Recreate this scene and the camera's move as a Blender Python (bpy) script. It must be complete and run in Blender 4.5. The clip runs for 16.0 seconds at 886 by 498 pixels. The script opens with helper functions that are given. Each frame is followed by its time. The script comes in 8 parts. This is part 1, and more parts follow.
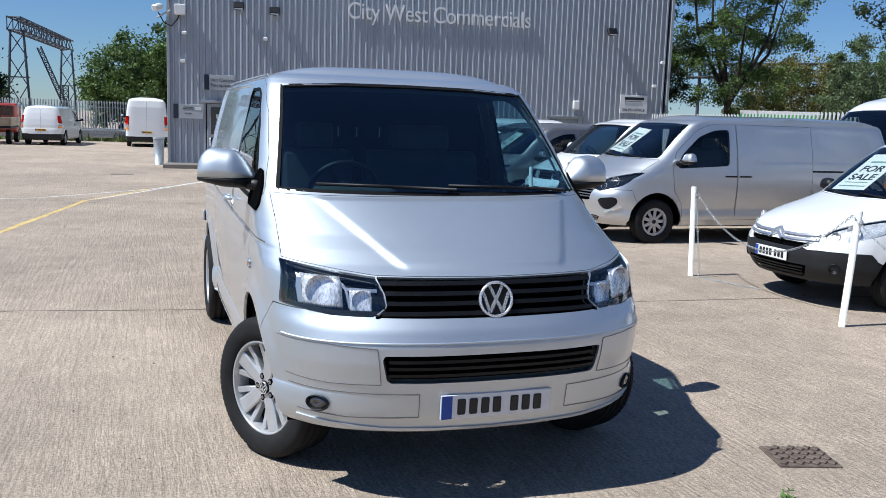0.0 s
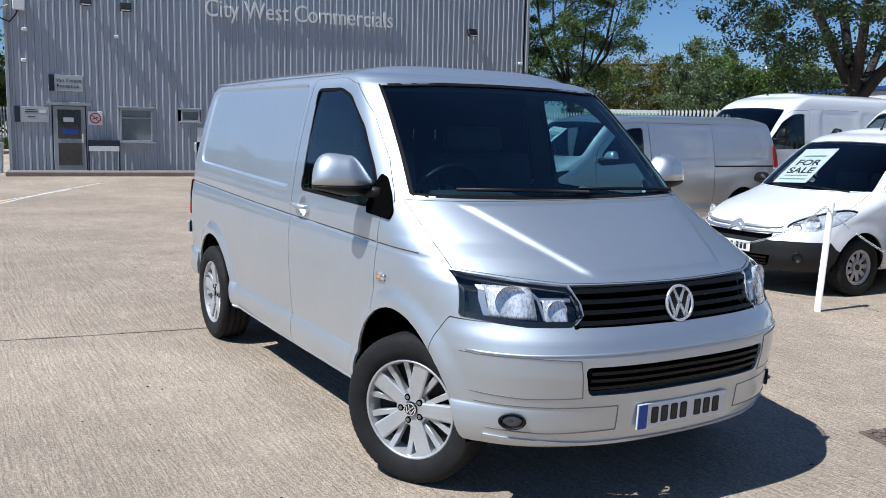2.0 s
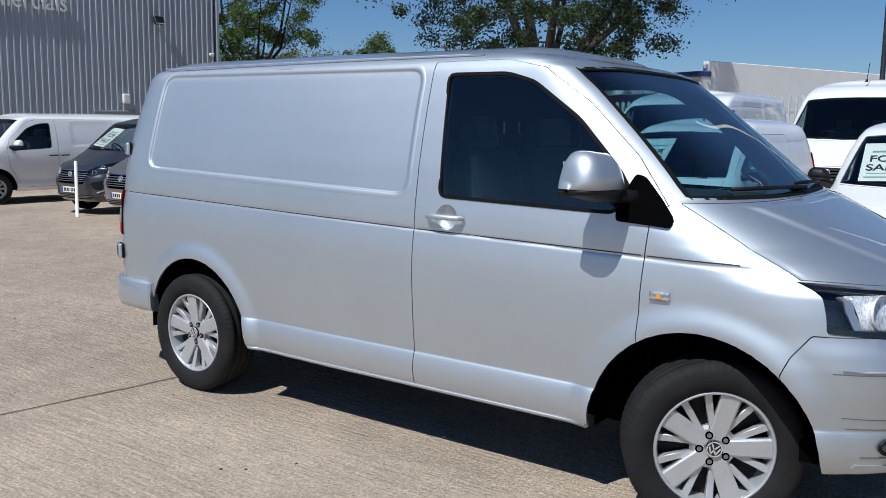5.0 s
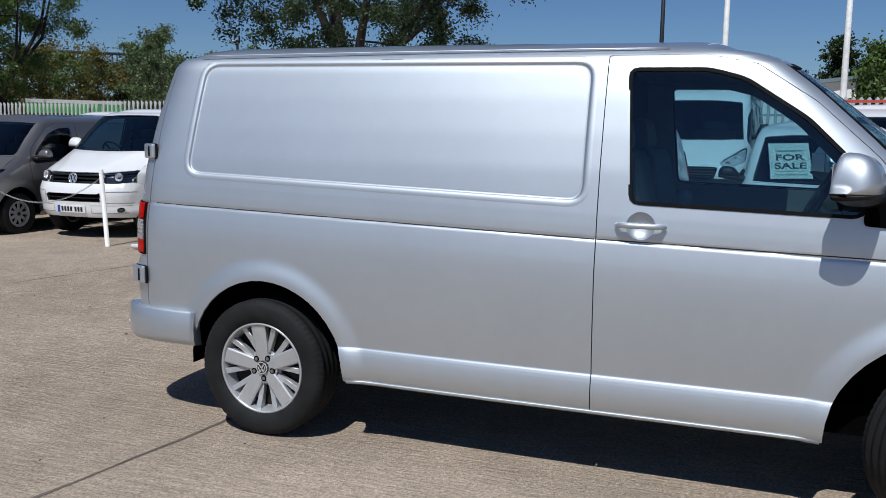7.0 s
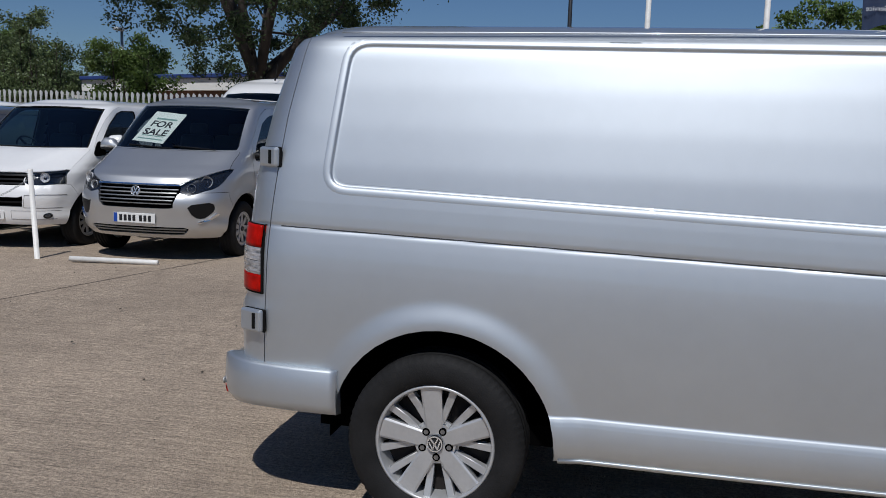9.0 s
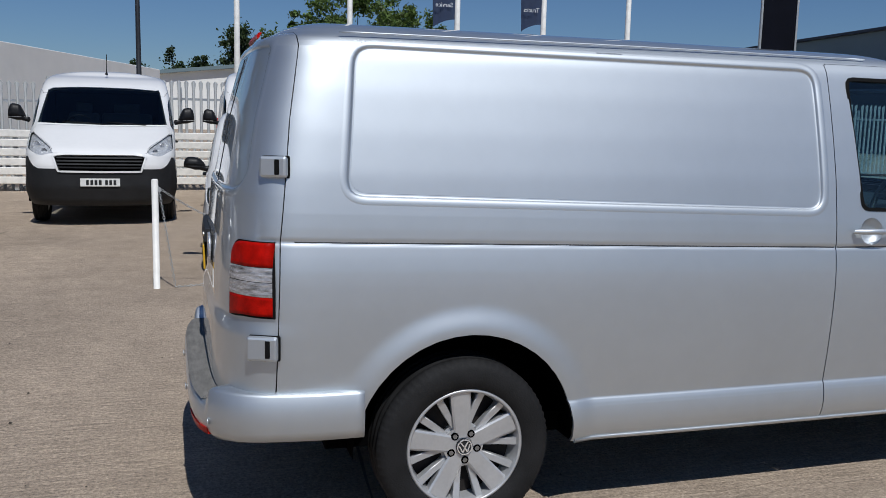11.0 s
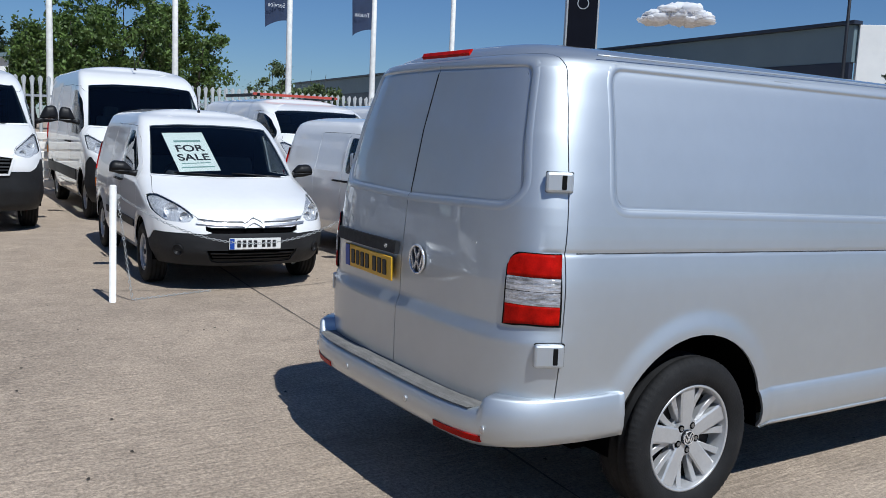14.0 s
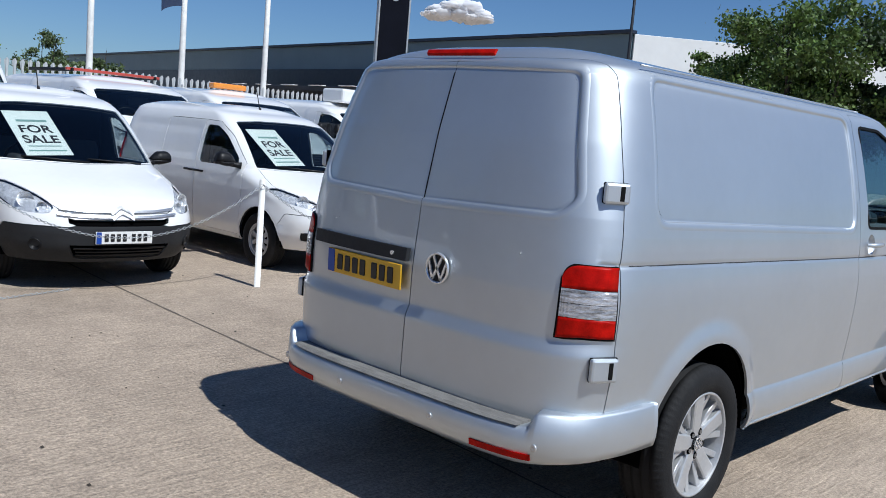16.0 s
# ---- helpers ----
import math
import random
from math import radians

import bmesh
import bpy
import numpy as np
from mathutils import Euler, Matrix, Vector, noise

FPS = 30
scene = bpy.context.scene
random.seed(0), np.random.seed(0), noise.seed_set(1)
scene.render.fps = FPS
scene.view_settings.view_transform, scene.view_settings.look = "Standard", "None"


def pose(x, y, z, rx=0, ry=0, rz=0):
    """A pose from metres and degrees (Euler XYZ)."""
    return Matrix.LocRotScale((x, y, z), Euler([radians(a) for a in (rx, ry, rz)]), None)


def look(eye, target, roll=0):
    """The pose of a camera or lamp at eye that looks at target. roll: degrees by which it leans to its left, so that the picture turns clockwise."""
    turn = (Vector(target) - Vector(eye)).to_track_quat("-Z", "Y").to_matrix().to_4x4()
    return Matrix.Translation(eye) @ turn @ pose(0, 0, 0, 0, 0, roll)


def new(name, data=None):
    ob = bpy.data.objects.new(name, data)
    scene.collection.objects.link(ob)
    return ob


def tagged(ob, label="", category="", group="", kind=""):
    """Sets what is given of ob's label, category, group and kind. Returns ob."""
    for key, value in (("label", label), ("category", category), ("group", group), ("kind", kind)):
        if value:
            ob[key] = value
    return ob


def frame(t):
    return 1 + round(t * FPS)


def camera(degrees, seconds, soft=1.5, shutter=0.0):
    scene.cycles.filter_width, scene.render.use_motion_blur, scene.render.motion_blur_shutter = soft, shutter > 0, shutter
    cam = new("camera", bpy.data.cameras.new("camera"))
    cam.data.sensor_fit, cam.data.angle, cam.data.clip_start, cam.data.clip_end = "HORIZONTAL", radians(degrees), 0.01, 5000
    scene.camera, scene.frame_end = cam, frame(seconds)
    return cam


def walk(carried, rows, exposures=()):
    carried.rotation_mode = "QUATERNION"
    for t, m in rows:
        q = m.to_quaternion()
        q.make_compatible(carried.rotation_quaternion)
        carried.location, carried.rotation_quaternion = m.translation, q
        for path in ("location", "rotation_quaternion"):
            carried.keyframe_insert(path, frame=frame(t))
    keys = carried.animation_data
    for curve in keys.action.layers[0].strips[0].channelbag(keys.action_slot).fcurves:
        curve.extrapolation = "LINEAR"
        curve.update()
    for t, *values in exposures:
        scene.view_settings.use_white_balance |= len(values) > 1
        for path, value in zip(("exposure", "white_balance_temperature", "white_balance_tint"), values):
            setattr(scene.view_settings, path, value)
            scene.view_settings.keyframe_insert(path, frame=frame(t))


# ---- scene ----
cam = camera(53.2, 16.0, soft=0.4)
PATH = [
    (0, (-1.425, -5.645, 1.616), (-0.775, -3.775, 1.33), 1.9),
    (0.5, (-1.751, -5.479, 1.598), (-1.065, -3.621, 1.318), 1.5),
    (1, (-2.057, -5.305, 1.602), (-1.314, -3.47, 1.322), 1.2),
    (1.5, (-2.408, -5.119, 1.608), (-1.514, -3.352, 1.327), 1.1),
    (2, (-2.672, -4.868, 1.581), (-1.672, -3.157, 1.306), 1.3),
    (2.5, (-2.95, -4.588, 1.579), (-1.836, -2.951, 1.303), 1.5),
    (3, (-3.265, -4.297, 1.583), (-2.018, -2.757, 1.307), 1.7),
    (3.5, (-3.476, -3.916, 1.548), (-2.188, -2.411, 1.274), 1.2),
    (3.7, (-3.545, -3.756, 1.555), (-2.227, -2.278, 1.279), 0.9),
    (5.8, (-4.322, -1.892, 1.513), (-2.555, -0.998, 1.234), 1.4),
    (6, (-4.363, -1.721, 1.514), (-2.561, -0.899, 1.23), 1.6),
    (6.5, (-4.449, -1.269, 1.512), (-2.614, -0.522, 1.237), 1.6),
    (7, (-4.523, -0.803, 1.503), (-2.668, -0.104, 1.237), 0.9),
    (7.5, (-4.433, -0.362, 1.487), (-2.565, 0.299, 1.214), 0.8),
    (8, (-4.279, 0.034, 1.486), (-2.398, 0.657, 1.215), 1.1),
    (8.5, (-4.139, 0.439, 1.495), (-2.219, 0.933, 1.228), 1.4),
    (9, (-3.99, 0.831, 1.494), (-2.051, 1.245, 1.229), 1.8),
    (9.5, (-3.956, 1.25, 1.497), (-1.974, 1.339, 1.246), 2.7),
    (9.7, (-3.968, 1.455, 1.499), (-1.984, 1.428, 1.249), 2.9),
    (11.8, (-3.794, 3.04, 1.548), (-1.977, 2.252, 1.269), 2.1),
    (12, (-3.757, 3.163, 1.532), (-1.954, 2.34, 1.262), 2.8),
    (12.5, (-3.645, 3.57, 1.529), (-1.889, 2.652, 1.26), 2.7),
    (13, (-3.486, 3.839, 1.535), (-1.733, 2.914, 1.268), 2.4),
    (13.5, (-3.376, 4.07, 1.533), (-1.661, 3.074, 1.27), 2.6),
    (14, (-3.3, 4.26, 1.532), (-1.626, 3.197, 1.274), 2.5),
    (14.5, (-3.19, 4.376, 1.525), (-1.534, 3.288, 1.257), 2.6),
    (15, (-2.993, 4.486, 1.525), (-1.386, 3.325, 1.263), 3.0),
    (15.5, (-2.77, 4.654, 1.508), (-1.249, 3.382, 1.246), 3.8),
    (16, (-2.538, 4.892, 1.527), (-1.176, 3.45, 1.274), 4.9),
]
walk(cam, [(t, look(eye, target, roll)) for t, eye, target, roll in PATH],
     [(0, 0.33, 5800, 7), (3, 0.22, 5800, 7), (5, -0.01, 5900, 7), (6.5, -0.19, 5950, 8), (9, -0.63, 6100, 10), (11, -0.48, 6050, 9), (12, -0.38, 5950, 8), (13, -0.24, 5850, 7), (16, 0.03, 5800, 7)])

# ---- daylight ----
SUN_EL, SUN_AZ = radians(56.0), radians(-91.5)
world = bpy.data.worlds.new("sky")
scene.world = world
world.use_nodes = True
wn = world.node_tree.nodes
sky = wn.new("ShaderNodeTexSky")
sky.sky_type = "NISHITA"
sky.sun_disc = False
sky.sun_elevation, sky.sun_rotation = SUN_EL, SUN_AZ
sky.air_density, sky.dust_density, sky.ozone_density = 1.0, 0.05, 1.5
wn["Background"].inputs["Strength"].default_value = 0.060
tone = wn.new("ShaderNodeMix")
tone.data_type, tone.blend_type = "RGBA", "MULTIPLY"
tone.inputs["Factor"].default_value = 1
tone.inputs["B"].default_value = (0.68, 0.87, 1.17, 1)
world.node_tree.links.new(sky.outputs[0], tone.inputs["A"])
world.node_tree.links.new(tone.outputs["Result"], wn["Background"].inputs["Color"])
sun = new("sun", bpy.data.lights.new("sun", "SUN"))
sun.data.energy, sun.data.angle, sun.data.color = 4.9, radians(0.53), (1.0, 0.955, 0.89)
sun_dir = Vector((math.sin(SUN_AZ) * math.cos(SUN_EL), math.cos(SUN_AZ) * math.cos(SUN_EL), math.sin(SUN_EL)))
sun.matrix_world = look(sun_dir * 60, (0, 0, 0))


# ---- materials ----
def mat(name, color, rough=0.5, metal=0.0, var=0.0, scale=8.0, bump=0.0, bump_scale=60.0, coat=0.0, spec=0.5, detail=4.0, stretch=None):
    """A principled surface with blotchy variation at two scales and fine relief."""
    m = bpy.data.materials.new(name)
    m.use_nodes = True
    nt = m.node_tree
    n, l = nt.nodes, nt.links
    p = n["Principled BSDF"]
    p.inputs["Base Color"].default_value = (*color, 1)
    p.inputs["Roughness"].default_value = rough
    p.inputs["Metallic"].default_value = metal
    p.inputs["Coat Weight"].default_value = coat
    p.inputs["Coat Roughness"].default_value = 0.03
    p.inputs["Specular IOR Level"].default_value = spec
    tc = n.new("ShaderNodeTexCoord")
    src = tc.outputs["Object"]
    if stretch:
        mp = n.new("ShaderNodeMapping")
        mp.inputs["Scale"].default_value = stretch
        l.new(src, mp.inputs[0])
        src = mp.outputs[0]
    if var:
        a = n.new("ShaderNodeTexNoise")
        a.inputs["Scale"].default_value, a.inputs["Detail"].default_value = scale, detail
        b = n.new("ShaderNodeTexNoise")
        b.inputs["Scale"].default_value, b.inputs["Detail"].default_value = scale * 9, detail
        l.new(src, a.inputs["Vector"]), l.new(src, b.inputs["Vector"])
        add = n.new("ShaderNodeMath")
        add.operation = "MULTIPLY_ADD"
        add.inputs[1].default_value = 0.45
        l.new(b.outputs[0], add.inputs[0]), l.new(a.outputs[0], add.inputs[2])
        ramp = n.new("ShaderNodeMapRange")
        ramp.inputs["From Min"].default_value, ramp.inputs["From Max"].default_value = 0.45, 1.0
        ramp.inputs["To Min"].default_value, ramp.inputs["To Max"].default_value = 1 - var, 1 + var
        l.new(add.outputs[0], ramp.inputs[0])
        mix = n.new("ShaderNodeMix")
        mix.data_type, mix.blend_type = "RGBA", "MULTIPLY"
        mix.inputs["Factor"].default_value = 1
        mix.inputs["A"].default_value = (*color, 1)
        l.new(ramp.outputs[0], mix.inputs["B"])
        l.new(mix.outputs["Result"], p.inputs["Base Color"])
    if var and not coat:
        rr = n.new("ShaderNodeMapRange")
        rr.inputs["From Min"].default_value, rr.inputs["From Max"].default_value = 0.3, 0.7
        rr.inputs["To Min"].default_value, rr.inputs["To Max"].default_value = max(rough - 0.08, 0.02), min(rough + 0.08, 1)
        l.new(b.outputs[0], rr.inputs[0]), l.new(rr.outputs[0], p.inputs["Roughness"])
    if bump:
        c = n.new("ShaderNodeTexNoise")
        c.inputs["Scale"].default_value, c.inputs["Detail"].default_value = bump_scale, 5
        l.new(src, c.inputs["Vector"])
        bp = n.new("ShaderNodeBump")
        bp.inputs["Strength"].default_value, bp.inputs["Distance"].default_value = bump, 0.01
        l.new(c.outputs[0], bp.inputs["Height"]), l.new(bp.outputs[0], p.inputs["Normal"])
    return m


def glass_mat(name, tint, gloss=0.05, rough=0.0):
    """Thin sheet glass: tinted see-through with a gloss that grows at a slant."""
    m = bpy.data.materials.new(name)
    m.use_nodes = True
    n, l = m.node_tree.nodes, m.node_tree.links
    n.remove(n["Principled BSDF"])
    t, g, x = n.new("ShaderNodeBsdfTransparent"), n.new("ShaderNodeBsdfGlossy"), n.new("ShaderNodeMixShader")
    lw, pw, ma = n.new("ShaderNodeLayerWeight"), n.new("ShaderNodeMath"), n.new("ShaderNodeMath")
    lw.inputs["Blend"].default_value = 0.5
    pw.operation, ma.operation = "POWER", "MULTIPLY_ADD"
    pw.inputs[1].default_value = 3.6
    ma.inputs[1].default_value, ma.inputs[2].default_value = 0.75, gloss
    t.inputs[0].default_value = (*tint, 1)
    g.inputs["Roughness"].default_value = rough
    l.new(lw.outputs["Facing"], pw.inputs[0]), l.new(pw.outputs[0], ma.inputs[0]), l.new(ma.outputs[0], x.inputs[0])
    l.new(t.outputs[0], x.inputs[1]), l.new(g.outputs[0], x.inputs[2])
    l.new(x.outputs[0], n["Material Output"].inputs[0])
    return m


def paint(name, color, metal, rough, flake=0.0):
    """Car lacquer: pigment or metal flake under a clear coat, with a faint film of dust."""
    m = mat(name, color, rough, metal, var=0.035, scale=1.7, coat=1.0)
    if flake:
        n, l = m.node_tree.nodes, m.node_tree.links
        v = n.new("ShaderNodeTexVoronoi")
        v.inputs["Scale"].default_value = 900
        tc = [k for k in n if k.type == "TEX_COORD"][0]
        l.new(tc.outputs["Object"], v.inputs["Vector"])
        b = n.new("ShaderNodeBump")
        b.inputs["Strength"].default_value, b.inputs["Distance"].default_value = flake, 0.002
        l.new(v.outputs["Color"], b.inputs["Height"])
        l.new(b.outputs[0], n["Principled BSDF"].inputs["Normal"])
    return m


M_HOUSE = mat("lamp_housing", (0.012, 0.013, 0.016), 0.25, 0.2, var=0.15, scale=20)
M_SILVER = paint("silver_lacquer", (0.575, 0.615, 0.65), 0.95, 0.55, 0.02)
M_SILVER2 = paint("silver_lacquer_dull", (0.60, 0.61, 0.615), 0.88, 0.46, 0.03)
M_GREY = paint("grey_lacquer", (0.20, 0.19, 0.185), 0.6, 0.34, 0.05)
M_WHITE = paint("white_lacquer", (0.80, 0.80, 0.79), 0.0, 0.35)
M_RED = paint("red_lacquer", (0.42, 0.05, 0.03), 0.0, 0.35)
M_DARKCAR = paint("dark_lacquer", (0.03, 0.033, 0.04), 0.2, 0.3)
M_BLACK = mat("black_plastic", (0.006, 0.006, 0.007), 0.5, spec=0.3, var=0.25, scale=6, bump=0.05, bump_scale=300)
# Near-black: shade of hollows put into the colour; also serves black trim.
M_SHADEBLK = mat("cavity_shade_black", (0.002, 0.002, 0.0022), 0.9, spec=0.02, var=0.2, scale=5)
M_GREYPL = mat("grey_plastic", (0.016, 0.017, 0.019), 0.6, var=0.25, spec=0.35, scale=6, bump=0.06, bump_scale=260)
M_TRIM = mat("interior_trim", (0.035, 0.037, 0.04), 0.75, var=0.2, scale=9, bump=0.1, bump_scale=200)
M_TRIML = mat("interior_trim_light", (0.13, 0.13, 0.12), 0.8, var=0.1, scale=9, bump=0.1, bump_scale=200)
M_RUBBER = mat("rubber", (0.0125, 0.0125, 0.013), 0.75, var=0.4, scale=12, bump=0.2, bump_scale=150, spec=0.25)
M_SEAL = mat("rubber_seal", (0.006, 0.006, 0.006), 0.7, var=0.2, scale=14, spec=0.12)
M_ALLOY = mat("alloy", (0.50, 0.505, 0.51), 0.42, 0.5, var=0.10, scale=9, coat=0.4)
M_STEEL = mat("steel_dull", (0.30, 0.30, 0.30), 0.45, 0.9, var=0.15, scale=9)
M_CHROME = mat("chrome", (0.82, 0.83, 0.85), 0.08, 1.0, var=0.03, scale=7)
M_GLASS = glass_mat("window_glass", (0.50, 0.70, 0.76), 0.085)
M_GLASSD = glass_mat("tinted_glass", (0.58, 0.65, 0.66), 0.05)
M_LENS = glass_mat("clear_lens", (0.95, 0.96, 0.97), 0.08)
M_REDLENS = mat("red_lens", (0.38, 0.0045, 0.0015), 0.35, var=0.45, scale=22, coat=0.10, spec=0.05)
M_CLEARLENS = mat("ribbed_clear_lens", (0.46, 0.46, 0.47), 0.20, 0.45, var=0.8, scale=16, coat=0.8, stretch=(1.0, 1.0, 5.0), bump=0.35, bump_scale=40)
M_FIELD = mat("streaked_reflector", (0.80, 0.80, 0.80), 0.30, 0.45, var=0.7, scale=14, bump=0.6, bump_scale=16, stretch=(1.0, 1.0, 0.35))
M_FACET = mat("faceted_lamp_chrome", (0.70, 0.71, 0.72), 0.25, 0.35, var=0.4, scale=30, bump=0.8, bump_scale=26)
M_AMBER = mat("amber_lens", (0.75, 0.26, 0.03), 0.2, var=0.1, scale=30, coat=1.0)
M_PLATEW = mat("plate_white", (0.74, 0.74, 0.72), 0.35, var=0.05, scale=20)
M_PLATEY = mat("plate_yellow", (0.72, 0.42, 0.02), 0.35, var=0.08, scale=20)
M_BLUE = mat("plate_blue", (0.01, 0.06, 0.34), 0.4, var=0.05, scale=20)
M_INK = mat("black_ink", (0.012, 0.012, 0.014), 0.5, var=0.1, scale=20)
M_PAPER = mat("poster_paper", (0.84, 0.88, 0.84), 0.7, var=0.04, scale=10)
M_TEAL = mat("poster_teal", (0.22, 0.36, 0.33), 0.7, var=0.04, scale=10)
M_POSTW = mat("white_post_paint", (0.78, 0.77, 0.73), 0.5, var=0.12, scale=9, bump=0.2, bump_scale=40)
M_GALV = mat("galvanised", (0.42, 0.44, 0.45), 0.5, 0.55, var=0.2, scale=7, bump=0.1, bump_scale=60)
M_PALE = mat("galvanised_pale", (0.55, 0.56, 0.55), 0.6, 0.25, var=0.15, scale=5)
M_RUST = mat("rusty_iron", (0.15, 0.115, 0.09), 0.75, 0.3, var=0.45, scale=22, bump=0.5, bump_scale=70)
M_TREAD = mat("step_rubber", (0.16, 0.155, 0.145), 0.8, var=0.35, scale=14, bump=0.3, bump_scale=90, stretch=(1, 3, 1))
M_DULLCHROME = mat("road_dulled_chrome", (0.62, 0.62, 0.62), 0.34, 0.85, var=0.08, scale=20)
M_BRIGHT = mat("bright_trim", (0.86, 0.87, 0.88), 0.26, 0.75, var=0.04, scale=30)
M_FOG = mat("dark_lamp_glass", (0.05, 0.052, 0.056), 0.15, 0.4, var=0.4, scale=30, coat=1.0)
M_BRAKE = mat("brake_iron", (0.014, 0.011, 0.010), 0.8, 0.2, var=0.4, scale=20)


# ---- mesh helpers ----
def mesh_ob(name, verts, faces, material, parent=None, label="", smooth=False):
    me = bpy.data.meshes.new(name)
    me.from_pydata([tuple(v) for v in verts], [], [tuple(int(i) for i in f) for f in faces])
    if smooth:
        me.polygons.foreach_set("use_smooth", [True] * len(me.polygons))
    me.materials.append(material)
    ob = new(name, me)
    if parent:
        ob.parent = parent
    if label:
        tagged(ob, label)
    return ob


def part(name, bm, material, parent=None, label="", smooth=False):
    me = bpy.data.meshes.new(name)
    bmesh.ops.recalc_face_normals(bm, faces=bm.faces)
    bm.to_mesh(me)
    bm.free()
    if smooth:
        me.polygons.foreach_set("use_smooth", [True] * len(me.polygons))
    me.materials.append(material)
    ob = new(name, me)
    if parent:
        ob.parent = parent
    if label:
        tagged(ob, label)
    return ob


def share(name, me, m, parent=None, label=""):
    ob = new(name, me)
    ob.matrix_basis = m
    if parent:
        ob.parent = parent
    if label:
        tagged(ob, label)
    return ob


def thing(name, m, label, category, group="", kind=""):
    e = new(name)
    e.empty_display_size = 0.2
    e.matrix_basis = m
    return tagged(e, label, category, group, kind)


def bm_box(bm, size, m=Matrix.Identity(4), bevel=0.0, seg=1):
    r = bmesh.ops.create_cube(bm, size=1.0, matrix=m @ Matrix.Diagonal((*size, 1)))
    if bevel:
        ed = list({e for v in r["verts"] for e in v.link_edges})
        bmesh.ops.bevel(bm, geom=ed, offset=bevel, segments=seg, affect="EDGES", profile=0.5)


def box(size, at=(0, 0, 0), bevel=0.0, rot=(0, 0, 0), seg=1):
    bm = bmesh.new()
    bm_box(bm, size, pose(*at, *rot), bevel, seg)
    return bm


def bm_cyl(bm, r, h, m=Matrix.Identity(4), seg=16, r2=None):
    bmesh.ops.create_cone(bm, cap_ends=True, segments=seg, radius1=r, radius2=r if r2 is None else r2, depth=h, matrix=m)


def cyl(r, h, at=(0, 0, 0), rot=(0, 0, 0), seg=16, r2=None):
    bm = bmesh.new()
    bm_cyl(bm, r, h, pose(*at, *rot), seg, r2)
    return bm


def lathe(profile, seg=48, axis="x", close=True):
    """Verts and faces of a profile of (radius, along) turned round the x axis."""
    v, f, n = [], [], len(profile)
    for i in range(seg):
        a = 2 * math.pi * i / seg
        for r, x in profile:
            v.append((x, r * math.cos(a), r * math.sin(a)))
    for i in range(seg):
        j = (i + 1) % seg
        for k in range(n - (0 if close else 1)):
            k2 = (k + 1) % n
            f.append((i * n + k, j * n + k, j * n + k2, i * n + k2))
    return v, f


def tube(points, r, seg=8, taper=None, caps=True):
    """Verts and faces of a round tube along points; taper: a radius for each point."""
    pts = [Vector(p) for p in points]
    v, f = [], []
    up = Vector((0, 0, 1))
    for i, p in enumerate(pts):
        d = (pts[min(i + 1, len(pts) - 1)] - pts[max(i - 1, 0)]).normalized()
        a = d.cross(up)
        if a.length < 1e-3:
            a = d.cross(Vector((1, 0, 0)))
        a.normalize()
        b = d.cross(a)
        rr = taper[i] if taper else r
        for k in range(seg):
            t = 2 * math.pi * k / seg
            v.append(p + a * (rr * math.cos(t)) + b * (rr * math.sin(t)))
    for i in range(len(pts) - 1):
        for k in range(seg):
            k2 = (k + 1) % seg
            f.append((i * seg + k, i * seg + k2, (i + 1) * seg + k2, (i + 1) * seg + k))
    if caps:
        f.append(tuple(range(seg)))
        f.append(tuple(range((len(pts) - 1) * seg, len(pts) * seg)))
    return v, f


def text_ob(name, words, size, m, material, parent=None, depth=0.004, align="CENTER", label="", bold=0.0):
    cu = bpy.data.curves.new(name, "FONT")
    cu.body, cu.size, cu.extrude, cu.align_x, cu.align_y = words, size, depth, align, "CENTER"
    cu.offset = bold
    tmp = bpy.data.objects.new(name, cu)
    me = bpy.data.meshes.new_from_object(tmp)
    bpy.data.objects.remove(tmp)
    me.name = name
    me.materials.clear()
    me.materials.append(material)
    return share(name, me, m, parent, label)


def smoothstep(a, b, x):
    t = np.clip((np.asarray(x, float) - a) / (b - a), 0, 1)
    return t * t * (3 - 2 * t)


def seg_dist(P, poly, closed=True):
    """Distance of each point to a polygon's outline, and the nearest place on it."""
    A = np.array(poly, float)
    B = np.roll(A, -1, 0) if closed else A[1:]
    A = A if closed else A[:-1]
    AB = B - A
    t = np.clip(((P[:, None] - A) * AB).sum(-1) / np.maximum((AB ** 2).sum(-1), 1e-12), 0, 1)
    Q = A + t[..., None] * AB
    d = np.linalg.norm(P[:, None] - Q, axis=-1)
    k = d.argmin(1)
    i = np.arange(len(P))
    return d[i, k], Q[i, k]


def inside(P, poly):
    A = np.array(poly, float)
    B = np.roll(A, -1, 0)
    x, y = P[:, None, 0], P[:, None, 1]
    cross = (A[:, 1] > y) != (B[:, 1] > y)
    xi = A[:, 0] + (y - A[:, 1]) * (B[:, 0] - A[:, 0]) / np.where(B[:, 1] == A[:, 1], 1e-9, B[:, 1] - A[:, 1])
    return (cross & (x < xi)).sum(1) % 2 == 1


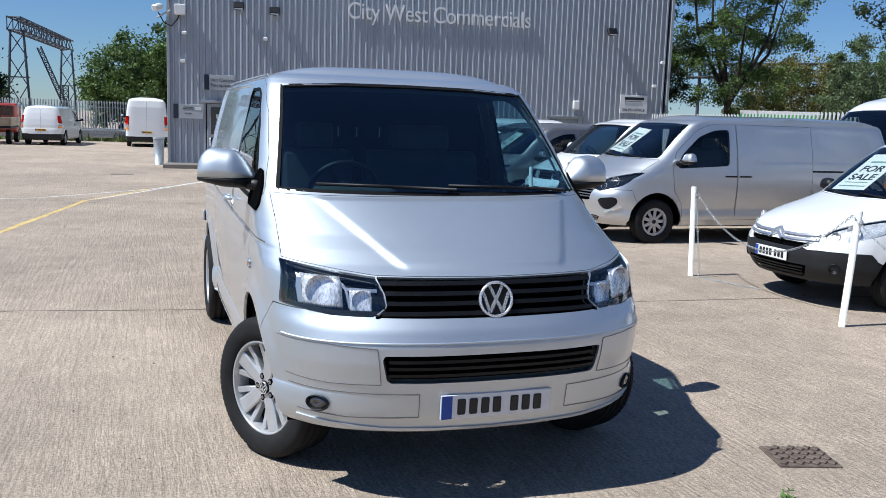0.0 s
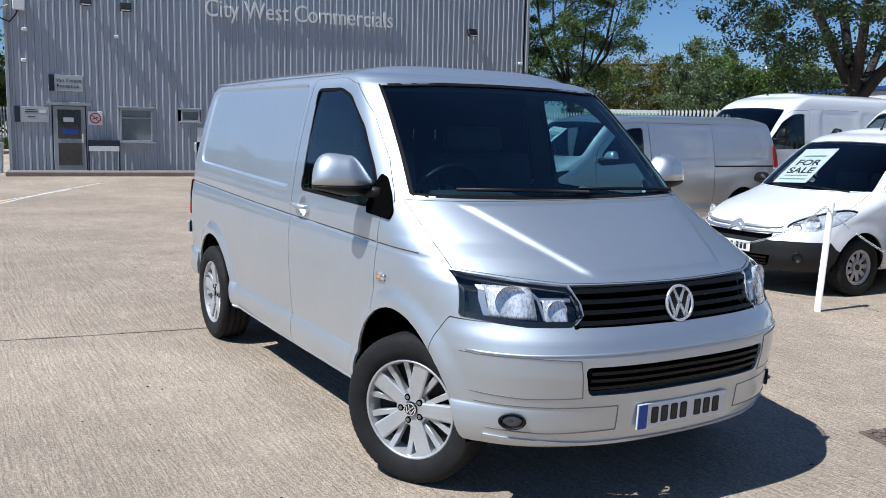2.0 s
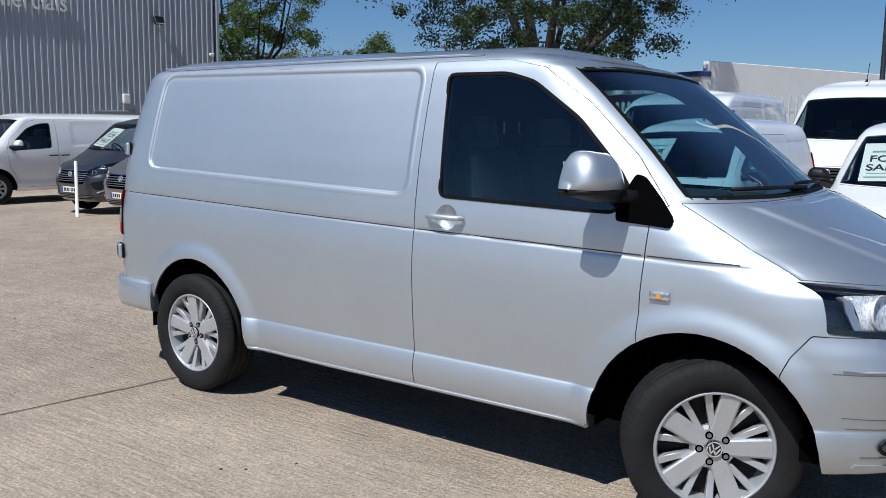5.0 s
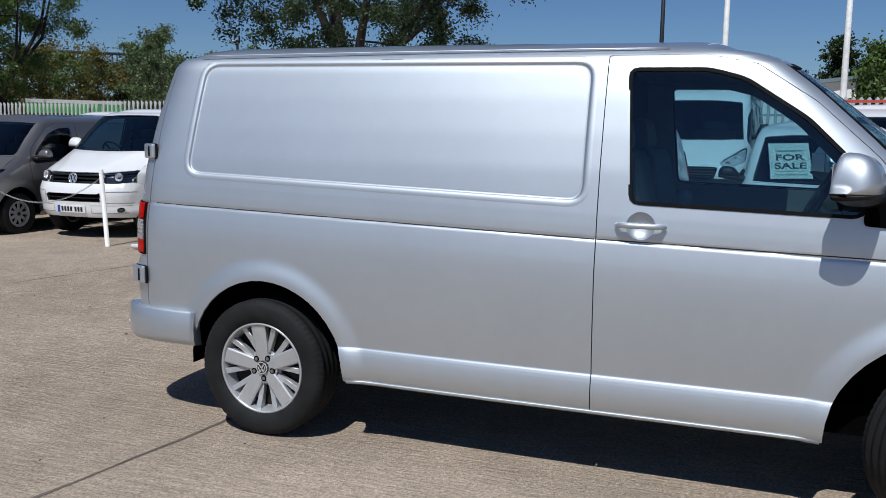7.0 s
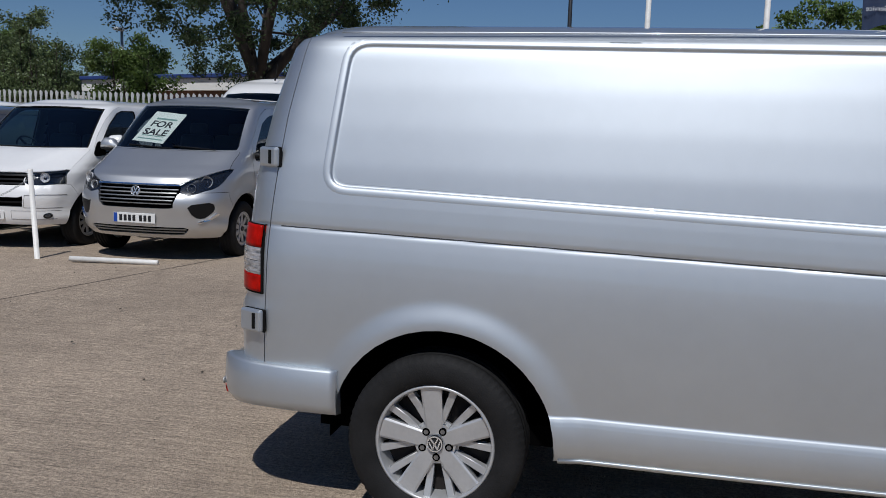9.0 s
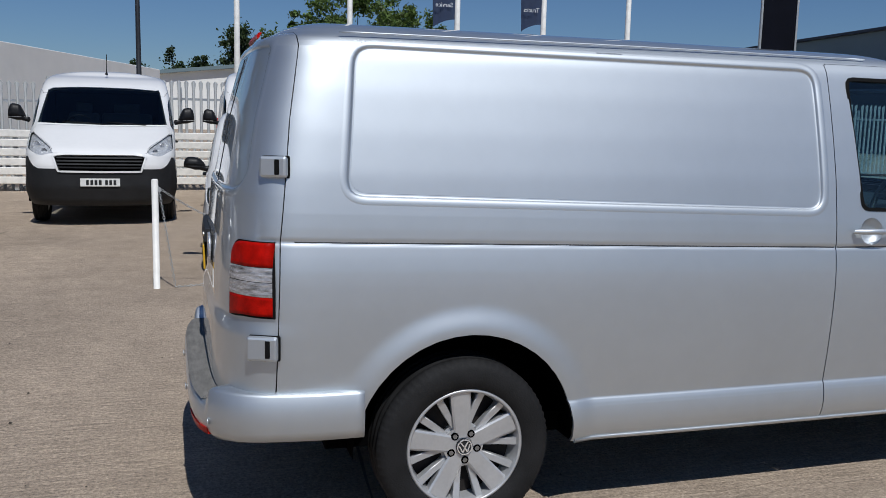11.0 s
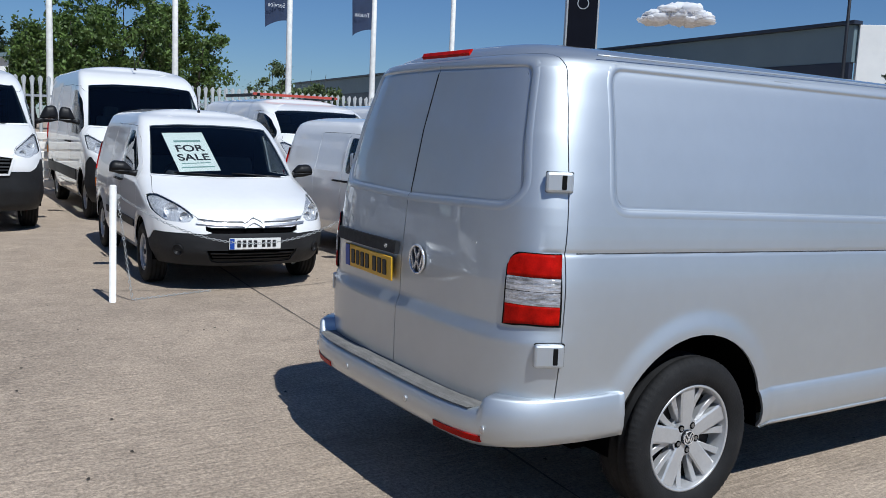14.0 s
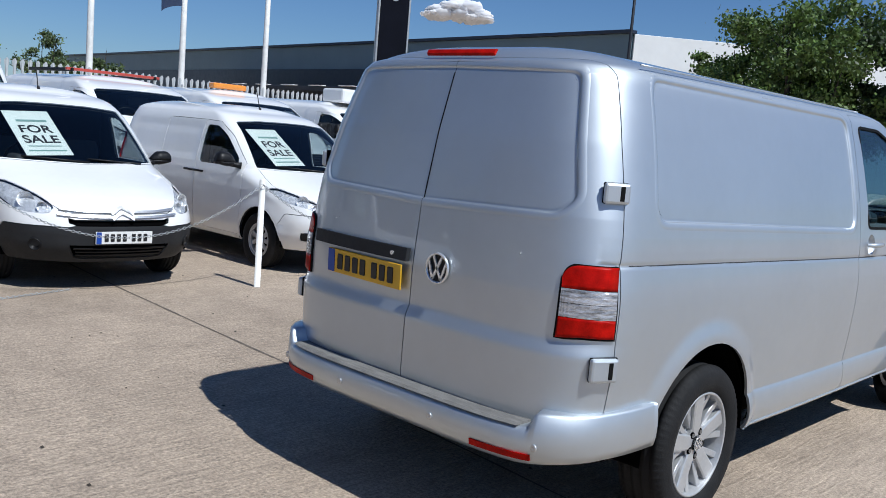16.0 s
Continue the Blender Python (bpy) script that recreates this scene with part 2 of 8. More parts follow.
def rounded(poly, r, n=4):
    """A polygon with its corners rounded."""
    out, k = [], len(poly)
    for i in range(k):
        p, a, b = (np.array(poly[j % k], float) for j in (i, i - 1, i + 1))
        u, w = a - p, b - p
        lu, lw = np.linalg.norm(u), np.linalg.norm(w)
        rr = min(r, 0.45 * lu, 0.45 * lw)
        s, e = p + u / lu * rr, p + w / lw * rr
        for t in np.linspace(0, 1, n + 1):
            out.append(tuple((1 - t) ** 2 * s + 2 * t * (1 - t) * p + t * t * e))
    return out


def circle(cx, cy, r, n=40):
    return [(cx + r * math.cos(2 * math.pi * i / n), cy + r * math.sin(2 * math.pi * i / n)) for i in range(n)]


# ---- vehicles: a body is a stack of rounded outlines, cut into panels. Nose at -y, right flank at -x ----
class Shell:
    def __init__(s, w, yf, yr, df, pf, dr, pr, top, crown, arches, recess=None, flare=0.016, rear_recess=None, crease=None):
        s.tw, s.tyf, s.tyr, s.tdf, s.tpf, s.tdr, s.tpr = w, yf, yr, df, pf, dr, pr
        s.top, s.crown, s.arches, s.recess, s.flare, s.rear_recess, s.crease = top, crown, arches, recess, flare, rear_recess, crease

    cols, bow = (), 2.6

    waist, tables, taper = None, {}, 0.0

    def val(s, tab, z):
        if id(tab) not in s.tables:
            s.tables[id(tab)] = (np.array([a for a, b in tab]), np.array([b for a, b in tab]), tab)
        return np.interp(z, *s.tables[id(tab)][:2])

    def X(s, y, z):
        """Half-width of the body at a place along it and a height."""
        y, z = np.asarray(y, float), np.asarray(z, float)
        w, df, pf, dr, pr = (s.val(t, z) for t in (s.tw, s.tdf, s.tpf, s.tdr, s.tpr))
        tf = np.clip((s.val(s.tyf, z) + df - y) / df, 0, 1)
        tr = np.clip((y - s.val(s.tyr, z) + dr) / dr, 0, 1)
        x = w * (1 - tf ** pf) ** (1 / pf) * (1 - tr ** pr) ** (1 / pr) * (1 - s.taper * smoothstep(0.3, 2.1, y))
        for ay, az, ar in s.arches:
            r = np.hypot(y - ay, z - az) - ar
            x = x + s.flare * smoothstep(0.115, 0.012, r) * (z > 0.2) * np.clip(2 - 3 * tf, 0, 1)
        if s.waist:
            (ya, za, yb, zb), prof = s.waist
            dz = z - (za + (zb - za) * (y - ya) / (yb - ya))
            x = x + s.val(prof, dz) * np.clip(2 - 3 * tf, 0, 1)
        for poly, depth, ramp in s.recess or ():
            P = np.stack([y.ravel(), z.ravel()], -1)
            d, _ = seg_dist(P, poly)
            d = np.where(inside(P, poly), d, -d).reshape(x.shape)
            x = x - depth * smoothstep(0, ramp, d)
        return x

    def Yf(s, x, z):
        w, df, pf = (s.val(t, z) for t in (s.tw, s.tdf, s.tpf))
        t = np.clip(np.abs(x) / w, 0, 0.9999)
        y = s.val(s.tyf, z) + df * (1 - (1 - t ** pf) ** (1 / pf))
        if s.crease:
            z0, x0, z1, x1, lift = s.crease
            xc = x0 + (x1 - x0) * np.clip((z - z0) / (z1 - z0), 0, 1)
            y = y - lift * smoothstep(0.028, -0.028, np.abs(x) - xc) * smoothstep(z0 - 0.005, z0 + 0.03, z) * smoothstep(z1 + 0.004, z1 - 0.012, z)
        return y

    def Yr(s, x, z):
        w, dr, pr = (s.val(t, z) for t in (s.tw, s.tdr, s.tpr))
        t = np.clip(np.abs(x) / (w * (1 - s.taper)), 0, 0.9999)
        y = s.val(s.tyr, z) - dr * (1 - (1 - t ** pr) ** (1 / pr))
        for poly, depth, ramp in s.rear_recess or ():
            P = np.stack([np.abs(np.broadcast_to(x, np.shape(y))).ravel(), np.broadcast_to(z, np.shape(y)).ravel()], -1).astype(float)
            d, _ = seg_dist(P, poly)
            d = np.where(inside(P, poly), d, -d).reshape(np.shape(y))
            y = y - depth * smoothstep(0, ramp, d)
        return y

    def place(s, kind, a, b, sign=-1, off=0.0):
        """A place on the skin: side (y, z), front (x, z) or rear (x, z), pushed out by off."""
        if kind == "side":
            e = 0.01
            x = float(s.X(a, b))
            n = Vector((1, -(float(s.X(a + e, b)) - float(s.X(a - e, b))) / (2 * e), -(float(s.X(a, b + e)) - float(s.X(a, b - e))) / (2 * e))).normalized()
            return Vector((sign * (x + off * n.x), a + off * n.y, b + off * n.z))
        fn, d = (s.Yf, -1) if kind == "front" else (s.Yr, 1)
        e = 0.01
        y = float(fn(a, b))
        n = Vector((-(float(fn(a + e, b)) - float(fn(a - e, b))) / (2 * e), 1, -(float(fn(a, b + e)) - float(fn(a, b - e))) / (2 * e))).normalized() * d
        return Vector((a, y, b)) + n * off

    def outline(s, z, nf, ns, nr):
        w, yf, df, pf, yr, dr, pr = (float(s.val(t, z)) for t in (s.tw, s.tyf, s.tdf, s.tpf, s.tyr, s.tdr, s.tpr))
        a = np.linspace(0, math.pi / 2, 200)

        def arc(p, n):
            x, c = w * np.sin(a) ** (2 / p), 1 - np.cos(a) ** (2 / p)
            return x, c

        x, c = arc(pf, nf)
        fr = np.stack([x, yf + df * c], 1)
        x, c = arc(pr, nr)
        re = np.stack([x * (1 - s.taper), yr - dr * c], 1)[::-1]

        def even(P, n):
            L = np.r_[0, np.cumsum(np.linalg.norm(np.diff(P, axis=0), axis=1))]
            t = np.linspace(0, L[-1], n + 1)
            return np.stack([np.interp(t, L, P[:, 0]), np.interp(t, L, P[:, 1])], 1)

        f, r = even(fr, nf), even(re, nr)
        y = np.linspace(yf + df, yr - dr, ns + 1)[1:-1]
        for y0, z0, slope in s.cols if 1.17 < z < 1.84 else ():
            q = y0 + slope * (min(max(z, 1.2), 1.83) - z0)
            y[np.argmin(np.abs(y - q))] = q
        sd = np.stack([s.X(y, np.full(len(y), z)), y], 1)
        half = np.concatenate([f, sd, r])
        wide = half[:, 0] > 0.6 * w
        half[wide, 0] = s.X(half[wide, 1], np.full(wide.sum(), z))
        if s.crease:
            fore = (np.arange(len(half)) <= nf) & (half[:, 0] < 0.9 * w)
            half[fore, 1] = s.Yf(half[fore, 0], np.full(fore.sum(), z))
        back = np.arange(len(half)) > nf + len(y)
        half[back, 1] = np.where(half[back, 0] < 0.9 * w, s.Yr(half[back, 0], np.full(back.sum(), z)), half[back, 1])
        return half

    def grid(s, zs, nf, ns, nr, caps=10):
        rows = []
        for z in zs:
            h = s.outline(z, nf, ns, nr)
            ring = np.concatenate([h, (h * (-1, 1))[1:-1][::-1]])
            rows.append(np.c_[ring, np.full(len(ring), z)])
        edge = rows[-1]
        ya, yb = edge[:, 1].min() + 0.35, edge[:, 1].max() - 0.35
        mid = np.c_[np.zeros(len(edge)), np.clip(edge[:, 1], ya, yb)]
        for k in range(1, caps + 1):
            q = 1 - (k / caps) ** 1.25
            r = edge.copy()
            r[:, :2] = mid + (edge[:, :2] - mid) * q
            r[:, 2] = s.top + s.crown * (1 - q ** s.bow) * (0.88 + 0.17 * smoothstep(-0.7, 1.0, r[:, 1]))
            rows.append(r)
        n = len(edge)
        V = np.concatenate(rows)
        F = np.array([(i * n + j, i * n + (j + 1) % n, (i + 1) * n + (j + 1) % n, (i + 1) * n + j) for i in range(len(rows) - 1) for j in range(n)])
        return V, F

    def cut(s, V, F, polys):
        """Snaps the grid to the panels' outlines and sorts its faces. polys: (name, kind, polygon, both sides), the first that fits wins.
        kind: side and wrap go by (y, z), front and rear by (x, z)."""
        V = V.copy()
        fixed = np.zeros(len(V), bool)
        skin = V[:, 2] < s.top + 1e-6
        E = np.unique(np.sort(np.concatenate([F[:, [k, (k + 1) % 4]] for k in range(4)]), 1), axis=0)
        w, yf, yr, df, dr = (s.val(t, V[:, 2]) for t in (s.tw, s.tyf, s.tyr, s.tdf, s.tdr))
        flank = skin & (np.abs(V[:, 0]) > 0.6 * w)
        zone = {"side": flank, "wrap": flank, "front": skin & (V[:, 1] < yf + 0.93 * df), "rear": skin & (V[:, 1] > yr - 0.9 * dr)}
        for name, kind, poly, mirror in polys:
            ax = 1 if kind in ("side", "wrap") else 0
            for sg in (1, -1) if mirror or ax else (1,):
                Pl = [(a, b) if ax else (sg * a, b) for a, b in poly]
                zn = zone[kind] & (V[:, 0] * sg > 0) if ax else zone[kind]
                lo, hi = np.min(Pl, 0) - 0.1, np.max(Pl, 0) + 0.1
                zn = zn & (V[:, ax] > lo[0]) & (V[:, ax] < hi[0]) & (V[:, 2] > lo[1]) & (V[:, 2] < hi[1])
                e = E[zn[E[:, 0]] & zn[E[:, 1]]]
                on = np.zeros(len(V), bool)
                for turn in range(3):
                    ids = np.unique(e)
                    if not len(ids):
                        break
                    P = V[ids][:, [ax, 2]]
                    d, Q = seg_dist(P, Pl)
                    ins = inside(P, Pl)
                    D, I, at = np.full(len(V), 9.0), np.zeros(len(V), bool), np.zeros(len(V), int)
                    D[ids], I[ids], at[ids] = d, ins, np.arange(len(ids))
                    near = D < 1e-5
                    ee = e[(I[e[:, 0]] != I[e[:, 1]]) & ~on[e[:, 0]] & ~on[e[:, 1]] & ~near[e[:, 0]] & ~near[e[:, 1]]]
                    if not len(ee):
                        break
                    first = np.where(fixed[ee[:, 0]], 9.0, D[ee[:, 0]]) <= np.where(fixed[ee[:, 1]], 9.0, D[ee[:, 1]])
                    mv = np.unique(np.where(first, ee[:, 0], ee[:, 1]))
                    mv = mv[~fixed[mv]]
                    if not len(mv):
                        break
                    q = Q[at[mv]]
                    V[mv, ax], V[mv, 2] = q[:, 0], q[:, 1]
                    if ax:
                        V[mv, 0] = sg * s.X(q[:, 0], q[:, 1])
                    else:
                        V[mv, 1] = (s.Yf if kind == "front" else s.Yr)(q[:, 0], q[:, 1])
                    on[mv] = True
                fixed |= on
                ids = np.where(zn)[0]
                if not len(ids):
                    continue
                d, _ = seg_dist(V[ids][:, [ax, 2]], Pl)
                st = np.full(len(V), 9)
                st[ids] = np.where(d < 1e-4, 0, np.where(inside(V[ids][:, [ax, 2]], Pl), 1, -1))
                S = st[F]
                mixed = (S == 1).any(1) & (S == -1).any(1) & (S != 9).all(1) & (F[:, 2] != F[:, 3])
                a = mixed & (S[:, 0] == 0) & (S[:, 2] == 0)
                b = mixed & ~a & (S[:, 1] == 0) & (S[:, 3] == 0)
                A, B = F[a], F[b]
                F = np.concatenate([F[~(a | b)], A[:, [0, 1, 2, 2]], A[:, [0, 2, 3, 3]], B[:, [1, 2, 3, 3]], B[:, [1, 3, 0, 0]]])
        C = V[F].mean(1)
        reg = np.full(len(F), "body", object)
        done = np.zeros(len(F), bool)
        cw, cyf, cyr, cdf, cdr = (s.val(t, C[:, 2]) for t in (s.tw, s.tyf, s.tyr, s.tdf, s.tdr))
        low = C[:, 2] < s.top
        czone = {"side": low & (np.abs(C[:, 0]) > 0.6 * cw), "wrap": low, "front": low & (C[:, 1] < cyf + 0.93 * cdf), "rear": low & (C[:, 1] > cyr - 0.9 * cdr)}
        for name, kind, poly, mirror in polys:
            if name == "snap":
                continue
            ax = 1 if kind in ("side", "wrap") else 0
            for sg in (1, -1) if mirror or ax else (1,):
                Pl = [(a, b) if ax else (sg * a, b) for a, b in poly]
                zn = czone[kind] & ~done
                if ax:
                    zn = zn & (C[:, 0] * sg > 0)
                idx = np.where(zn)[0]
                ok = idx[inside(C[idx][:, [ax, 2]], Pl)]
                tag = name + (("_r" if sg < 0 else "_l") if name.startswith(("door", "glass_side", "rdoor")) else "")
                reg[ok], done[ok] = tag, True
        return V, F, reg


def face_normals(V, F):
    n = np.cross(V[F[:, 2]] - V[F[:, 0]], V[F[:, 3]] - V[F[:, 1]])
    return n / np.maximum(np.linalg.norm(n, axis=1), 1e-9)[:, None]


def vert_normals(V, F):
    fn = face_normals(V, F)
    n = np.zeros_like(V)
    for k in range(4):
        np.add.at(n, F[:, k], fn)
    return n / np.maximum(np.linalg.norm(n, axis=1), 1e-9)[:, None]


def panel(name, V, F, N, material, parent, label="", gap=0.0022, lip=0.012, off=0.0):
    """One pressed panel out of the grid: its edges drawn in by gap and folded inwards."""
    if not len(F):
        return None
    used = np.unique(F)
    re = np.full(len(V), -1)
    re[used] = np.arange(len(used))
    v, f, n = V[used] + N[used] * off, re[F], N[used]
    E = np.concatenate([f[:, [k, (k + 1) % 4]] for k in range(4)])
    E = E[E[:, 0] != E[:, 1]]
    key = np.sort(E, 1)
    _, inv, cnt = np.unique(key, axis=0, return_inverse=True, return_counts=True)
    edge = E[cnt[inv.ravel()] == 1]
    edge = edge[edge[:, 0] != edge[:, 1]]
    v = v.copy()
    if gap:
        cen = v[f].mean(1)
        acc, num = np.zeros_like(v), np.zeros(len(v))
        for k in range(4):
            np.add.at(acc, f[:, k], cen)
            np.add.at(num, f[:, k], 1)
        b = np.unique(edge)
        d = acc[b] / num[b][:, None] - v[b]
        v[b] += d / np.maximum(np.linalg.norm(d, axis=1), 1e-6)[:, None] * gap
    verts, faces = v.tolist(), f.tolist()
    if lip:
        b = np.unique(edge)
        m1 = {int(i): len(verts) + 2 * k for k, i in enumerate(b)}
        for i in b:
            verts.append(v[i].tolist())
            verts.append((v[i] - n[i] * lip).tolist())
        for i, j in edge:
            i, j = int(i), int(j)
            faces.append((m1[j], m1[i], m1[i] + 1, m1[j] + 1))
    faces = [[q for k, q in enumerate(fc) if q != fc[k - 1]] for fc in faces]
    return mesh_ob(name, verts, [fc for fc in faces if len(fc) > 2], material, parent, label, smooth=True)


def strip(sh, kind, path, width, off, thick, sign=-1):
    """Verts and faces of a bar laid along a path on the skin, of that width and thickness; the path is fine enough to follow it."""
    pts = [np.array(p, float) for p in path]
    v, f = [], []
    for i, p in enumerate(pts):
        d = pts[min(i + 1, len(pts) - 1)] - pts[max(i - 1, 0)]
        d = d / max(np.linalg.norm(d), 1e-9)
        q = np.array([-d[1], d[0]]) * width / 2
        for a, o in ((p + q, off), (p + q, off + thick), (p - q, off + thick), (p - q, off)):
            v.append(sh.place(kind, a[0], a[1], sign, o))
    for i in range(len(pts) - 1):
        for k in range(4):
            f.append((4 * i + k, 4 * i + (k + 1) % 4, 4 * i + 4 + (k + 1) % 4, 4 * i + 4 + k))
    f += [(0, 1, 2, 3), tuple(4 * (len(pts) - 1) + k for k in (3, 2, 1, 0))]
    return v, f


def line(*pts, step=0.03):
    """Points along a broken line, a step apart."""
    out = []
    for a, b in zip(pts[:-1], pts[1:]):
        a, b = np.array(a, float), np.array(b, float)
        k = max(int(np.linalg.norm(b - a) / step), 1)
        out += [tuple(a + (b - a) * i / k) for i in range(k)]
    return out + [pts[-1]]


def slab(sh, kind, x0, x1, z0, z1, off, thick, n=10, m=3, sign=-1):
    """Verts and faces of a sheet that follows the skin between two pairs of coordinates."""
    v, f = [], []
    for o in (off, off + thick):
        for j in range(m + 1):
            for i in range(n + 1):
                v.append(sh.place(kind, x0 + (x1 - x0) * i / n, z0 + (z1 - z0) * j / m, sign, o))
    q, st = (n + 1) * (m + 1), n + 1
    for j in range(m):
        for i in range(n):
            a = j * st + i
            f += [(a, a + 1, a + st + 1, a + st), (q + a, q + a + st, q + a + st + 1, q + a + 1)]
    for i in range(n):
        f += [(i, q + i, q + i + 1, i + 1), (m * st + i, m * st + i + 1, q + m * st + i + 1, q + m * st + i)]
    for j in range(m):
        a, b = j * st, j * st + n
        f += [(a, a + st, q + a + st, q + a), (b, q + b, q + b + st, b + st)]
    return v, f


WHEELS = {}


def wheel_meshes(kind, r, wd):
    """The shared meshes of one kind of wheel, its outer face towards -x: tyre, rim, cap, bolt, disc."""
    key = (kind, r, wd)
    if key in WHEELS:
        return WHEELS[key]
    h, rr = wd / 2, r * (0.655 if kind == "alloy" else 0.60)
    prof = [(rr, -h * 0.80), (rr + 0.014, -h * 0.94), (r * 0.80, -h * 1.04), (r * 0.905, -h * 1.0), (r * 0.955, -h * 0.93), (r * 0.985, -h * 0.8)]
    for k in range(4):
        x = -h * 0.62 + k * h * 0.41
        prof += [(r, x - h * 0.1), (r, x + h * 0.07), (r - 0.009, x + h * 0.09), (r - 0.009, x + h * 0.16)]
    prof += [(r * 0.985, h * 0.86), (r * 0.905, h * 1.0), (r * 0.80, h * 1.04), (rr, h * 0.8)]
    # lugs: every third step of the shoulder is cut back
    tv, tf = lathe(prof, 216)
    tv = [(x, y * c, z * c) for i, (x, y, z) in enumerate(tv) for c in (1 - (0.010 if (i // len(prof)) % 3 == 0 and math.hypot(y, z) > r * 0.95 and abs(x) > h * 0.55 else 0),)]
    tyre = mesh_ob("tyre", tv, tf, M_RUBBER, smooth=True)
    lip = [(rr + 0.006, -h * 0.86), (rr - 0.001, -h * 0.90), (rr - 0.007, -h * 0.86), (rr - 0.014, -h * 0.6), (rr - 0.03, h * 0.75), (rr, h * 0.8), (rr, -h * 0.7)]
    v, f = lathe(lip, 64)
    xo = -h * 0.74
    bm = bmesh.new()
    if kind == "alloy":
        for k in range(5):
            a = 2 * math.pi * k / 5 + math.pi / 2
            for a0, a1, ri, wi, wo, dx in ((0, 0, 0.034, 0.031, 0.040, 0.0), (-0.34, -0.405, 0.078, 0.0120, 0.0150, 0.014), (0.34, 0.405, 0.078, 0.0120, 0.0150, 0.014)):
                ro, b = rr - 0.010, a + a1
                c0 = Vector((0, math.cos(a + a0) * ri, math.sin(a + a0) * ri))
                c1 = Vector((0, math.cos(b) * ro, math.sin(b) * ro))
                t = Vector((0, -math.sin(b), math.cos(b)))
                vs = []
                for c, wq, x0, x1 in ((c0, wi, xo + 0.005 + dx, xo + 0.055), (c0.lerp(c1, 0.5), (wi + wo) / 2, xo + 0.001 + dx, xo + 0.045), (c1, wo, xo - 0.006 + dx * 0.5, xo + 0.04)):
                    for sx, sw in ((x0 + 0.004, -1), (x0, -0.8), (x0, 0.8), (x0 + 0.004, 1), (x1, 0.9), (x1, -0.9)):
                        vs.append(bm.verts.new(c + t * (wq * sw) + Vector((sx, 0, 0))))
                for q in range(2):
                    for j in range(6):
                        bm.faces.new((vs[q * 6 + j], vs[q * 6 + (j + 1) % 6], vs[q * 6 + 6 + (j + 1) % 6], vs[q * 6 + 6 + j]))
                bm.faces.new(vs[:6][::-1]), bm.faces.new(vs[12:])
        bm_cyl(bm, 0.088, 0.03, pose(xo + 0.046, 0, 0, 0, 90, 0), 30, 0.082)
        bm_cyl(bm, 0.078, 0.05, pose(xo + 0.034, 0, 0, 0, 90, 0), 30, 0.064)
    else:
        for k in range(9):
            a = 2 * math.pi * k / 9
            bm_box(bm, (0.014, rr * 0.58, 0.050), pose(xo + 0.018, math.cos(a) * rr * 0.60, math.sin(a) * rr * 0.60) @ Matrix.Rotation(a, 4, "X"), 0.004)
        bm_cyl(bm, 0.07, 0.03, pose(xo + 0.018, 0, 0, 0, 90, 0), 24, 0.05)
        v2, f2 = lathe([(rr - 0.002, xo - 0.004), (rr - 0.03, xo - 0.004), (rr - 0.03, xo + 0.02), (rr - 0.002, xo + 0.02)], 48)
        o = len(bm.verts)
        nv = [bm.verts.new(p) for p in v2]
        for q in f2:
            bm.faces.new([nv[i] for i in q])
    o = [bm.verts.new(p) for p in v]
    for q in f:
        bm.faces.new([o[i] for i in q])
    rim = part("rim", bm, M_ALLOY)
    rim.data.polygons.foreach_set("use_smooth", [len(p.vertices) == 4 and p.area < 4e-4 for p in rim.data.polygons])
    bm = cyl(0.030, 0.014, (xo + 0.002, 0, 0), (0, 90, 0), 24)
    cap = part("centre_cap", bm, M_GREYPL)
    bm = bmesh.new()
    v2, f2 = lathe([(0.030, xo - 0.008), (0.026, xo - 0.008), (0.026, xo + 0.0), (0.030, xo + 0.0)], 24)
    nv = [bm.verts.new(p) for p in v2]
    for q in f2:
        bm.faces.new([nv[i] for i in q])
    for y0, z0, y1, z1 in ((-0.014, 0.019, 0.0, -0.002), (0.014, 0.019, 0.0, -0.002), (-0.021, 0.008, -0.009, -0.020), (0.021, 0.008, 0.009, -0.020), (-0.009, -0.020, 0, -0.001), (0.009, -0.020, 0, -0.001)):
        bm_box(bm, (0.004, math.hypot(y1 - y0, z1 - z0), 0.005), pose(xo - 0.006, (y0 + y1) / 2, (z0 + z1) / 2) @ Matrix.Rotation(math.atan2(z1 - z0, y1 - y0), 4, "X"))
    emb = part("cap_emblem", bm, M_BRIGHT)
    # Solid near-black disc: a bolt pocket's shade given as colour.
    hole = part("pocket_shade_disc", cyl(0.0150, 0.03, (xo + 0.0185, 0, 0), (0, 90, 0), 16), M_SHADEBLK)
    bolt = part("wheel_bolt", cyl(0.0095, 0.016, (xo + 0.0095, 0, 0), (0, 90, 0), 6), M_STEEL)
    # Wide dark disc behind the spokes; on plain wheels in the cavity shade colour.
    disc = part("brake_disc", cyl(rr - 0.019, 0.04, (0.002, 0, 0), (0, 90, 0), 32), M_SHADEBLK if kind != "alloy" else M_BRAKE)
    WHEELS[key] = tuple(o.data for o in (tyre, rim, cap, bolt, disc, emb, hole))
    for ob in (tyre, rim, cap, bolt, disc, emb, hole):
        bpy.data.objects.remove(ob)
    return WHEELS[key]


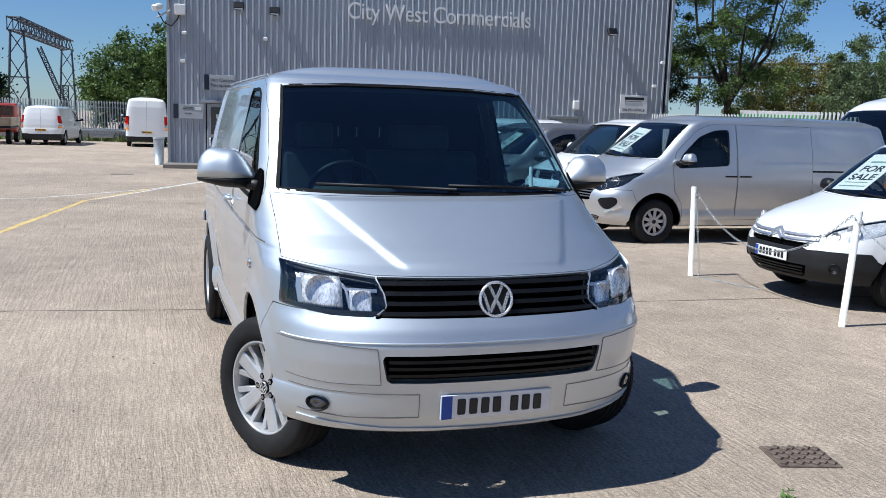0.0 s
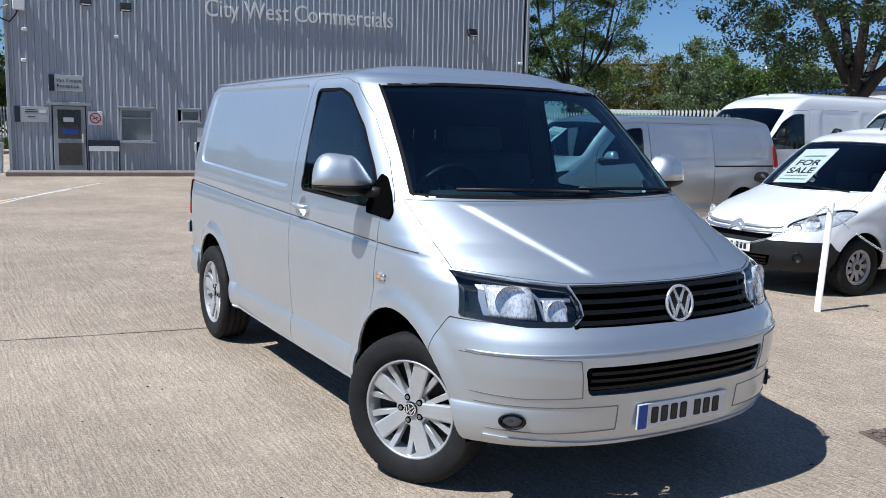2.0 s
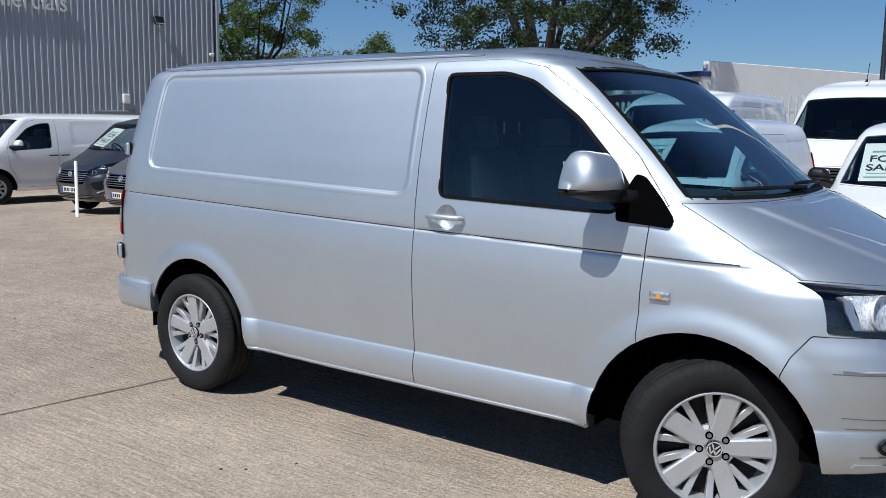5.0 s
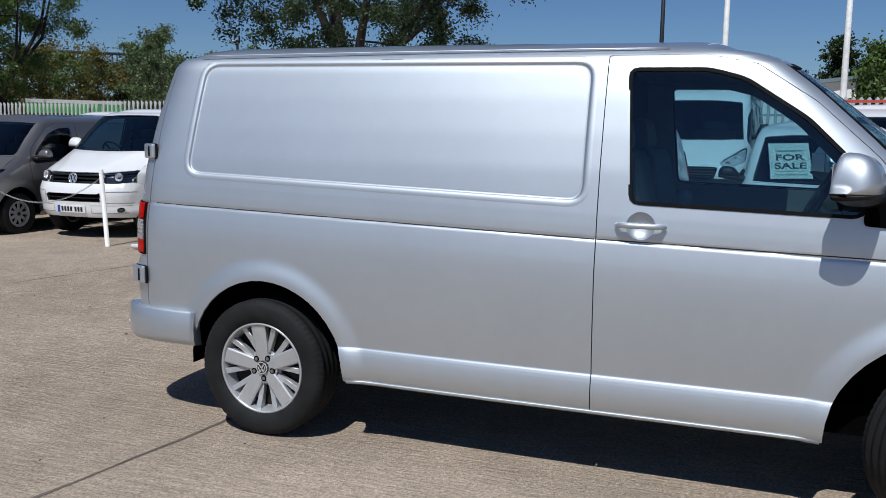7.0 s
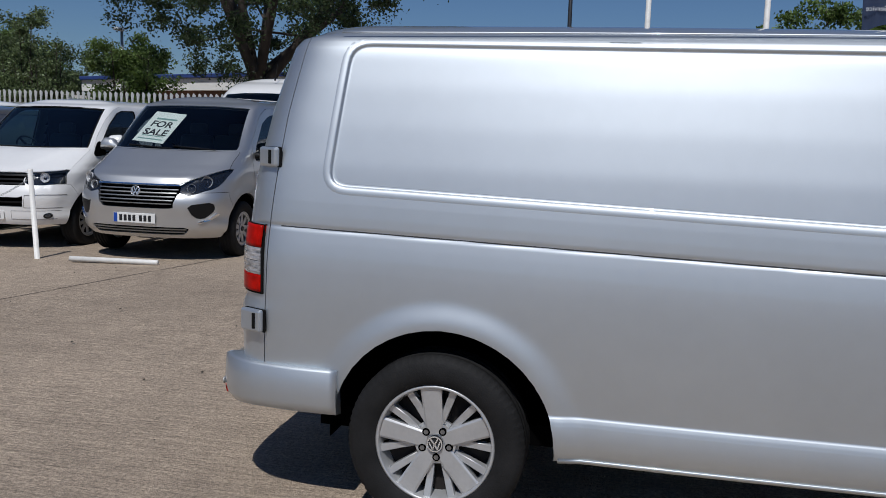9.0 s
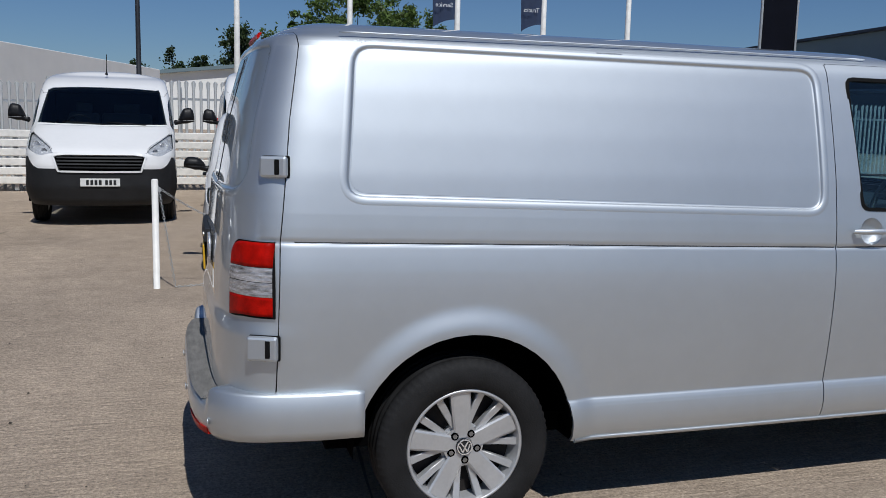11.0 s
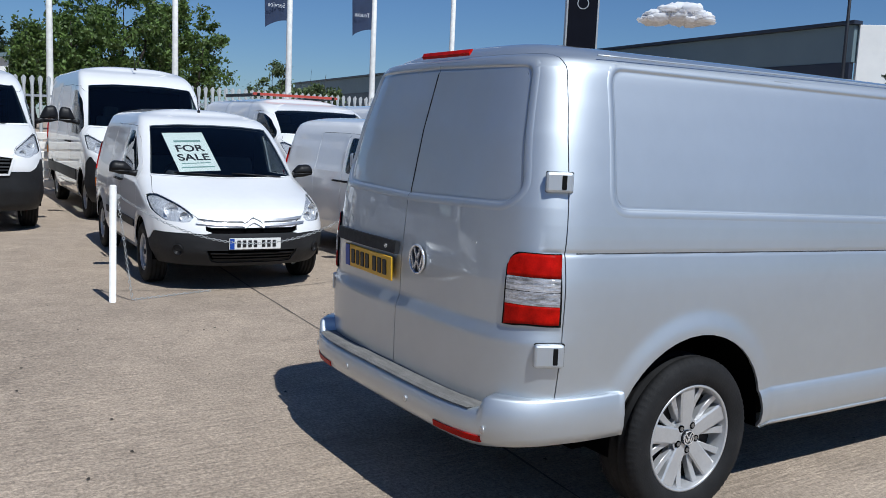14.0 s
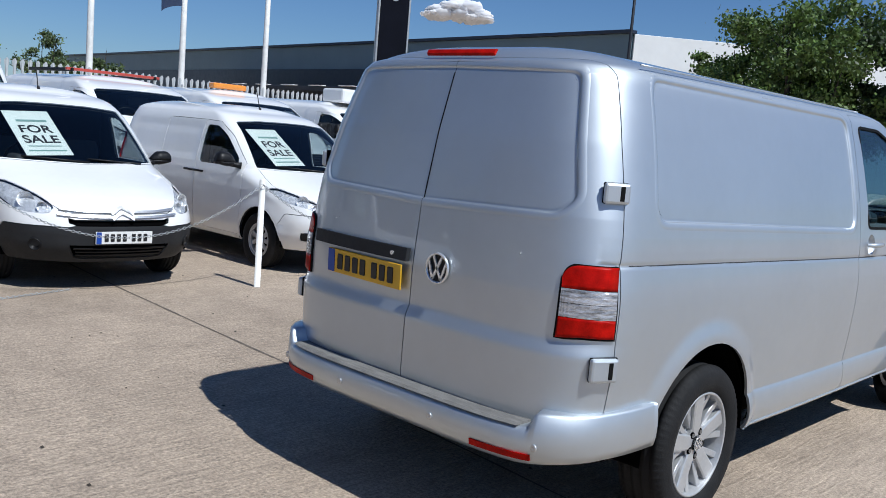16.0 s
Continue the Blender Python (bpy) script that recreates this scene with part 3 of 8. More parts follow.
def add_wheel(parent, x, y, r, wd, kind, steer=0.0, spin=0.0):
    ty, ri, ca, bo, di, em, ho = wheel_meshes(kind, r, wd)
    m = pose(x, y, r, 0, 0, steer) @ (pose(0, 0, 0) if x < 0 else pose(0, 0, 0, 0, 0, 180)) @ Matrix.Rotation(spin, 4, "X")
    hub = share("wheel", di, m, parent)
    I = Matrix.Identity(4)
    share("tyre", ty, I, hub, "black rubber tyre")
    share("rim", ri, I, hub, "silver alloy rim" if kind == "alloy" else "silver plastic wheel trim")
    share("centre_cap", ca, I, hub)
    if kind == "alloy":
        share("cap_emblem", em, I, hub, "chrome emblem")
    if kind == "alloy":
        for k in range(5):
            a = 2 * math.pi * k / 5 - math.pi / 2
            share("pocket_shade_disc", ho, pose(0, 0.054 * math.cos(a), 0.054 * math.sin(a)), hub)
            share("wheel_bolt", bo, pose(0, 0.054 * math.cos(a), 0.054 * math.sin(a)), hub)
    return hub


def number_plate(parent, m, yellow=False, wd=0.52, ht=0.111, blue=True):
    """A plate whose characters are plain upright bars; faces -y of m."""
    p = part("number_plate", box((wd, 0.008, ht), bevel=0.003), M_PLATEY if yellow else M_PLATEW, parent, "yellow number plate with dark bars" if yellow else "white number plate with dark bars")
    p.matrix_basis = m
    if blue:
        part("blue_band", box((0.045, 0.004, ht - 0.006), (-wd / 2 + 0.028, -0.005, 0)), M_BLUE, p)
    bar = part("bar", box((0.036, 0.004, 0.068), (0, -0.005, 0), bevel=0.004), M_INK, p)
    sc = wd / 0.52
    xs = [-0.165, -0.11, -0.055, 0.0, 0.082, 0.137, 0.192]
    bar.location.x = xs[0] * sc
    for x in xs[1:]:
        share("bar", bar.data, pose(x * sc, 0, 0), p)
    return p


def badge(parent, m, r):
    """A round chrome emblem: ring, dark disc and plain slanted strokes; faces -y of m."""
    v, f = lathe([(r, -0.004), (r * 0.97, -0.012), (r * 0.86, -0.012), (r * 0.83, 0.0)], 40)
    e = mesh_ob("badge", [(y, x, z) for x, y, z in v], f, M_BRIGHT, parent, "round chrome badge", smooth=True)
    e.matrix_basis = m
    part("disc", cyl(r * 0.86, 0.006, (0, 0, 0), (90, 0, 0), 32), M_BLACK, e)
    for a0, b0, a1, b1 in ((-0.36, 0.74, 0.0, -0.02), (0.36, 0.74, 0.0, -0.02), (-0.74, 0.38, -0.36, -0.70), (0.74, 0.38, 0.36, -0.70), (-0.36, -0.70, 0.0, 0.0), (0.36, -0.70, 0.0, 0.0)):
        dx, dz = (a1 - a0) * r, (b1 - b0) * r
        part("stroke", box((math.hypot(dx, dz), 0.006, r * 0.16), ((a0 + a1) / 2 * r, -0.006, (b0 + b1) / 2 * r), 0, (0, -math.degrees(math.atan2(dz, dx)), 0)), M_BRIGHT, e)
    return e


def mirror_parts(parent, x, y, z, sg, cap_m, sx=0.15, sy=0.10, sz=0.15, split=True, turn=8):
    """A door mirror: domed cap that slopes to the door, black lower band, foot and silvered pane. sg: -1 right flank."""
    def dome(u, a=0.30, b=0.64):
        """Height along the housing from its outer end: a round shoulder, a flat crown, a long slope to the door."""
        if u < a:
            return (1 - ((a - u) / a) ** 2.4) ** (1 / 2.4)
        t = max(u - b, 0) / (1 - b)
        return 1 - 0.06 * smoothstep(a, b, u) - 0.82 * t ** 1.45

    def shell(low, k, mt, nm):
        v, f, nu, nv = [], [], 22, 16
        for i in range(nu + 1):
            u = 0.5 - 0.5 * math.cos(math.pi * i / nu)
            h = sz * max(dome(u), 0.02) * k
            d = sy * (0.25 + 0.75 * dome(u, 0.32, 0.6)) * k if 0 < i < nu else sy * 0.2
            b = 0.050 * (0.45 + 0.55 * smoothstep(0.0, 0.6, u)) * k
            if i in (0, nu):
                h, b = h * 0.3, b * 0.5
            for j in range(nv + 1):
                a = math.pi * j / nv
                c, q = math.cos(a), math.sin(a)
                yy = -d * abs(c) ** 0.8 if c > 0 else 0.035 * k * abs(c) ** 0.5
                zz = -b * q ** 0.8 if low else h * q ** 0.75
                v.append((sg * sx * (1 - 2 * u) * k, yy, zz))
        n = nv + 1
        for i in range(nu):
            for j in range(nv):
                f.append((i * n + j, i * n + j + 1, i * n + n + j + 1, i * n + n + j))
            f.append((i * n, i * n + n, i * n + n + nv, i * n + nv))
        f += [tuple(range(n)), tuple(range(nu * n, nu * n + n))]
        return mesh_ob(nm, v, f, mt, None, smooth=True)

    hd = shell(True, 1.0, M_BLACK, "mirror")
    hd.parent = parent
    hd.matrix_basis = pose(x, y, z, 0, 0, turn * sg)
    c = shell(False, 1.0, cap_m if split else M_BLACK, "mirror_cap")
    c.parent = hd
    c.location.z = 0.003
    part("mirror_pane", box((sx * 1.35, 0.006, sz * 0.72), (sg * sx * 0.15, 0.037, sz * 0.38), bevel=0.002), M_CHROME, hd, "silvered mirror pane")
    v, f = tube([(-sg * sx * 0.5, -0.01, -0.022), (-sg * (sx + 0.0), -0.03, -0.03), (-sg * (sx + 0.06), -0.06, -0.035)], 0.03, 8, [0.028, 0.030, 0.04])
    mesh_ob("mirror_arm", v, f, M_BLACK, hd, smooth=True)
    return hd


def arch_liner(root, y, z, r, x0, x1, sg):
    """A wheel arch's inner wall, its shade put into a near-black colour."""
    v, f, n = [], [], 20
    for i in range(n + 1):
        a = math.radians(-4 + 188 * i / n)
        for x in (x0, x1):
            v.append((sg * x, y + r * math.cos(a), z + r * math.sin(a)))
    f = [(2 * i, 2 * i + 1, 2 * i + 3, 2 * i + 2) for i in range(n)]
    k = len(v)
    v.append((sg * x0, y, z))
    f += [(2 * i, 2 * i + 2, k) for i in range(n)]
    mesh_ob("arch_liner", v, f, M_SHADEBLK, root)


def headlamp(root, sh, F, V, N, sg, bowls, lens_name="headlamp", housing_m=None, depth=0.07):
    """A headlamp: clear lens on the skin, dark housing behind it, bright bowls with a bulb each."""
    lens = panel(lens_name, V, F, N, M_LENS, root, "clear headlamp lens over chrome reflectors", gap=0.0, lip=0.0, off=-0.002)
    if lens is None:
        return
    h = panel("housing", V, F, N, housing_m or M_HOUSE, lens, "dark lamp housing", gap=0.0, lip=0, off=-depth)
    for x, z, r in bowls:
        p = sh.place("front", sg * x, z, -1, -0.012)
        q = sh.place("front", sg * x, z, -1, -0.10)
        d = (p - q).normalized()
        d = Vector((d.x * 0.5, d.y, 0.05)).normalized()
        prof = [(r, 0.0), (r * 0.97, 0.014), (r * 0.8, 0.042), (r * 0.5, 0.060), (0.008, 0.066), (0.008, 0.064), (r * 0.48, 0.056), (r * 0.78, 0.037), (r * 0.955, 0.010)]
        v, f = lathe(prof, 28)
        rot = Vector((1, 0, 0)).rotation_difference(-d).to_matrix()
        b = mesh_ob("reflector", [rot @ Vector(a) + p for a in v], f, M_FIELD, lens, "chrome reflector bowl", smooth=True)
        v, f = lathe([(0.001, 0.016), (r * 0.10, 0.019), (r * 0.13, 0.055), (0.001, 0.058)], 12)
        mesh_ob("bulb_shield", [rot @ Vector(a) + p for a in v], f, M_CHROME, lens, smooth=True)
    return lens


def seat(parent, x, y, z, wd):
    s = part("seat", box((wd, 0.48, 0.16), (x, y, z), 0.05, (6, 0, 0), 2), M_TRIM, parent, "dark cloth seat")
    part("backrest", box((wd * 0.94, 0.13, 0.62), (x, y + 0.26, z + 0.34), 0.05, (-12, 0, 0), 2), M_TRIM, s)
    part("head_restraint", box((wd * 0.5, 0.10, 0.17), (x, y + 0.36, z + 0.72), 0.04, (-10, 0, 0), 2), M_TRIM, s)


def cab_fit(root, sh, ydash, zdash, half, ybulk, wheel_x, ztop, seats=True, bulk=True):
    """Dashboard, steering wheel, seats and bulkhead, seen through the glass."""
    bm = box((2 * half - 0.1, 0.42, 0.16), (0, ydash + 0.1, zdash - 0.09), 0.05, (-4, 0, 0), 3)
    bm_box(bm, (0.42, 0.30, 0.10), pose(wheel_x, ydash + 0.12, zdash + 0.02), 0.045, 2)
    bm_box(bm, (0.36, 0.34, 0.5), pose(0.02, ydash + 0.2, zdash - 0.36), 0.04, 2)
    part("dashboard", bm, M_TRIM, root, "dark moulded dashboard", smooth=True)
    v, f = lathe([(0.185 + 0.015 * math.cos(a), 0.015 * math.sin(a)) for a in np.linspace(0, 2 * math.pi, 9)[:-1]], 30)
    mt = pose(wheel_x, ydash + 0.36, zdash + 0.02, 0, 0, 0) @ Matrix.Rotation(radians(-62), 4, "X") @ pose(0, 0, 0, 0, 90, 0)
    w = mesh_ob("steering_wheel", v, f, M_BLACK, root, "black steering wheel", smooth=True)
    w.matrix_basis = mt
    for a in (90, 210, 330):
        part("spoke", box((0.02, 0.17, 0.03), (0, 0.09, 0), 0.005), M_BLACK, w).matrix_basis = Matrix.Rotation(radians(a), 4, "X")
    part("hub", cyl(0.06, 0.04, (0, 0, 0), (0, 90, 0), 20), M_BLACK, w)
    if seats:
        seat(root, wheel_x, ydash + 0.85, zdash - 0.42, 0.50)
        seat(root, -wheel_x * 0.8, ydash + 0.85, zdash - 0.42, 0.82)
    if bulk:
        # Bulkhead and floor carry the unlit cab's shade in their near-black colour.
        part("bulkhead", box((2 * half - 0.02, 0.03, ztop - 0.45), (0, ybulk, (ztop + 0.45) / 2), 0.01), M_SHADEBLK, root, "steel bulkhead behind the seats in near-black cab shade")
    part("cab_floor", box((2 * half, ybulk - ydash + 0.4, 0.04), (0, (ydash + ybulk) / 2, 0.42)), M_SHADEBLK, root)


def poster(root, m, sz=(0.48, 0.60), label="pale paper poster reading for sale"):
    """A sale sheet behind the windscreen; faces -y of m, upright along z."""
    p = part("sale_poster", box((sz[0], 0.003, sz[1])), M_PAPER, root, label)
    p.matrix_basis = m
    k = sz[0] / 0.42
    text_ob("lettering", "FOR\nSALE", 0.155 * k, pose(0, -0.003, -0.03, 90, 0, 0), M_INK, p, 0.001, bold=0.003 * k)
    part("brand_bar", box((sz[0] * 0.66, 0.002, 0.030 * k), (0.01, -0.003, sz[1] * 0.27)), M_TEAL, p)
    part("small_print", box((sz[0] * 0.7, 0.002, 0.012 * k), (0, -0.003, -sz[1] * 0.30)), M_TEAL, p)
    part("small_print", box((sz[0] * 0.8, 0.002, 0.018 * k), (0, -0.003, -sz[1] * 0.40)), M_TEAL, p)
    return p


def rear_lamp(root, sh, y0, x1, z0, z1, sg, bands, deep=0.018):
    """A tail lamp that wraps the rear corner in bands of red and clear."""
    w = float(sh.val(sh.tw, (z0 + z1) / 2))
    pts = [("side", y, 0) for y in np.linspace(y0, float(sh.Yr(w * 0.975, (z0 + z1) / 2)), 4)]
    base = None
    for a, b, mt in bands:
        v, f = [], []
        xs = np.linspace(x1, 0.999 * w, 12)
        rows = [z0 + (z1 - z0) * (a + (b - a) * k / 4) for k in range(5)]
        for z in rows:
            ww = float(sh.val(sh.tw, z))
            line_ = [sh.place("rear", sg * x * ww / w, z, -1, deep) for x in xs[:-2]]
            ylast = line_[-1].y
            for y in np.linspace(ylast, y0, 5)[1:]:
                line_.append(sh.place("side", y, z, sg, deep))
            v += line_
        n = len(v) // 5
        for j in range(4):
            for i in range(n - 1):
                f.append((j * n + i, j * n + i + 1, (j + 1) * n + i + 1, (j + 1) * n + i))
        k = len(v)
        vc = Vector((0, sum(p.y for p in v) / k, sum(p.z for p in v) / k))
        rim = [i for i in range(n)] + [j * n + n - 1 for j in range(1, 5)] + [4 * n + i for i in range(n - 2, -1, -1)] + [j * n for j in range(3, 0, -1)]
        for i in rim:
            p = Vector(v[i])
            q = Vector((p.x * 0.95, p.y - (0.03 if abs(p.x) < 0.8 * w else 0.0), p.z))
            v.append(q)
        for i in range(len(rim)):
            j = (i + 1) % len(rim)
            f.append((rim[i], rim[j], k + j, k + i))
        o = mesh_ob("tail_lamp" if base is None else "lamp_band", v, f, mt, root if base is None else base, "red and clear tail lamp" if base is None else "", smooth=True)
        base = base or o
    return base


# ---- the silver van ----
def eased(tab, z0, width):
    """A table of (height, value) with its bends rounded off above z0."""
    Z = np.r_[[a for a, b in tab if a <= z0], np.arange(z0 + 0.01, tab[-1][0], 0.01), tab[-1][0]]
    q = np.linspace(-1, 1, 21)
    k = np.exp(-3 * q * q)
    A, B = [a for a, b in tab], [b for a, b in tab]
    v = [float((np.interp(z + q * (r := max(min(width, z - z0, tab[-1][0] - z), 0)), A, B) * k).sum() / k.sum()) for z in Z]
    return list(zip(Z.tolist(), v))


T_W = eased([(0.18, 0.80), (0.31, 0.868), (0.345, 0.892), (0.38, 0.9005), (0.41, 0.9030), (0.435, 0.9020), (0.455, 0.8995), (0.470, 0.8965), (0.482, 0.8925), (0.488, 0.8890), (0.492, 0.8885), (0.50, 0.8890), (0.60, 0.8995), (0.70, 0.9075), (0.80, 0.9130), (0.88, 0.9150), (0.95, 0.9140), (1.0, 0.9115), (1.05, 0.9075), (1.10, 0.9015), (1.16, 0.8935), (1.22, 0.8850), (1.28, 0.8765), (1.35, 0.866), (1.50, 0.834), (1.65, 0.797), (1.78, 0.760), (1.815, 0.745), (1.84, 0.715), (1.855, 0.68)], 0.50, 0.045)
WAIST = ((-0.11, 1.066, 2.13, 1.118), [(-0.15, 0.0), (-0.10, -0.0010), (-0.05, -0.0035), (-0.012, -0.0058), (-0.004, -0.0085), (0.0, -0.0110), (0.004, -0.0085), (0.012, -0.0050), (0.05, -0.0020), (0.10, 0.0)])
T_YF = [(0.18, -2.08), (0.26, -2.18), (0.33, -2.265), (0.40, -2.29), (0.50, -2.305), (0.62, -2.325), (0.70, -2.325), (0.76, -2.30), (0.81, -2.262), (0.90, -2.23), (0.955, -2.205), (0.975, -2.175), (1.0, -2.115), (1.05, -2.02), (1.10, -1.915), (1.15, -1.81), (1.20, -1.705), (1.25, -1.60), (1.262, -1.572), (1.30, -1.515), (1.50, -1.26), (1.70, -1.0), (1.79, -0.868), (1.82, -0.80), (1.84, -0.73), (1.855, -0.64)]
T_YR = [(0.18, 2.30), (0.40, 2.37), (0.55, 2.398), (0.785, 2.397), (0.835, 2.377), (1.0, 2.376), (1.28, 2.352), (1.55, 2.30), (1.80, 2.232), (1.84, 2.205), (1.855, 2.16)]
T_DF = [(0.2, 0.66), (1.10, 0.68), (1.27, 0.60), (1.55, 0.42), (1.78, 0.27), (1.855, 0.25)]
T_PF = [(0.2, 2.6), (1.10, 2.7), (1.27, 3.2), (1.78, 4.0), (1.855, 4.0)]
T_DR, T_PR = [(0.2, 0.44)], [(0.2, 4.4)]
ARCH_F, ARCH_R = (-1.47, 0.335, 0.445), (1.485, 0.345, 0.425)
RECESS = rounded([(-0.062, 1.812), (1.915, 1.826), (1.965, 1.262), (-0.062, 1.205)], 0.09, 6)
RECESS_IN = rounded([(-0.034, 1.784), (1.889, 1.798), (1.934, 1.290), (-0.034, 1.233)], 0.066, 6)
REAR_RIM = [(0, 1.832)] + rounded([(0.61, 1.822), (0.725, 1.34), (0.66, 1.272), (0, 1.256), (0, 1.832)], 0.05, 5)[:18] + [(0, 1.256)]
REAR_RIM_IN = [(0, 1.804)] + rounded([(0.584, 1.794), (0.694, 1.347), (0.644, 1.300), (0, 1.284), (0, 1.804)], 0.034, 5)[:18] + [(0, 1.284)]


def pressed_rim(sh, kind, path, closed, sign, m, root):
    """The rounded slope that leads from the skin down into a pressed panel; path: its outer edge."""
    P = np.array(line(*path, *([path[0]] if closed else []), step=0.016))
    if closed:
        P = P[:-1]
    area = np.sum(P[:, 0] * np.roll(P[:, 1], -1) - P[:, 1] * np.roll(P[:, 0], -1))
    T = np.roll(P, -1, 0) - np.roll(P, 1, 0)
    if not closed:
        T[0], T[-1] = P[1] - P[0], P[-1] - P[-2]
    T = T / np.linalg.norm(T, axis=1)[:, None]
    Q = np.c_[-T[:, 1], T[:, 0]] * (1 if area > 0 else -1)
    rows = ((-0.018, -0.0016), (-0.012, 0.0006), (0.003, 0.0002), (0.010, -0.0014), (0.0135, -0.0030), (0.0160, -0.0066), (0.0180, -0.0102), (0.0205, -0.0122), (0.024, -0.0128), (0.033, -0.0132))
    v, f, n, k = [], [], len(P), len(rows)
    for p, q in zip(P, Q):
        for d, o in rows:
            a, b = p + q * d
            v.append(sh.place(kind, float(a) if kind == "side" else sign * max(float(a), 0.001), float(b), sign, o))
    for i in range(n if closed else n - 1):
        j = (i + 1) % n
        f += [(i * k + c, i * k + c + 1, j * k + c + 1, j * k + c) for c in range(k - 1)]
    return mesh_ob("pressed_rim", v, f, m, root, smooth=True)


T_SHELL = Shell(T_W, T_YF, T_YR, T_DF, T_PF, T_DR, T_PR, 1.855, 0.066, [ARCH_F, ARCH_R], None, 0.021, None, (0.985, 0.36, 1.245, 0.64, 0.025))
T_SHELL.cols, T_SHELL.bow, T_SHELL.waist = ((-0.062, 1.5, 0.0),), 3.8, WAIST
T_SHELL.taper = 0.03

DOOR = [(-0.112, 0.318), (-0.112, 1.825), (-0.50, 1.826), (-0.70, 1.785), (-0.93, 1.635), (-1.16, 1.425), (-1.31, 1.235), (-1.25, 1.17), (-1.24, 1.05), (-1.232, 0.90), (-1.228, 0.72), (-1.40, 0.60), (-1.40, 0.318)]
D_WIN = rounded([(-0.205, 1.765), (-0.52, 1.763), (-0.66, 1.725), (-0.90, 1.568), (-1.10, 1.37), (-1.16, 1.285), (-1.10, 1.203), (-0.245, 1.222)], 0.035, 3)
WSCREEN = [(-0.79, 1.272), (-0.40, 1.266), (0, 1.262), (0.40, 1.266), (0.79, 1.272), (0.690, 1.778), (0.35, 1.796), (0, 1.80), (-0.35, 1.796), (-0.690, 1.778)]
BONNET = [(-0.825, 1.252), (-0.826, 1.12), (-0.836, 1.008), (-0.50, 0.972), (0, 0.966), (0.50, 0.972), (0.836, 1.008), (0.826, 1.12), (0.825, 1.252), (0, 1.252)]
HEADL = [(0.846, 1.001), (0.505, 0.966), (0.476, 0.900), (0.470, 0.852), (0.520, 0.812), (0.68, 0.812), (0.862, 0.832)]
GRILLE_U = [(-0.497, 0.966), (0, 0.961), (0.497, 0.966), (0.466, 0.90), (0.462, 0.852), (0.510, 0.810), (0, 0.806), (-0.510, 0.810), (-0.462, 0.852), (-0.466, 0.90)]
GRILLE_L = rounded([(-0.497, 0.660), (0.497, 0.660), (0.470, 0.545), (-0.470, 0.545)], 0.02, 2)
BUMP_S = [(-2.6, 0.1), (-1.72, 0.1), (-1.765, 0.655), (-1.80, 0.74), (-1.862, 0.822), (-2.6, 0.822)]
REAR_SEAM = [(2.6, 0.50), (2.202, 0.50), (2.194, 0.60), (2.186, 0.85), (2.178, 1.115), (2.136, 1.54), (2.094, 1.80), (2.096, 1.90), (2.6, 1.90)]


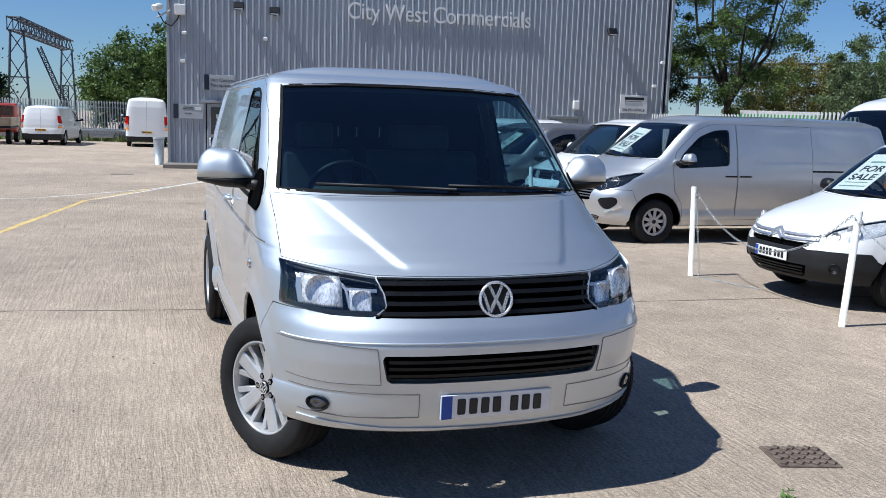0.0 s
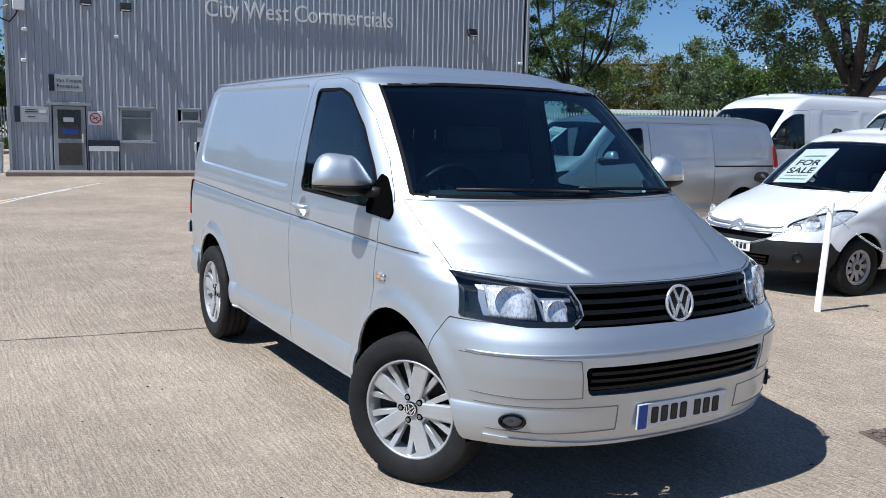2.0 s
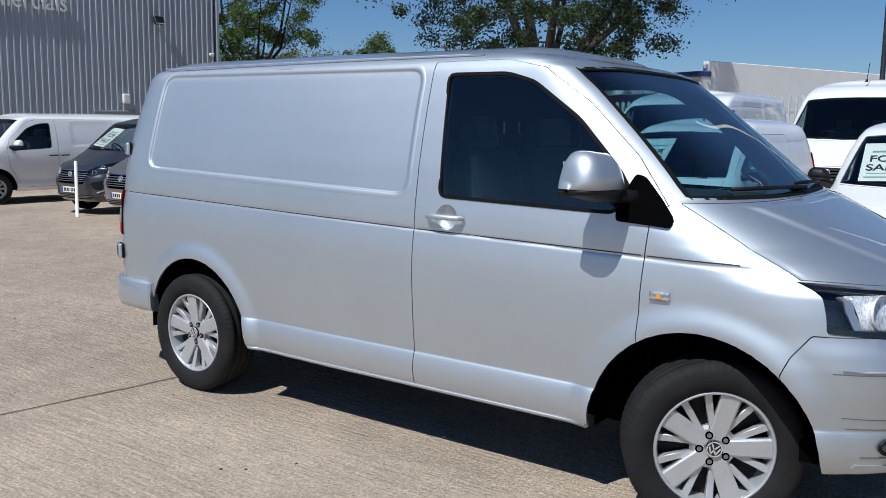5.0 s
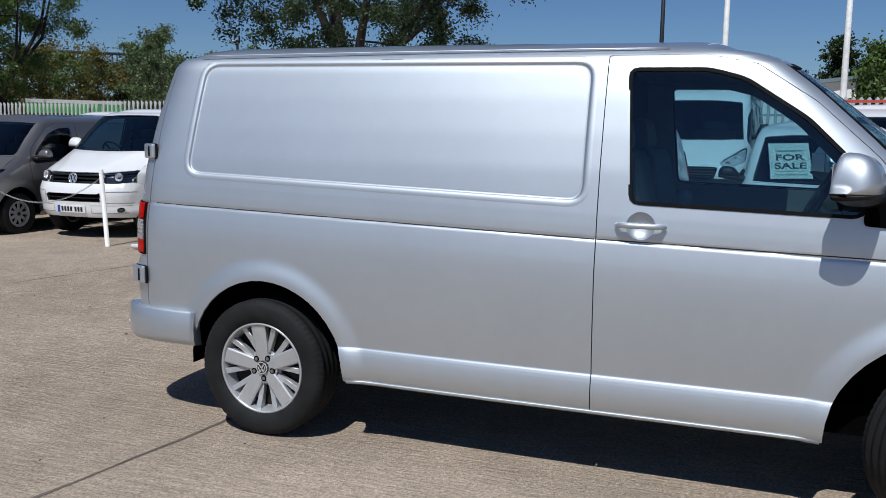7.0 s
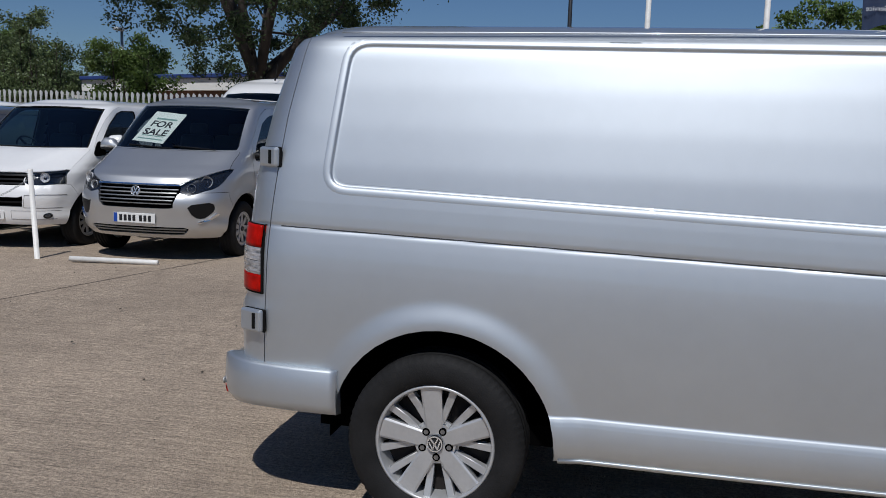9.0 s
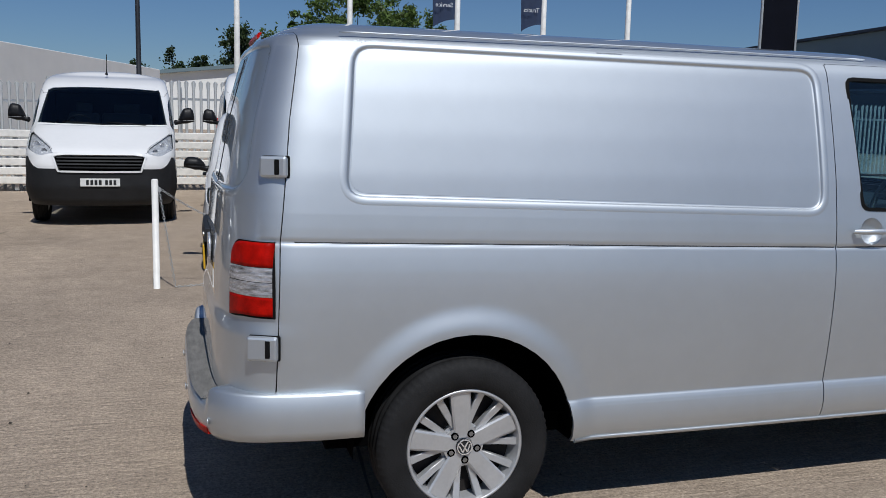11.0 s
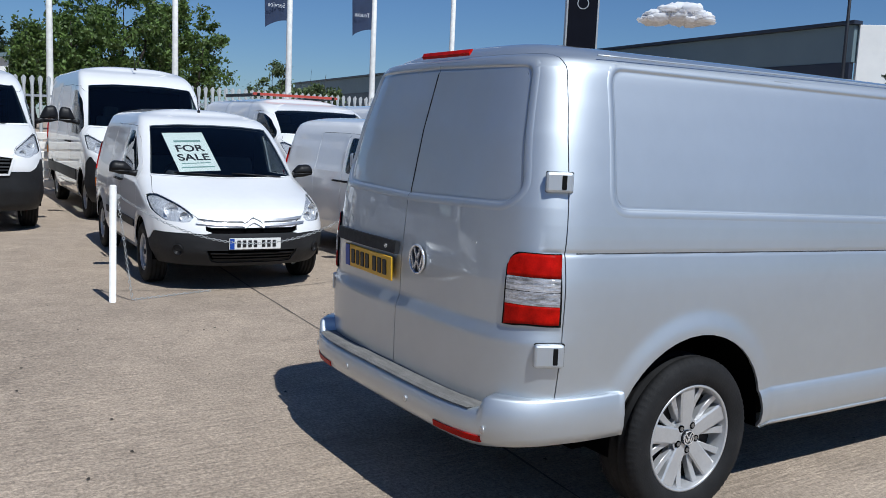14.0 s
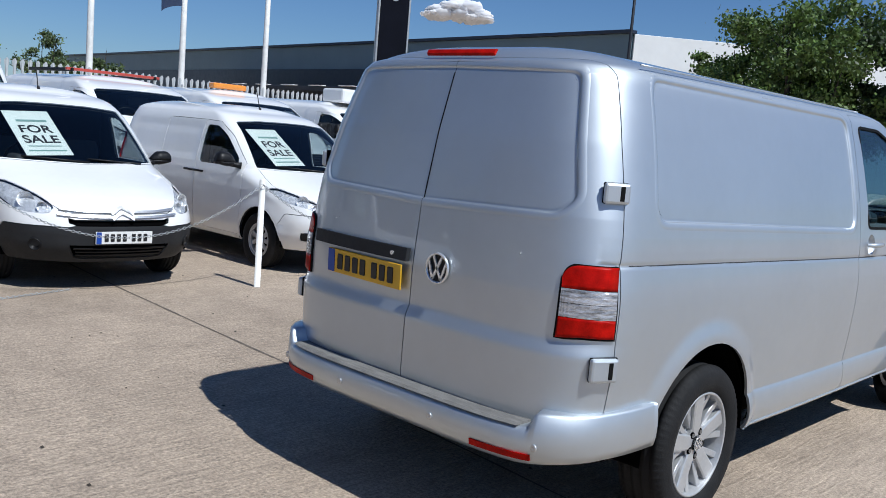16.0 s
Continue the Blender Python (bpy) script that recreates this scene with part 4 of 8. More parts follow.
def transporter(root, body_m, main):
    sh = T_SHELL
    dz = 0.0125 if main else 0.045
    zs = sorted(set(np.round(np.concatenate([np.arange(0.318, 0.96, dz), np.arange(0.96, 1.27, dz * 0.55), np.arange(1.27, 1.80, dz), np.linspace(1.80, 1.855, 7), *((np.arange(0.448, 0.512, 0.004), np.arange(1.04, 1.075, 0.008), np.arange(1.79, 1.835, 0.006), np.arange(1.197, 1.285, 0.0062)) if main else ())]), 4)))
    n = (120, 260, 150) if main else (24, 50, 18)
    polys = [
        *([("hole", "side", circle(-0.292, 1.130, 0.056, 24), True)] if main else []),
        ("hole", "wrap", [(3.0, 0.1), (1.80, 0.1), (1.84, 0.425), (3.0, 0.425)], True),
        ("hole", "side", circle(*ARCH_F), True), ("hole", "side", circle(*ARCH_R), True),
        ("glass_side", "side", D_WIN, True), ("glass_front", "front", WSCREEN, False),
        ("headlamp", "front", HEADL, True), ("grille_upper", "front", GRILLE_U, False), ("grille_lower", "front", GRILLE_L, False),
        ("bumper_front", "wrap", BUMP_S, True),
        ("bonnet", "front", BONNET, False), ("door", "side", DOOR, True),
        *([("recess", "side", RECESS_IN, True), ("hole", "side", RECESS, True), ("rdoor_panel", "rear", REAR_RIM_IN, True), ("hole", "rear", REAR_RIM, True)] if main else []),
        ("rdoor", "wrap", REAR_SEAM, True),
    ]
    look_of = {
        "glass_side": (M_GLASS, "side_window", "tinted front door window"), "glass_front": (M_GLASS, "windscreen", "dark glass windscreen"),
        "bumper_front": (body_m, "front_bumper", "painted front bumper"), "bonnet": (body_m, "bonnet", ""), "door": (body_m, "front_door", ""),
        "rdoor": (body_m, "rear_door", "painted rear barn door"), "body": (body_m, "body", ""),
        # Near-black sheets behind the grilles stand in for the shade in there.
        "grille_upper": (M_SHADEBLK, "grille_shade_back", ""), "grille_lower": (M_SHADEBLK, "grille_shade_back", ""),
    }
    V, F = sh.grid(zs, *n, caps=14 if main else 6)
    V, F, reg = sh.cut(V, F, polys)
    N = vert_normals(V, F)
    if ((V - V.mean(0)) * N).sum() < 0:
        F, N = F[:, ::-1], -N
    C = V[F].mean(1)
    made = {}
    for name in sorted(set(reg)):
        pick = F[reg == name]
        base = name.removesuffix("_l").removesuffix("_r")
        if name == "hole":
            continue
        mt, nm, lb = look_of.get(base, (body_m, base, ""))
        if name == "headlamp":
            for sg in (-1, 1):
                ln = headlamp(root, sh, F[(reg == name) & (C[:, 0] * sg > 0)], V, N, sg, [(0.718, 0.905, 0.066), (0.562, 0.874, 0.042)] if main else [(0.68, 0.91, 0.06)])
                if main:
                    for xa, xb, za, zb in ((0.640, 0.792, 0.840, 0.975), (0.525, 0.612, 0.828, 0.918)):
                        v, f = slab(sh, "front", sg * xa, sg * xb, za, zb, -0.024, 0.004, 8, 8)
                        mesh_ob("reflector_field", v, f, M_FIELD, ln, "streaked chrome reflector behind the lens", smooth=True)
                    for path, wd in (([(0.797, 0.972), (0.806, 0.91), (0.800, 0.846)], 0.020), ([(0.668, 0.972), (0.625, 0.920), (0.500, 0.918)], 0.013), ([(0.625, 0.920), (0.612, 0.840)], 0.010)):
                        v, f = strip(sh, "front", line(*[(sg * a, b) for a, b in path], step=0.02), wd, -0.034, 0.012)
                        mesh_ob("chrome_strip", v, f, M_DULLCHROME, ln)
                    v, f = strip(sh, "front", line((sg * 0.852, 0.842), (sg * 0.68, 0.823), (sg * 0.50, 0.824), step=0.03), 0.020, -0.012, 0.008)
                    mesh_ob("lower_trim", v, f, M_BLACK, ln)
        elif base.startswith("glass"):
            made[name] = panel(nm, V, pick, N, mt, root, lb, gap=0.0, lip=0.0, off=-0.005)
        elif base.startswith("grille"):
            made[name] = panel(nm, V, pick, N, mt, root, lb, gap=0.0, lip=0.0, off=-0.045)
        elif name == "recess":
            for sg in (-1, 1):
                panel("pressed_side", V, F[(reg == name) & (C[:, 0] * sg > 0)], N, body_m, root, "recessed pressed side panel", gap=0.0, lip=0.0, off=-0.0122)
                pressed_rim(sh, "side", RECESS, True, sg, body_m, root)
                pressed_rim(sh, "rear", REAR_RIM, False, sg, body_m, root)
        elif base == "rdoor_panel":
            panel("pressed_door_panel", V, pick, N, body_m, root, "recessed pressed door panel", gap=0.0, lip=0.0, off=-0.0122)
        else:
            made[name] = panel(nm, V, pick, N, mt, root, lb)
    clear = np.array([r == "hole" or r == "headlamp" or r.startswith(("glass", "grille")) for r in reg])
    cab = ~clear & (C[:, 1] < -0.02) & (C[:, 2] > 0.45)
    arch = np.min([np.hypot(C[:, 1] - a[0], C[:, 2] - a[1]) - a[2] for a in (ARCH_F, ARCH_R)], 0) < 0.06
    panel("cab_lining", V, F[cab & ~arch], N, M_TRIML, root, "grey cab lining", gap=0, lip=0, off=-0.04)
    # Load bay lining coloured near-black for the shade inside.
    panel("hold_lining", V, F[~clear & ~cab & ~arch], N, M_SHADEBLK, root, "load bay lining in a near-black shade colour", gap=0, lip=0, off=-0.03)
    # underside, with the shade below the van put into its near-black colour
    part("underbody", box((1.5, 4.0, 0.08), (0, 0.0, 0.36)), M_SHADEBLK, root, "underbody in a near-black shade colour")
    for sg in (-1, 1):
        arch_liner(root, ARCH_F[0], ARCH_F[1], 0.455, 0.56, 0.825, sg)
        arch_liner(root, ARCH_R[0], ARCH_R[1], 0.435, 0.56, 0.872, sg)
    # grille bars
    for z in ((0.945, 0.905, 0.865, 0.825) if main else (0.93, 0.88, 0.83)):
        v, f = strip(sh, "front", line((-0.485, z), (0.485, z), step=0.06), 0.017 if main else 0.02, -0.022, 0.02)
        mesh_ob("grille_bar", v, f, M_BLACK, root)
    for z in ((0.635, 0.605, 0.575) if main else (0.60,)):
        v, f = strip(sh, "front", line((-0.47, z), (0.47, z), step=0.06), 0.013, -0.025, 0.022)
        mesh_ob("grille_bar", v, f, M_BLACK, root)
    p = sh.place("front", 0, 0.875, -1, 0.006)
    badge(root, pose(p.x, p.y, p.z, -10, 0, 0), 0.078)
    number_plate(root, pose(0, -2.303, 0.437, 3, 0, 0), wd=0.505, ht=0.107)
    # front door glass surrounds, mirror and handles
    for sg in (-1, 1):
        v, f = strip(sh, "side", D_WIN + D_WIN[:1], 0.015, -0.006, 0.009, sg)
        mesh_ob("window_seal", v, f, M_SEAL, made.get("door_r" if sg < 0 else "door_l"))
    v, f = strip(sh, "front", line(*(WSCREEN + WSCREEN[:1]), step=0.04), 0.015, -0.004, 0.0045)
    mesh_ob("windscreen_seal", v, f, M_SEAL, root)
    for sg in (-1, 1):
        mirror_parts(root, sg * 0.998, -1.055, 1.300, sg, body_m, 0.140, 0.115, 0.145, turn=20)
        tri = rounded([(-1.330, 1.158), (-1.340, 1.192), (-1.272, 1.268), (-1.205, 1.342), (-1.168, 1.355), (-1.140, 1.295), (-1.110, 1.206), (-1.114, 1.172)], 0.012, 2)
        v = [sh.place("side", a, b, sg, o) for o in (0.0, 0.012) for a, b in tri]
        k = len(tri)
        f = [tuple(range(k)), tuple(range(k, 2 * k))] + [(i, (i + 1) % k, k + (i + 1) % k, k + i) for i in range(k)]
        mesh_ob("mirror_sail", v, f, M_SHADEBLK, root, "black mirror mounting plate")
    cab_fit(root, sh, -1.32, 1.20, 0.74, -0.06, -0.38, 1.80)
    for sx in (-1, 1):
        add_wheel(root, -0.806 if sx < 0 else 0.785, -1.5, 0.338, 0.215, "alloy" if main else "steel", (30 if sx < 0 else 21) if main else 0, 0.26 * -sx)
        add_wheel(root, sx * 0.812, 1.5, 0.338, 0.215, "alloy" if main else "steel", 0, -0.10 * -sx)
    # rear bumper: swept section, lower between the ends
    xs = np.r_[np.linspace(0, 0.64, 12), 0.668, 0.676, 0.685, 0.693, 0.702, np.linspace(0.73, 0.836, 5)]
    pth = [(float(x), float(sh.Yr(x, 0.5)), "rear") for x in xs]
    ys = np.linspace(pth[-1][1], 1.885, 12)[1:]
    half = [sh.place("rear", x, 0.50, 1, 0) for x, _, _ in pth] + [sh.place("side", float(y), 0.50, 1, 0) for y in ys]
    half = [Vector((p.x, p.y, 0)) for p in half]
    k_c = len(pth) - 1
    for i in range(k_c + 1, len(half)):
        u = (half[k_c].y - half[i].y) / (half[k_c].y - 1.885)
        half[i].x = half[k_c].x + (0.886 - half[k_c].x) * (1 - max(1 - u, 0) ** 2.6)
    full = [Vector((-p.x, p.y, 0)) for p in half[::-1]] + half[1:]
    sec_c = [(-0.03, 0.522), (0.030, 0.521), (0.047, 0.518), (0.061, 0.500), (0.066, 0.455), (0.056, 0.405), (0.02, 0.374), (-0.05, 0.368)]
    sec_e = [(-0.02, 0.582), (0.008, 0.5815), (0.013, 0.579), (0.017, 0.572), (0.025, 0.50), (0.023, 0.446), (0.015, 0.412), (-0.04, 0.402)]
    v, f, ns = [], [], len(sec_c)
    for i, p in enumerate(full):
        d = (full[min(i + 1, len(full) - 1)] - full[max(i - 1, 0)]).normalized()
        nrm = Vector((d.y, -d.x, 0))
        if nrm.dot(p - Vector((0, 1.2, 0))) < 0:
            nrm = -nrm
        t = float(smoothstep(0.672, 0.698, abs(p.x)))
        t2 = float(smoothstep(0.60, 0.90, abs(p.x)))
        for (a, b), (c, e) in zip(sec_c, sec_e):
            v.append(p + nrm * (a + (c - a) * t2 + 0.034 * max(nrm.y, 0)) + Vector((0, 0, b + (e - b) * (t if b > 0.47 else t2))))
    for i in range(len(full) - 1):
        for k in range(ns - 1):
            f.append((i * ns + k, i * ns + k + 1, (i + 1) * ns + k + 1, (i + 1) * ns + k))
    f += [tuple(range(ns)), tuple(range((len(full) - 1) * ns, len(full) * ns))]
    rb = mesh_ob("rear_bumper", v, f, body_m, root, "painted rear bumper", smooth=True)
    for q in rb.data.polygons[-2:]:
        q.use_smooth = False
    return sh, made, rb


def front_details(root, made, sh):
    """Fog lamps and panel joints of the front bumper."""
    for sg in (-1, 1):
        p, q = sh.place("front", sg * 0.728, 0.437, -1, 0.004), sh.place("front", sg * 0.728, 0.437, -1, -0.05)
        rot = Vector((1, 0, 0)).rotation_difference(q - p).to_matrix()
        v, f = lathe([(0.056, -0.004), (0.052, -0.008), (0.046, -0.004), (0.043, 0.03)], 30)
        flat = Matrix.Diagonal((1, 1, 0.62))
        ring = mesh_ob("fog_lamp", [rot @ (flat @ Vector(a)) + p for a in v], f, M_BLACK, root, "oval fog lamp in a black ring", smooth=True)
        v, f = lathe([(0.044, -0.001), (0.025, -0.004), (0.001, -0.005), (0.001, 0.02), (0.044, 0.02)], 30)
        mesh_ob("fog_lens", [rot @ (flat @ Vector(a)) + p for a in v], f, M_FOG, ring, smooth=True)
        for path in ([(0.872, 0.698), (0.70, 0.700), (0.515, 0.690)], [(0.515, 0.690), (0.495, 0.537)], [(0.495, 0.537), (0.70, 0.532), (0.852, 0.540)], [(0.845, 0.500), (0.60, 0.497), (0.337, 0.494)], [(0.337, 0.494), (0.335, 0.392)], [(0.335, 0.392), (0.62, 0.388), (0.80, 0.398)]):
            v, f = strip(sh, "front", line(*[(sg * a, b) for a, b in path], step=0.03), 0.0035, -0.004, 0.0066)
            mesh_ob("panel_joint", v, f, M_GREY, made["bumper_front"])


def rear_plate_y(x, z):
    return float(T_SHELL.Yr(x, z))


van = thing("van", pose(0, 0, 0), "silver panel van with alloy wheels parked on concrete", "van")
sh, made, rb = transporter(van, M_SILVER, True)
front_details(van, made, sh)
# plate surround, step line under the upper lip
v, f = strip(sh, "front", line((-0.86, 0.708), (-0.5, 0.712), (0, 0.712), (0.5, 0.712), (0.86, 0.708), step=0.04), 0.008, -0.002, 0.006)
mesh_ob("bumper_lip", v, f, M_SILVER, made["bumper_front"], smooth=True)
v, f = strip(sh, "front", line((-0.80, 0.362), (-0.45, 0.336), (0, 0.330), (0.45, 0.336), (0.80, 0.362), step=0.05), 0.014, -0.006, 0.012)
mesh_ob("lower_lip", v, f, M_SILVER, made["bumper_front"])
# sides: dark strip painting the groove's shade, side repeaters, handles, hinges
for sg in (-1, 1):
    seg = [((-1.60, 1.043), (-1.55, 1.045), (-1.248, 1.048)), ((-1.225, 1.049), (-0.118, 1.066)), ((-0.106, 1.066), (1.0, 1.092), (2.13, 1.118))]
    own = (made["body"], made["door_r" if sg < 0 else "door_l"], made["body"])
    for s_, o_ in zip(seg, own):
        # Dark strip laid in the body-coloured groove as its shade.
        v, f = strip(sh, "side", line(*s_, step=0.06), 0.0048, -0.005, 0.0058, sg)
        mesh_ob("groove_shade", v, f, M_TRIM, o_)
    v, f = slab(sh, "side", -1.355, -1.275, 0.884, 0.918, 0.0, 0.010, 6, 3, sg)
    r_ = mesh_ob("side_repeater", v, f, M_CLEARLENS, van, "clear side repeater lamp", smooth=True)
    v, f = slab(sh, "side", -1.322, -1.304, 0.893, 0.909, 0.010, 0.003, 3, 2, sg)
    mesh_ob("amber_bulb", v, f, M_AMBER, r_)
    v, f = strip(sh, "side", line((-1.015, 0.323), (1.045, 0.323), step=0.08), 0.014, -0.002, 0.009, sg)
    mesh_ob("sill_edge", v, f, M_SILVER, made["body"], smooth=True)
    dr = made["door_r" if sg < 0 else "door_l"]
    cup, f = [], []
    for r_c, o_c in ((1.03, 0.0), (0.98, -0.008), (0.80, -0.022), (0.45, -0.030), (0.02, -0.032)):
        cup += [sh.place("side", -0.292 + 0.056 * r_c * math.cos(a), 1.130 + 0.056 * r_c * math.sin(a), sg, o_c) for a in np.linspace(0, 2 * math.pi, 29)[:-1]]
    f = [(28 * q + i, 28 * q + (i + 1) % 28, 28 * q + 28 + (i + 1) % 28, 28 * q + 28 + i) for q in range(4) for i in range(28)]
    mesh_ob("handle_cup", cup, f, M_SILVER, dr, "painted handle recess", smooth=True)
    hpts = [sh.place("side", y, 1.130, sg, o) for y, o in ((-0.195, 0.012), (-0.21, 0.034), (-0.26, 0.042), (-0.33, 0.042), (-0.375, 0.034), (-0.392, 0.012))]
    v, f = tube(hpts, 0.011, 10, [0.009, 0.0115, 0.0125, 0.0125, 0.0115, 0.009])
    mesh_ob("door_handle", v, f, M_SILVER, dr, "painted pull handle", smooth=True)
    for z0, z1 in ((1.337, 1.412), (0.705, 0.793)):
        zc = (z0 + z1) / 2
        yj = 2.160 if z0 > 1 else 2.200
        ps, pr = sh.place("side", yj - 0.02, zc, sg, 0.006), sh.place("rear", sg * (0.772 if z0 > 1 else 0.826), zc, sg, 0.006)
        bm = bmesh.new()
        d = (pr - ps)
        ang = math.degrees(math.atan2(d.y, d.x))
        bm_box(bm, (d.length, 0.026, z1 - z0), pose(*((ps + pr) / 2 + Vector((sg * 0.014, 0.010, 0))), 0, 0, ang), 0.010, 2)
        hg = part("hinge", bm, M_SILVER, van, "painted exposed door hinge", smooth=False)
        bm = bmesh.new()
        bm_box(bm, (0.018, 0.008, (z1 - z0) * 0.70), pose(*((ps + pr) / 2 + Vector((sg * 0.014, 0.010, 0))), 0, 0, ang) @ pose(0.034 - d.length / 2, -sg * 0.0115, 0), 0.002)
        part("hinge_slot", bm, M_SEAL, hg)
        part("hinge_gasket", box((d.length + 0.001, 0.012, z1 - z0 + 0.002), tuple((ps + pr) / 2 + Vector((sg * 0.004, 0.001, 0))), 0.004, (0, 0, ang)), M_SEAL, hg)
# roof rails drip channel and roof ribs
for sg in (-1, 1):
    pts = [(sg * 0.700, y, 1.853 + 0.004 * math.cos((y - 0.7) * 1.2)) for y in np.linspace(-0.35, 1.95, 24)]
    v, f = tube(pts, 0.0045, 6)
    mesh_ob("roof_strip", v, f, M_SILVER, van, smooth=True)
# tail lamps, centre brake lamp, rear plate, badge and grip bar
def corner_lamp(root, sh, sg):
    """A tail lamp that wraps the rear corner: dark edge plate, red lenses above and below two ribbed clear ones."""
    z0, z1, x1, y0 = 0.846, 1.118, 0.716, 2.200
    w = float(sh.val(sh.tw, 0.98))
    fine = np.linspace(x1, 0.965 * w, 400)
    last = max([x for x in fine if float(sh.Yr(x, 0.98)) > y0 + 0.004], default=fine[-1])
    xs = [x1 + (last - x1) * u ** 1.8 for u in np.linspace(0, 1, 18)]

    def sheet(za, zb, grow, off, thick, rows, ribs=0):
        cols = []
        for i in range(len(xs) + 5):
            q = min((xs[i] - x1) / (last - x1) / 0.50, 1) if i < len(xs) else 1
            top, low = z1 - 0.056 * (1 - (1 - (1 - q) ** 2.6) ** (1 / 2.0)) + grow, z0 + 0.010 * q - grow
            cols.append((min(max(za, low), top), min(max(zb, low), top)))
        v, f, n = [], [], len(cols)
        for o in (off, off + thick):
            for j in range(rows + 1):
                for i, (a, b) in enumerate(cols):
                    z = a + (b - a) * j / rows
                    k = float(sh.val(sh.tw, z)) / w
                    o_ = o + (0.0012 if ribs and o > off and (j % 2 or i % 2) else 0)
                    if i < len(xs):
                        x = xs[i] + (-grow if i == 0 else 0) + 0.010 * (1.118 - z) / 0.27 * -(i == 0)
                        v.append(sh.place("rear", sg * x * k, z, -1, o_))
                    else:
                        ya = float(sh.Yr(xs[-1] * k, z))
                        t = (i - len(xs) + 1) / 5
                        v.append(sh.place("side", ya + (y0 - grow - ya) * t, z, sg, o_))
        q = n * (rows + 1)
        for j in range(rows):
            for i in range(n - 1):
                a = j * n + i
                f += [(a, a + 1, a + n + 1, a + n), (q + a, q + a + n, q + a + n + 1, q + a + 1)]
        for i in range(n - 1):
            a = rows * n + i
            f += [(i, q + i, q + i + 1, i + 1), (a, a + 1, q + a + 1, q + a)]
        for j in range(rows):
            a, b = j * n, j * n + n - 1
            f += [(a, a + n, q + a + n, q + a), (b, q + b, q + b + n, b + n)]
        return v, f

    base = mesh_ob("tail_lamp", *sheet(z0, z1, 0.004, -0.012, 0.020, 8), M_SEAL, root, "red and clear tail lamp with a dark edge")
    for a, b, mt, nm in ((1.030, z1, M_REDLENS, "red_lens"), (0.9795, 1.0285, M_CLEARLENS, "clear_lens"), (0.928, 0.9775, M_CLEARLENS, "clear_lens"), (z0, 0.9265, M_REDLENS, "red_lens")):
        o = mesh_ob(nm, *sheet(a, b, -0.004, 0.000, 0.0125, 6, mt is M_CLEARLENS), mt, base, smooth=mt is M_REDLENS)


for sg in (-1, 1):
    corner_lamp(van, sh, sg)
v, f = slab(sh, "rear", -0.175, 0.205, 1.856, 1.886, 0.004, 0.014, 12, 2)
v = [Vector((x, float(sh.Yr(x, 1.80)) - 0.045 + (0.013 if i >= len(v) // 2 else 0.0) - (z - 1.856) * 0.6, z)) for i, (x, y, z) in enumerate(v)]
mesh_ob("brake_lamp", v, f, M_REDLENS, van, "slim red high brake lamp")
number_plate(van, pose(0.288, rear_plate_y(0.288, 0.94) + 0.012, 0.938, 2, 0, 180 - 3), True, 0.505, 0.107)
v, f = slab(sh, "rear", 0.022, 0.642, 1.006, 1.060, 0.002, 0.022, 12, 3)
mesh_ob("grip_bar", v, f, M_GREYPL, made["rdoor_l"], "dark plastic grip bar over the plate")
p = sh.place("rear", 0.105, 1.030, 1, 0.026)
part("lock", cyl(0.009, 0.006, tuple(p), (90, 0, 0), 14), M_BRIGHT, made["rdoor_l"], "bright round lock")
p = sh.place("rear", -0.148, 1.007, 1, 0.004)
badge(van, pose(p.x, p.y, p.z, 0, 0, 180), 0.064)
v, f = strip(sh, "rear", line((0, 1.262), (0, 1.826), step=0.04), 0.0045, -0.0135, 0.0034)
mesh_ob("door_seam", v, f, M_SEAL, van)
# rear step pad, reflectors, parking sensors
pad = [(x, float(sh.Yr(x, 0.5)) + 0.012) for x in np.linspace(-0.66, 0.66, 17)]
v, f = [], []
for x, y in pad:
    v += [(x, y - 0.03, 0.5205), (x, y - 0.03, 0.531), (x, y + 0.064, 0.531), (x, y + 0.078, 0.5225)]
for i in range(16):
    for k in range(4):
        f.append((4 * i + k, 4 * i + (k + 1) % 4, 4 * i + 4 + (k + 1) % 4, 4 * i + 4 + k))
f += [(0, 1, 2, 3), (64, 67, 66, 65)]
mesh_ob("step_pad", v, f, M_TREAD, rb, "scuffed grey rubber step pad")
def on_bumper(x, z, out):
    """A point on the rear bumper's outer face."""
    sg, x = math.copysign(1, x), abs(x)
    d = Vector((0.02, float(sh.Yr(x + 0.01, 0.5)) - float(sh.Yr(x - 0.01, 0.5)), 0)).normalized()
    nrm, t = Vector((-d.y, d.x, 0)), float(smoothstep(0.60, 0.90, x))
    o = (0.056 + (z - 0.405) * 0.2) * (1 - t) + (0.012 + (z - 0.405) * 0.24) * t + 0.034 * nrm.y + out
    return Vector((sg * (x + nrm.x * o), float(sh.Yr(x, 0.5)) + nrm.y * o, z))


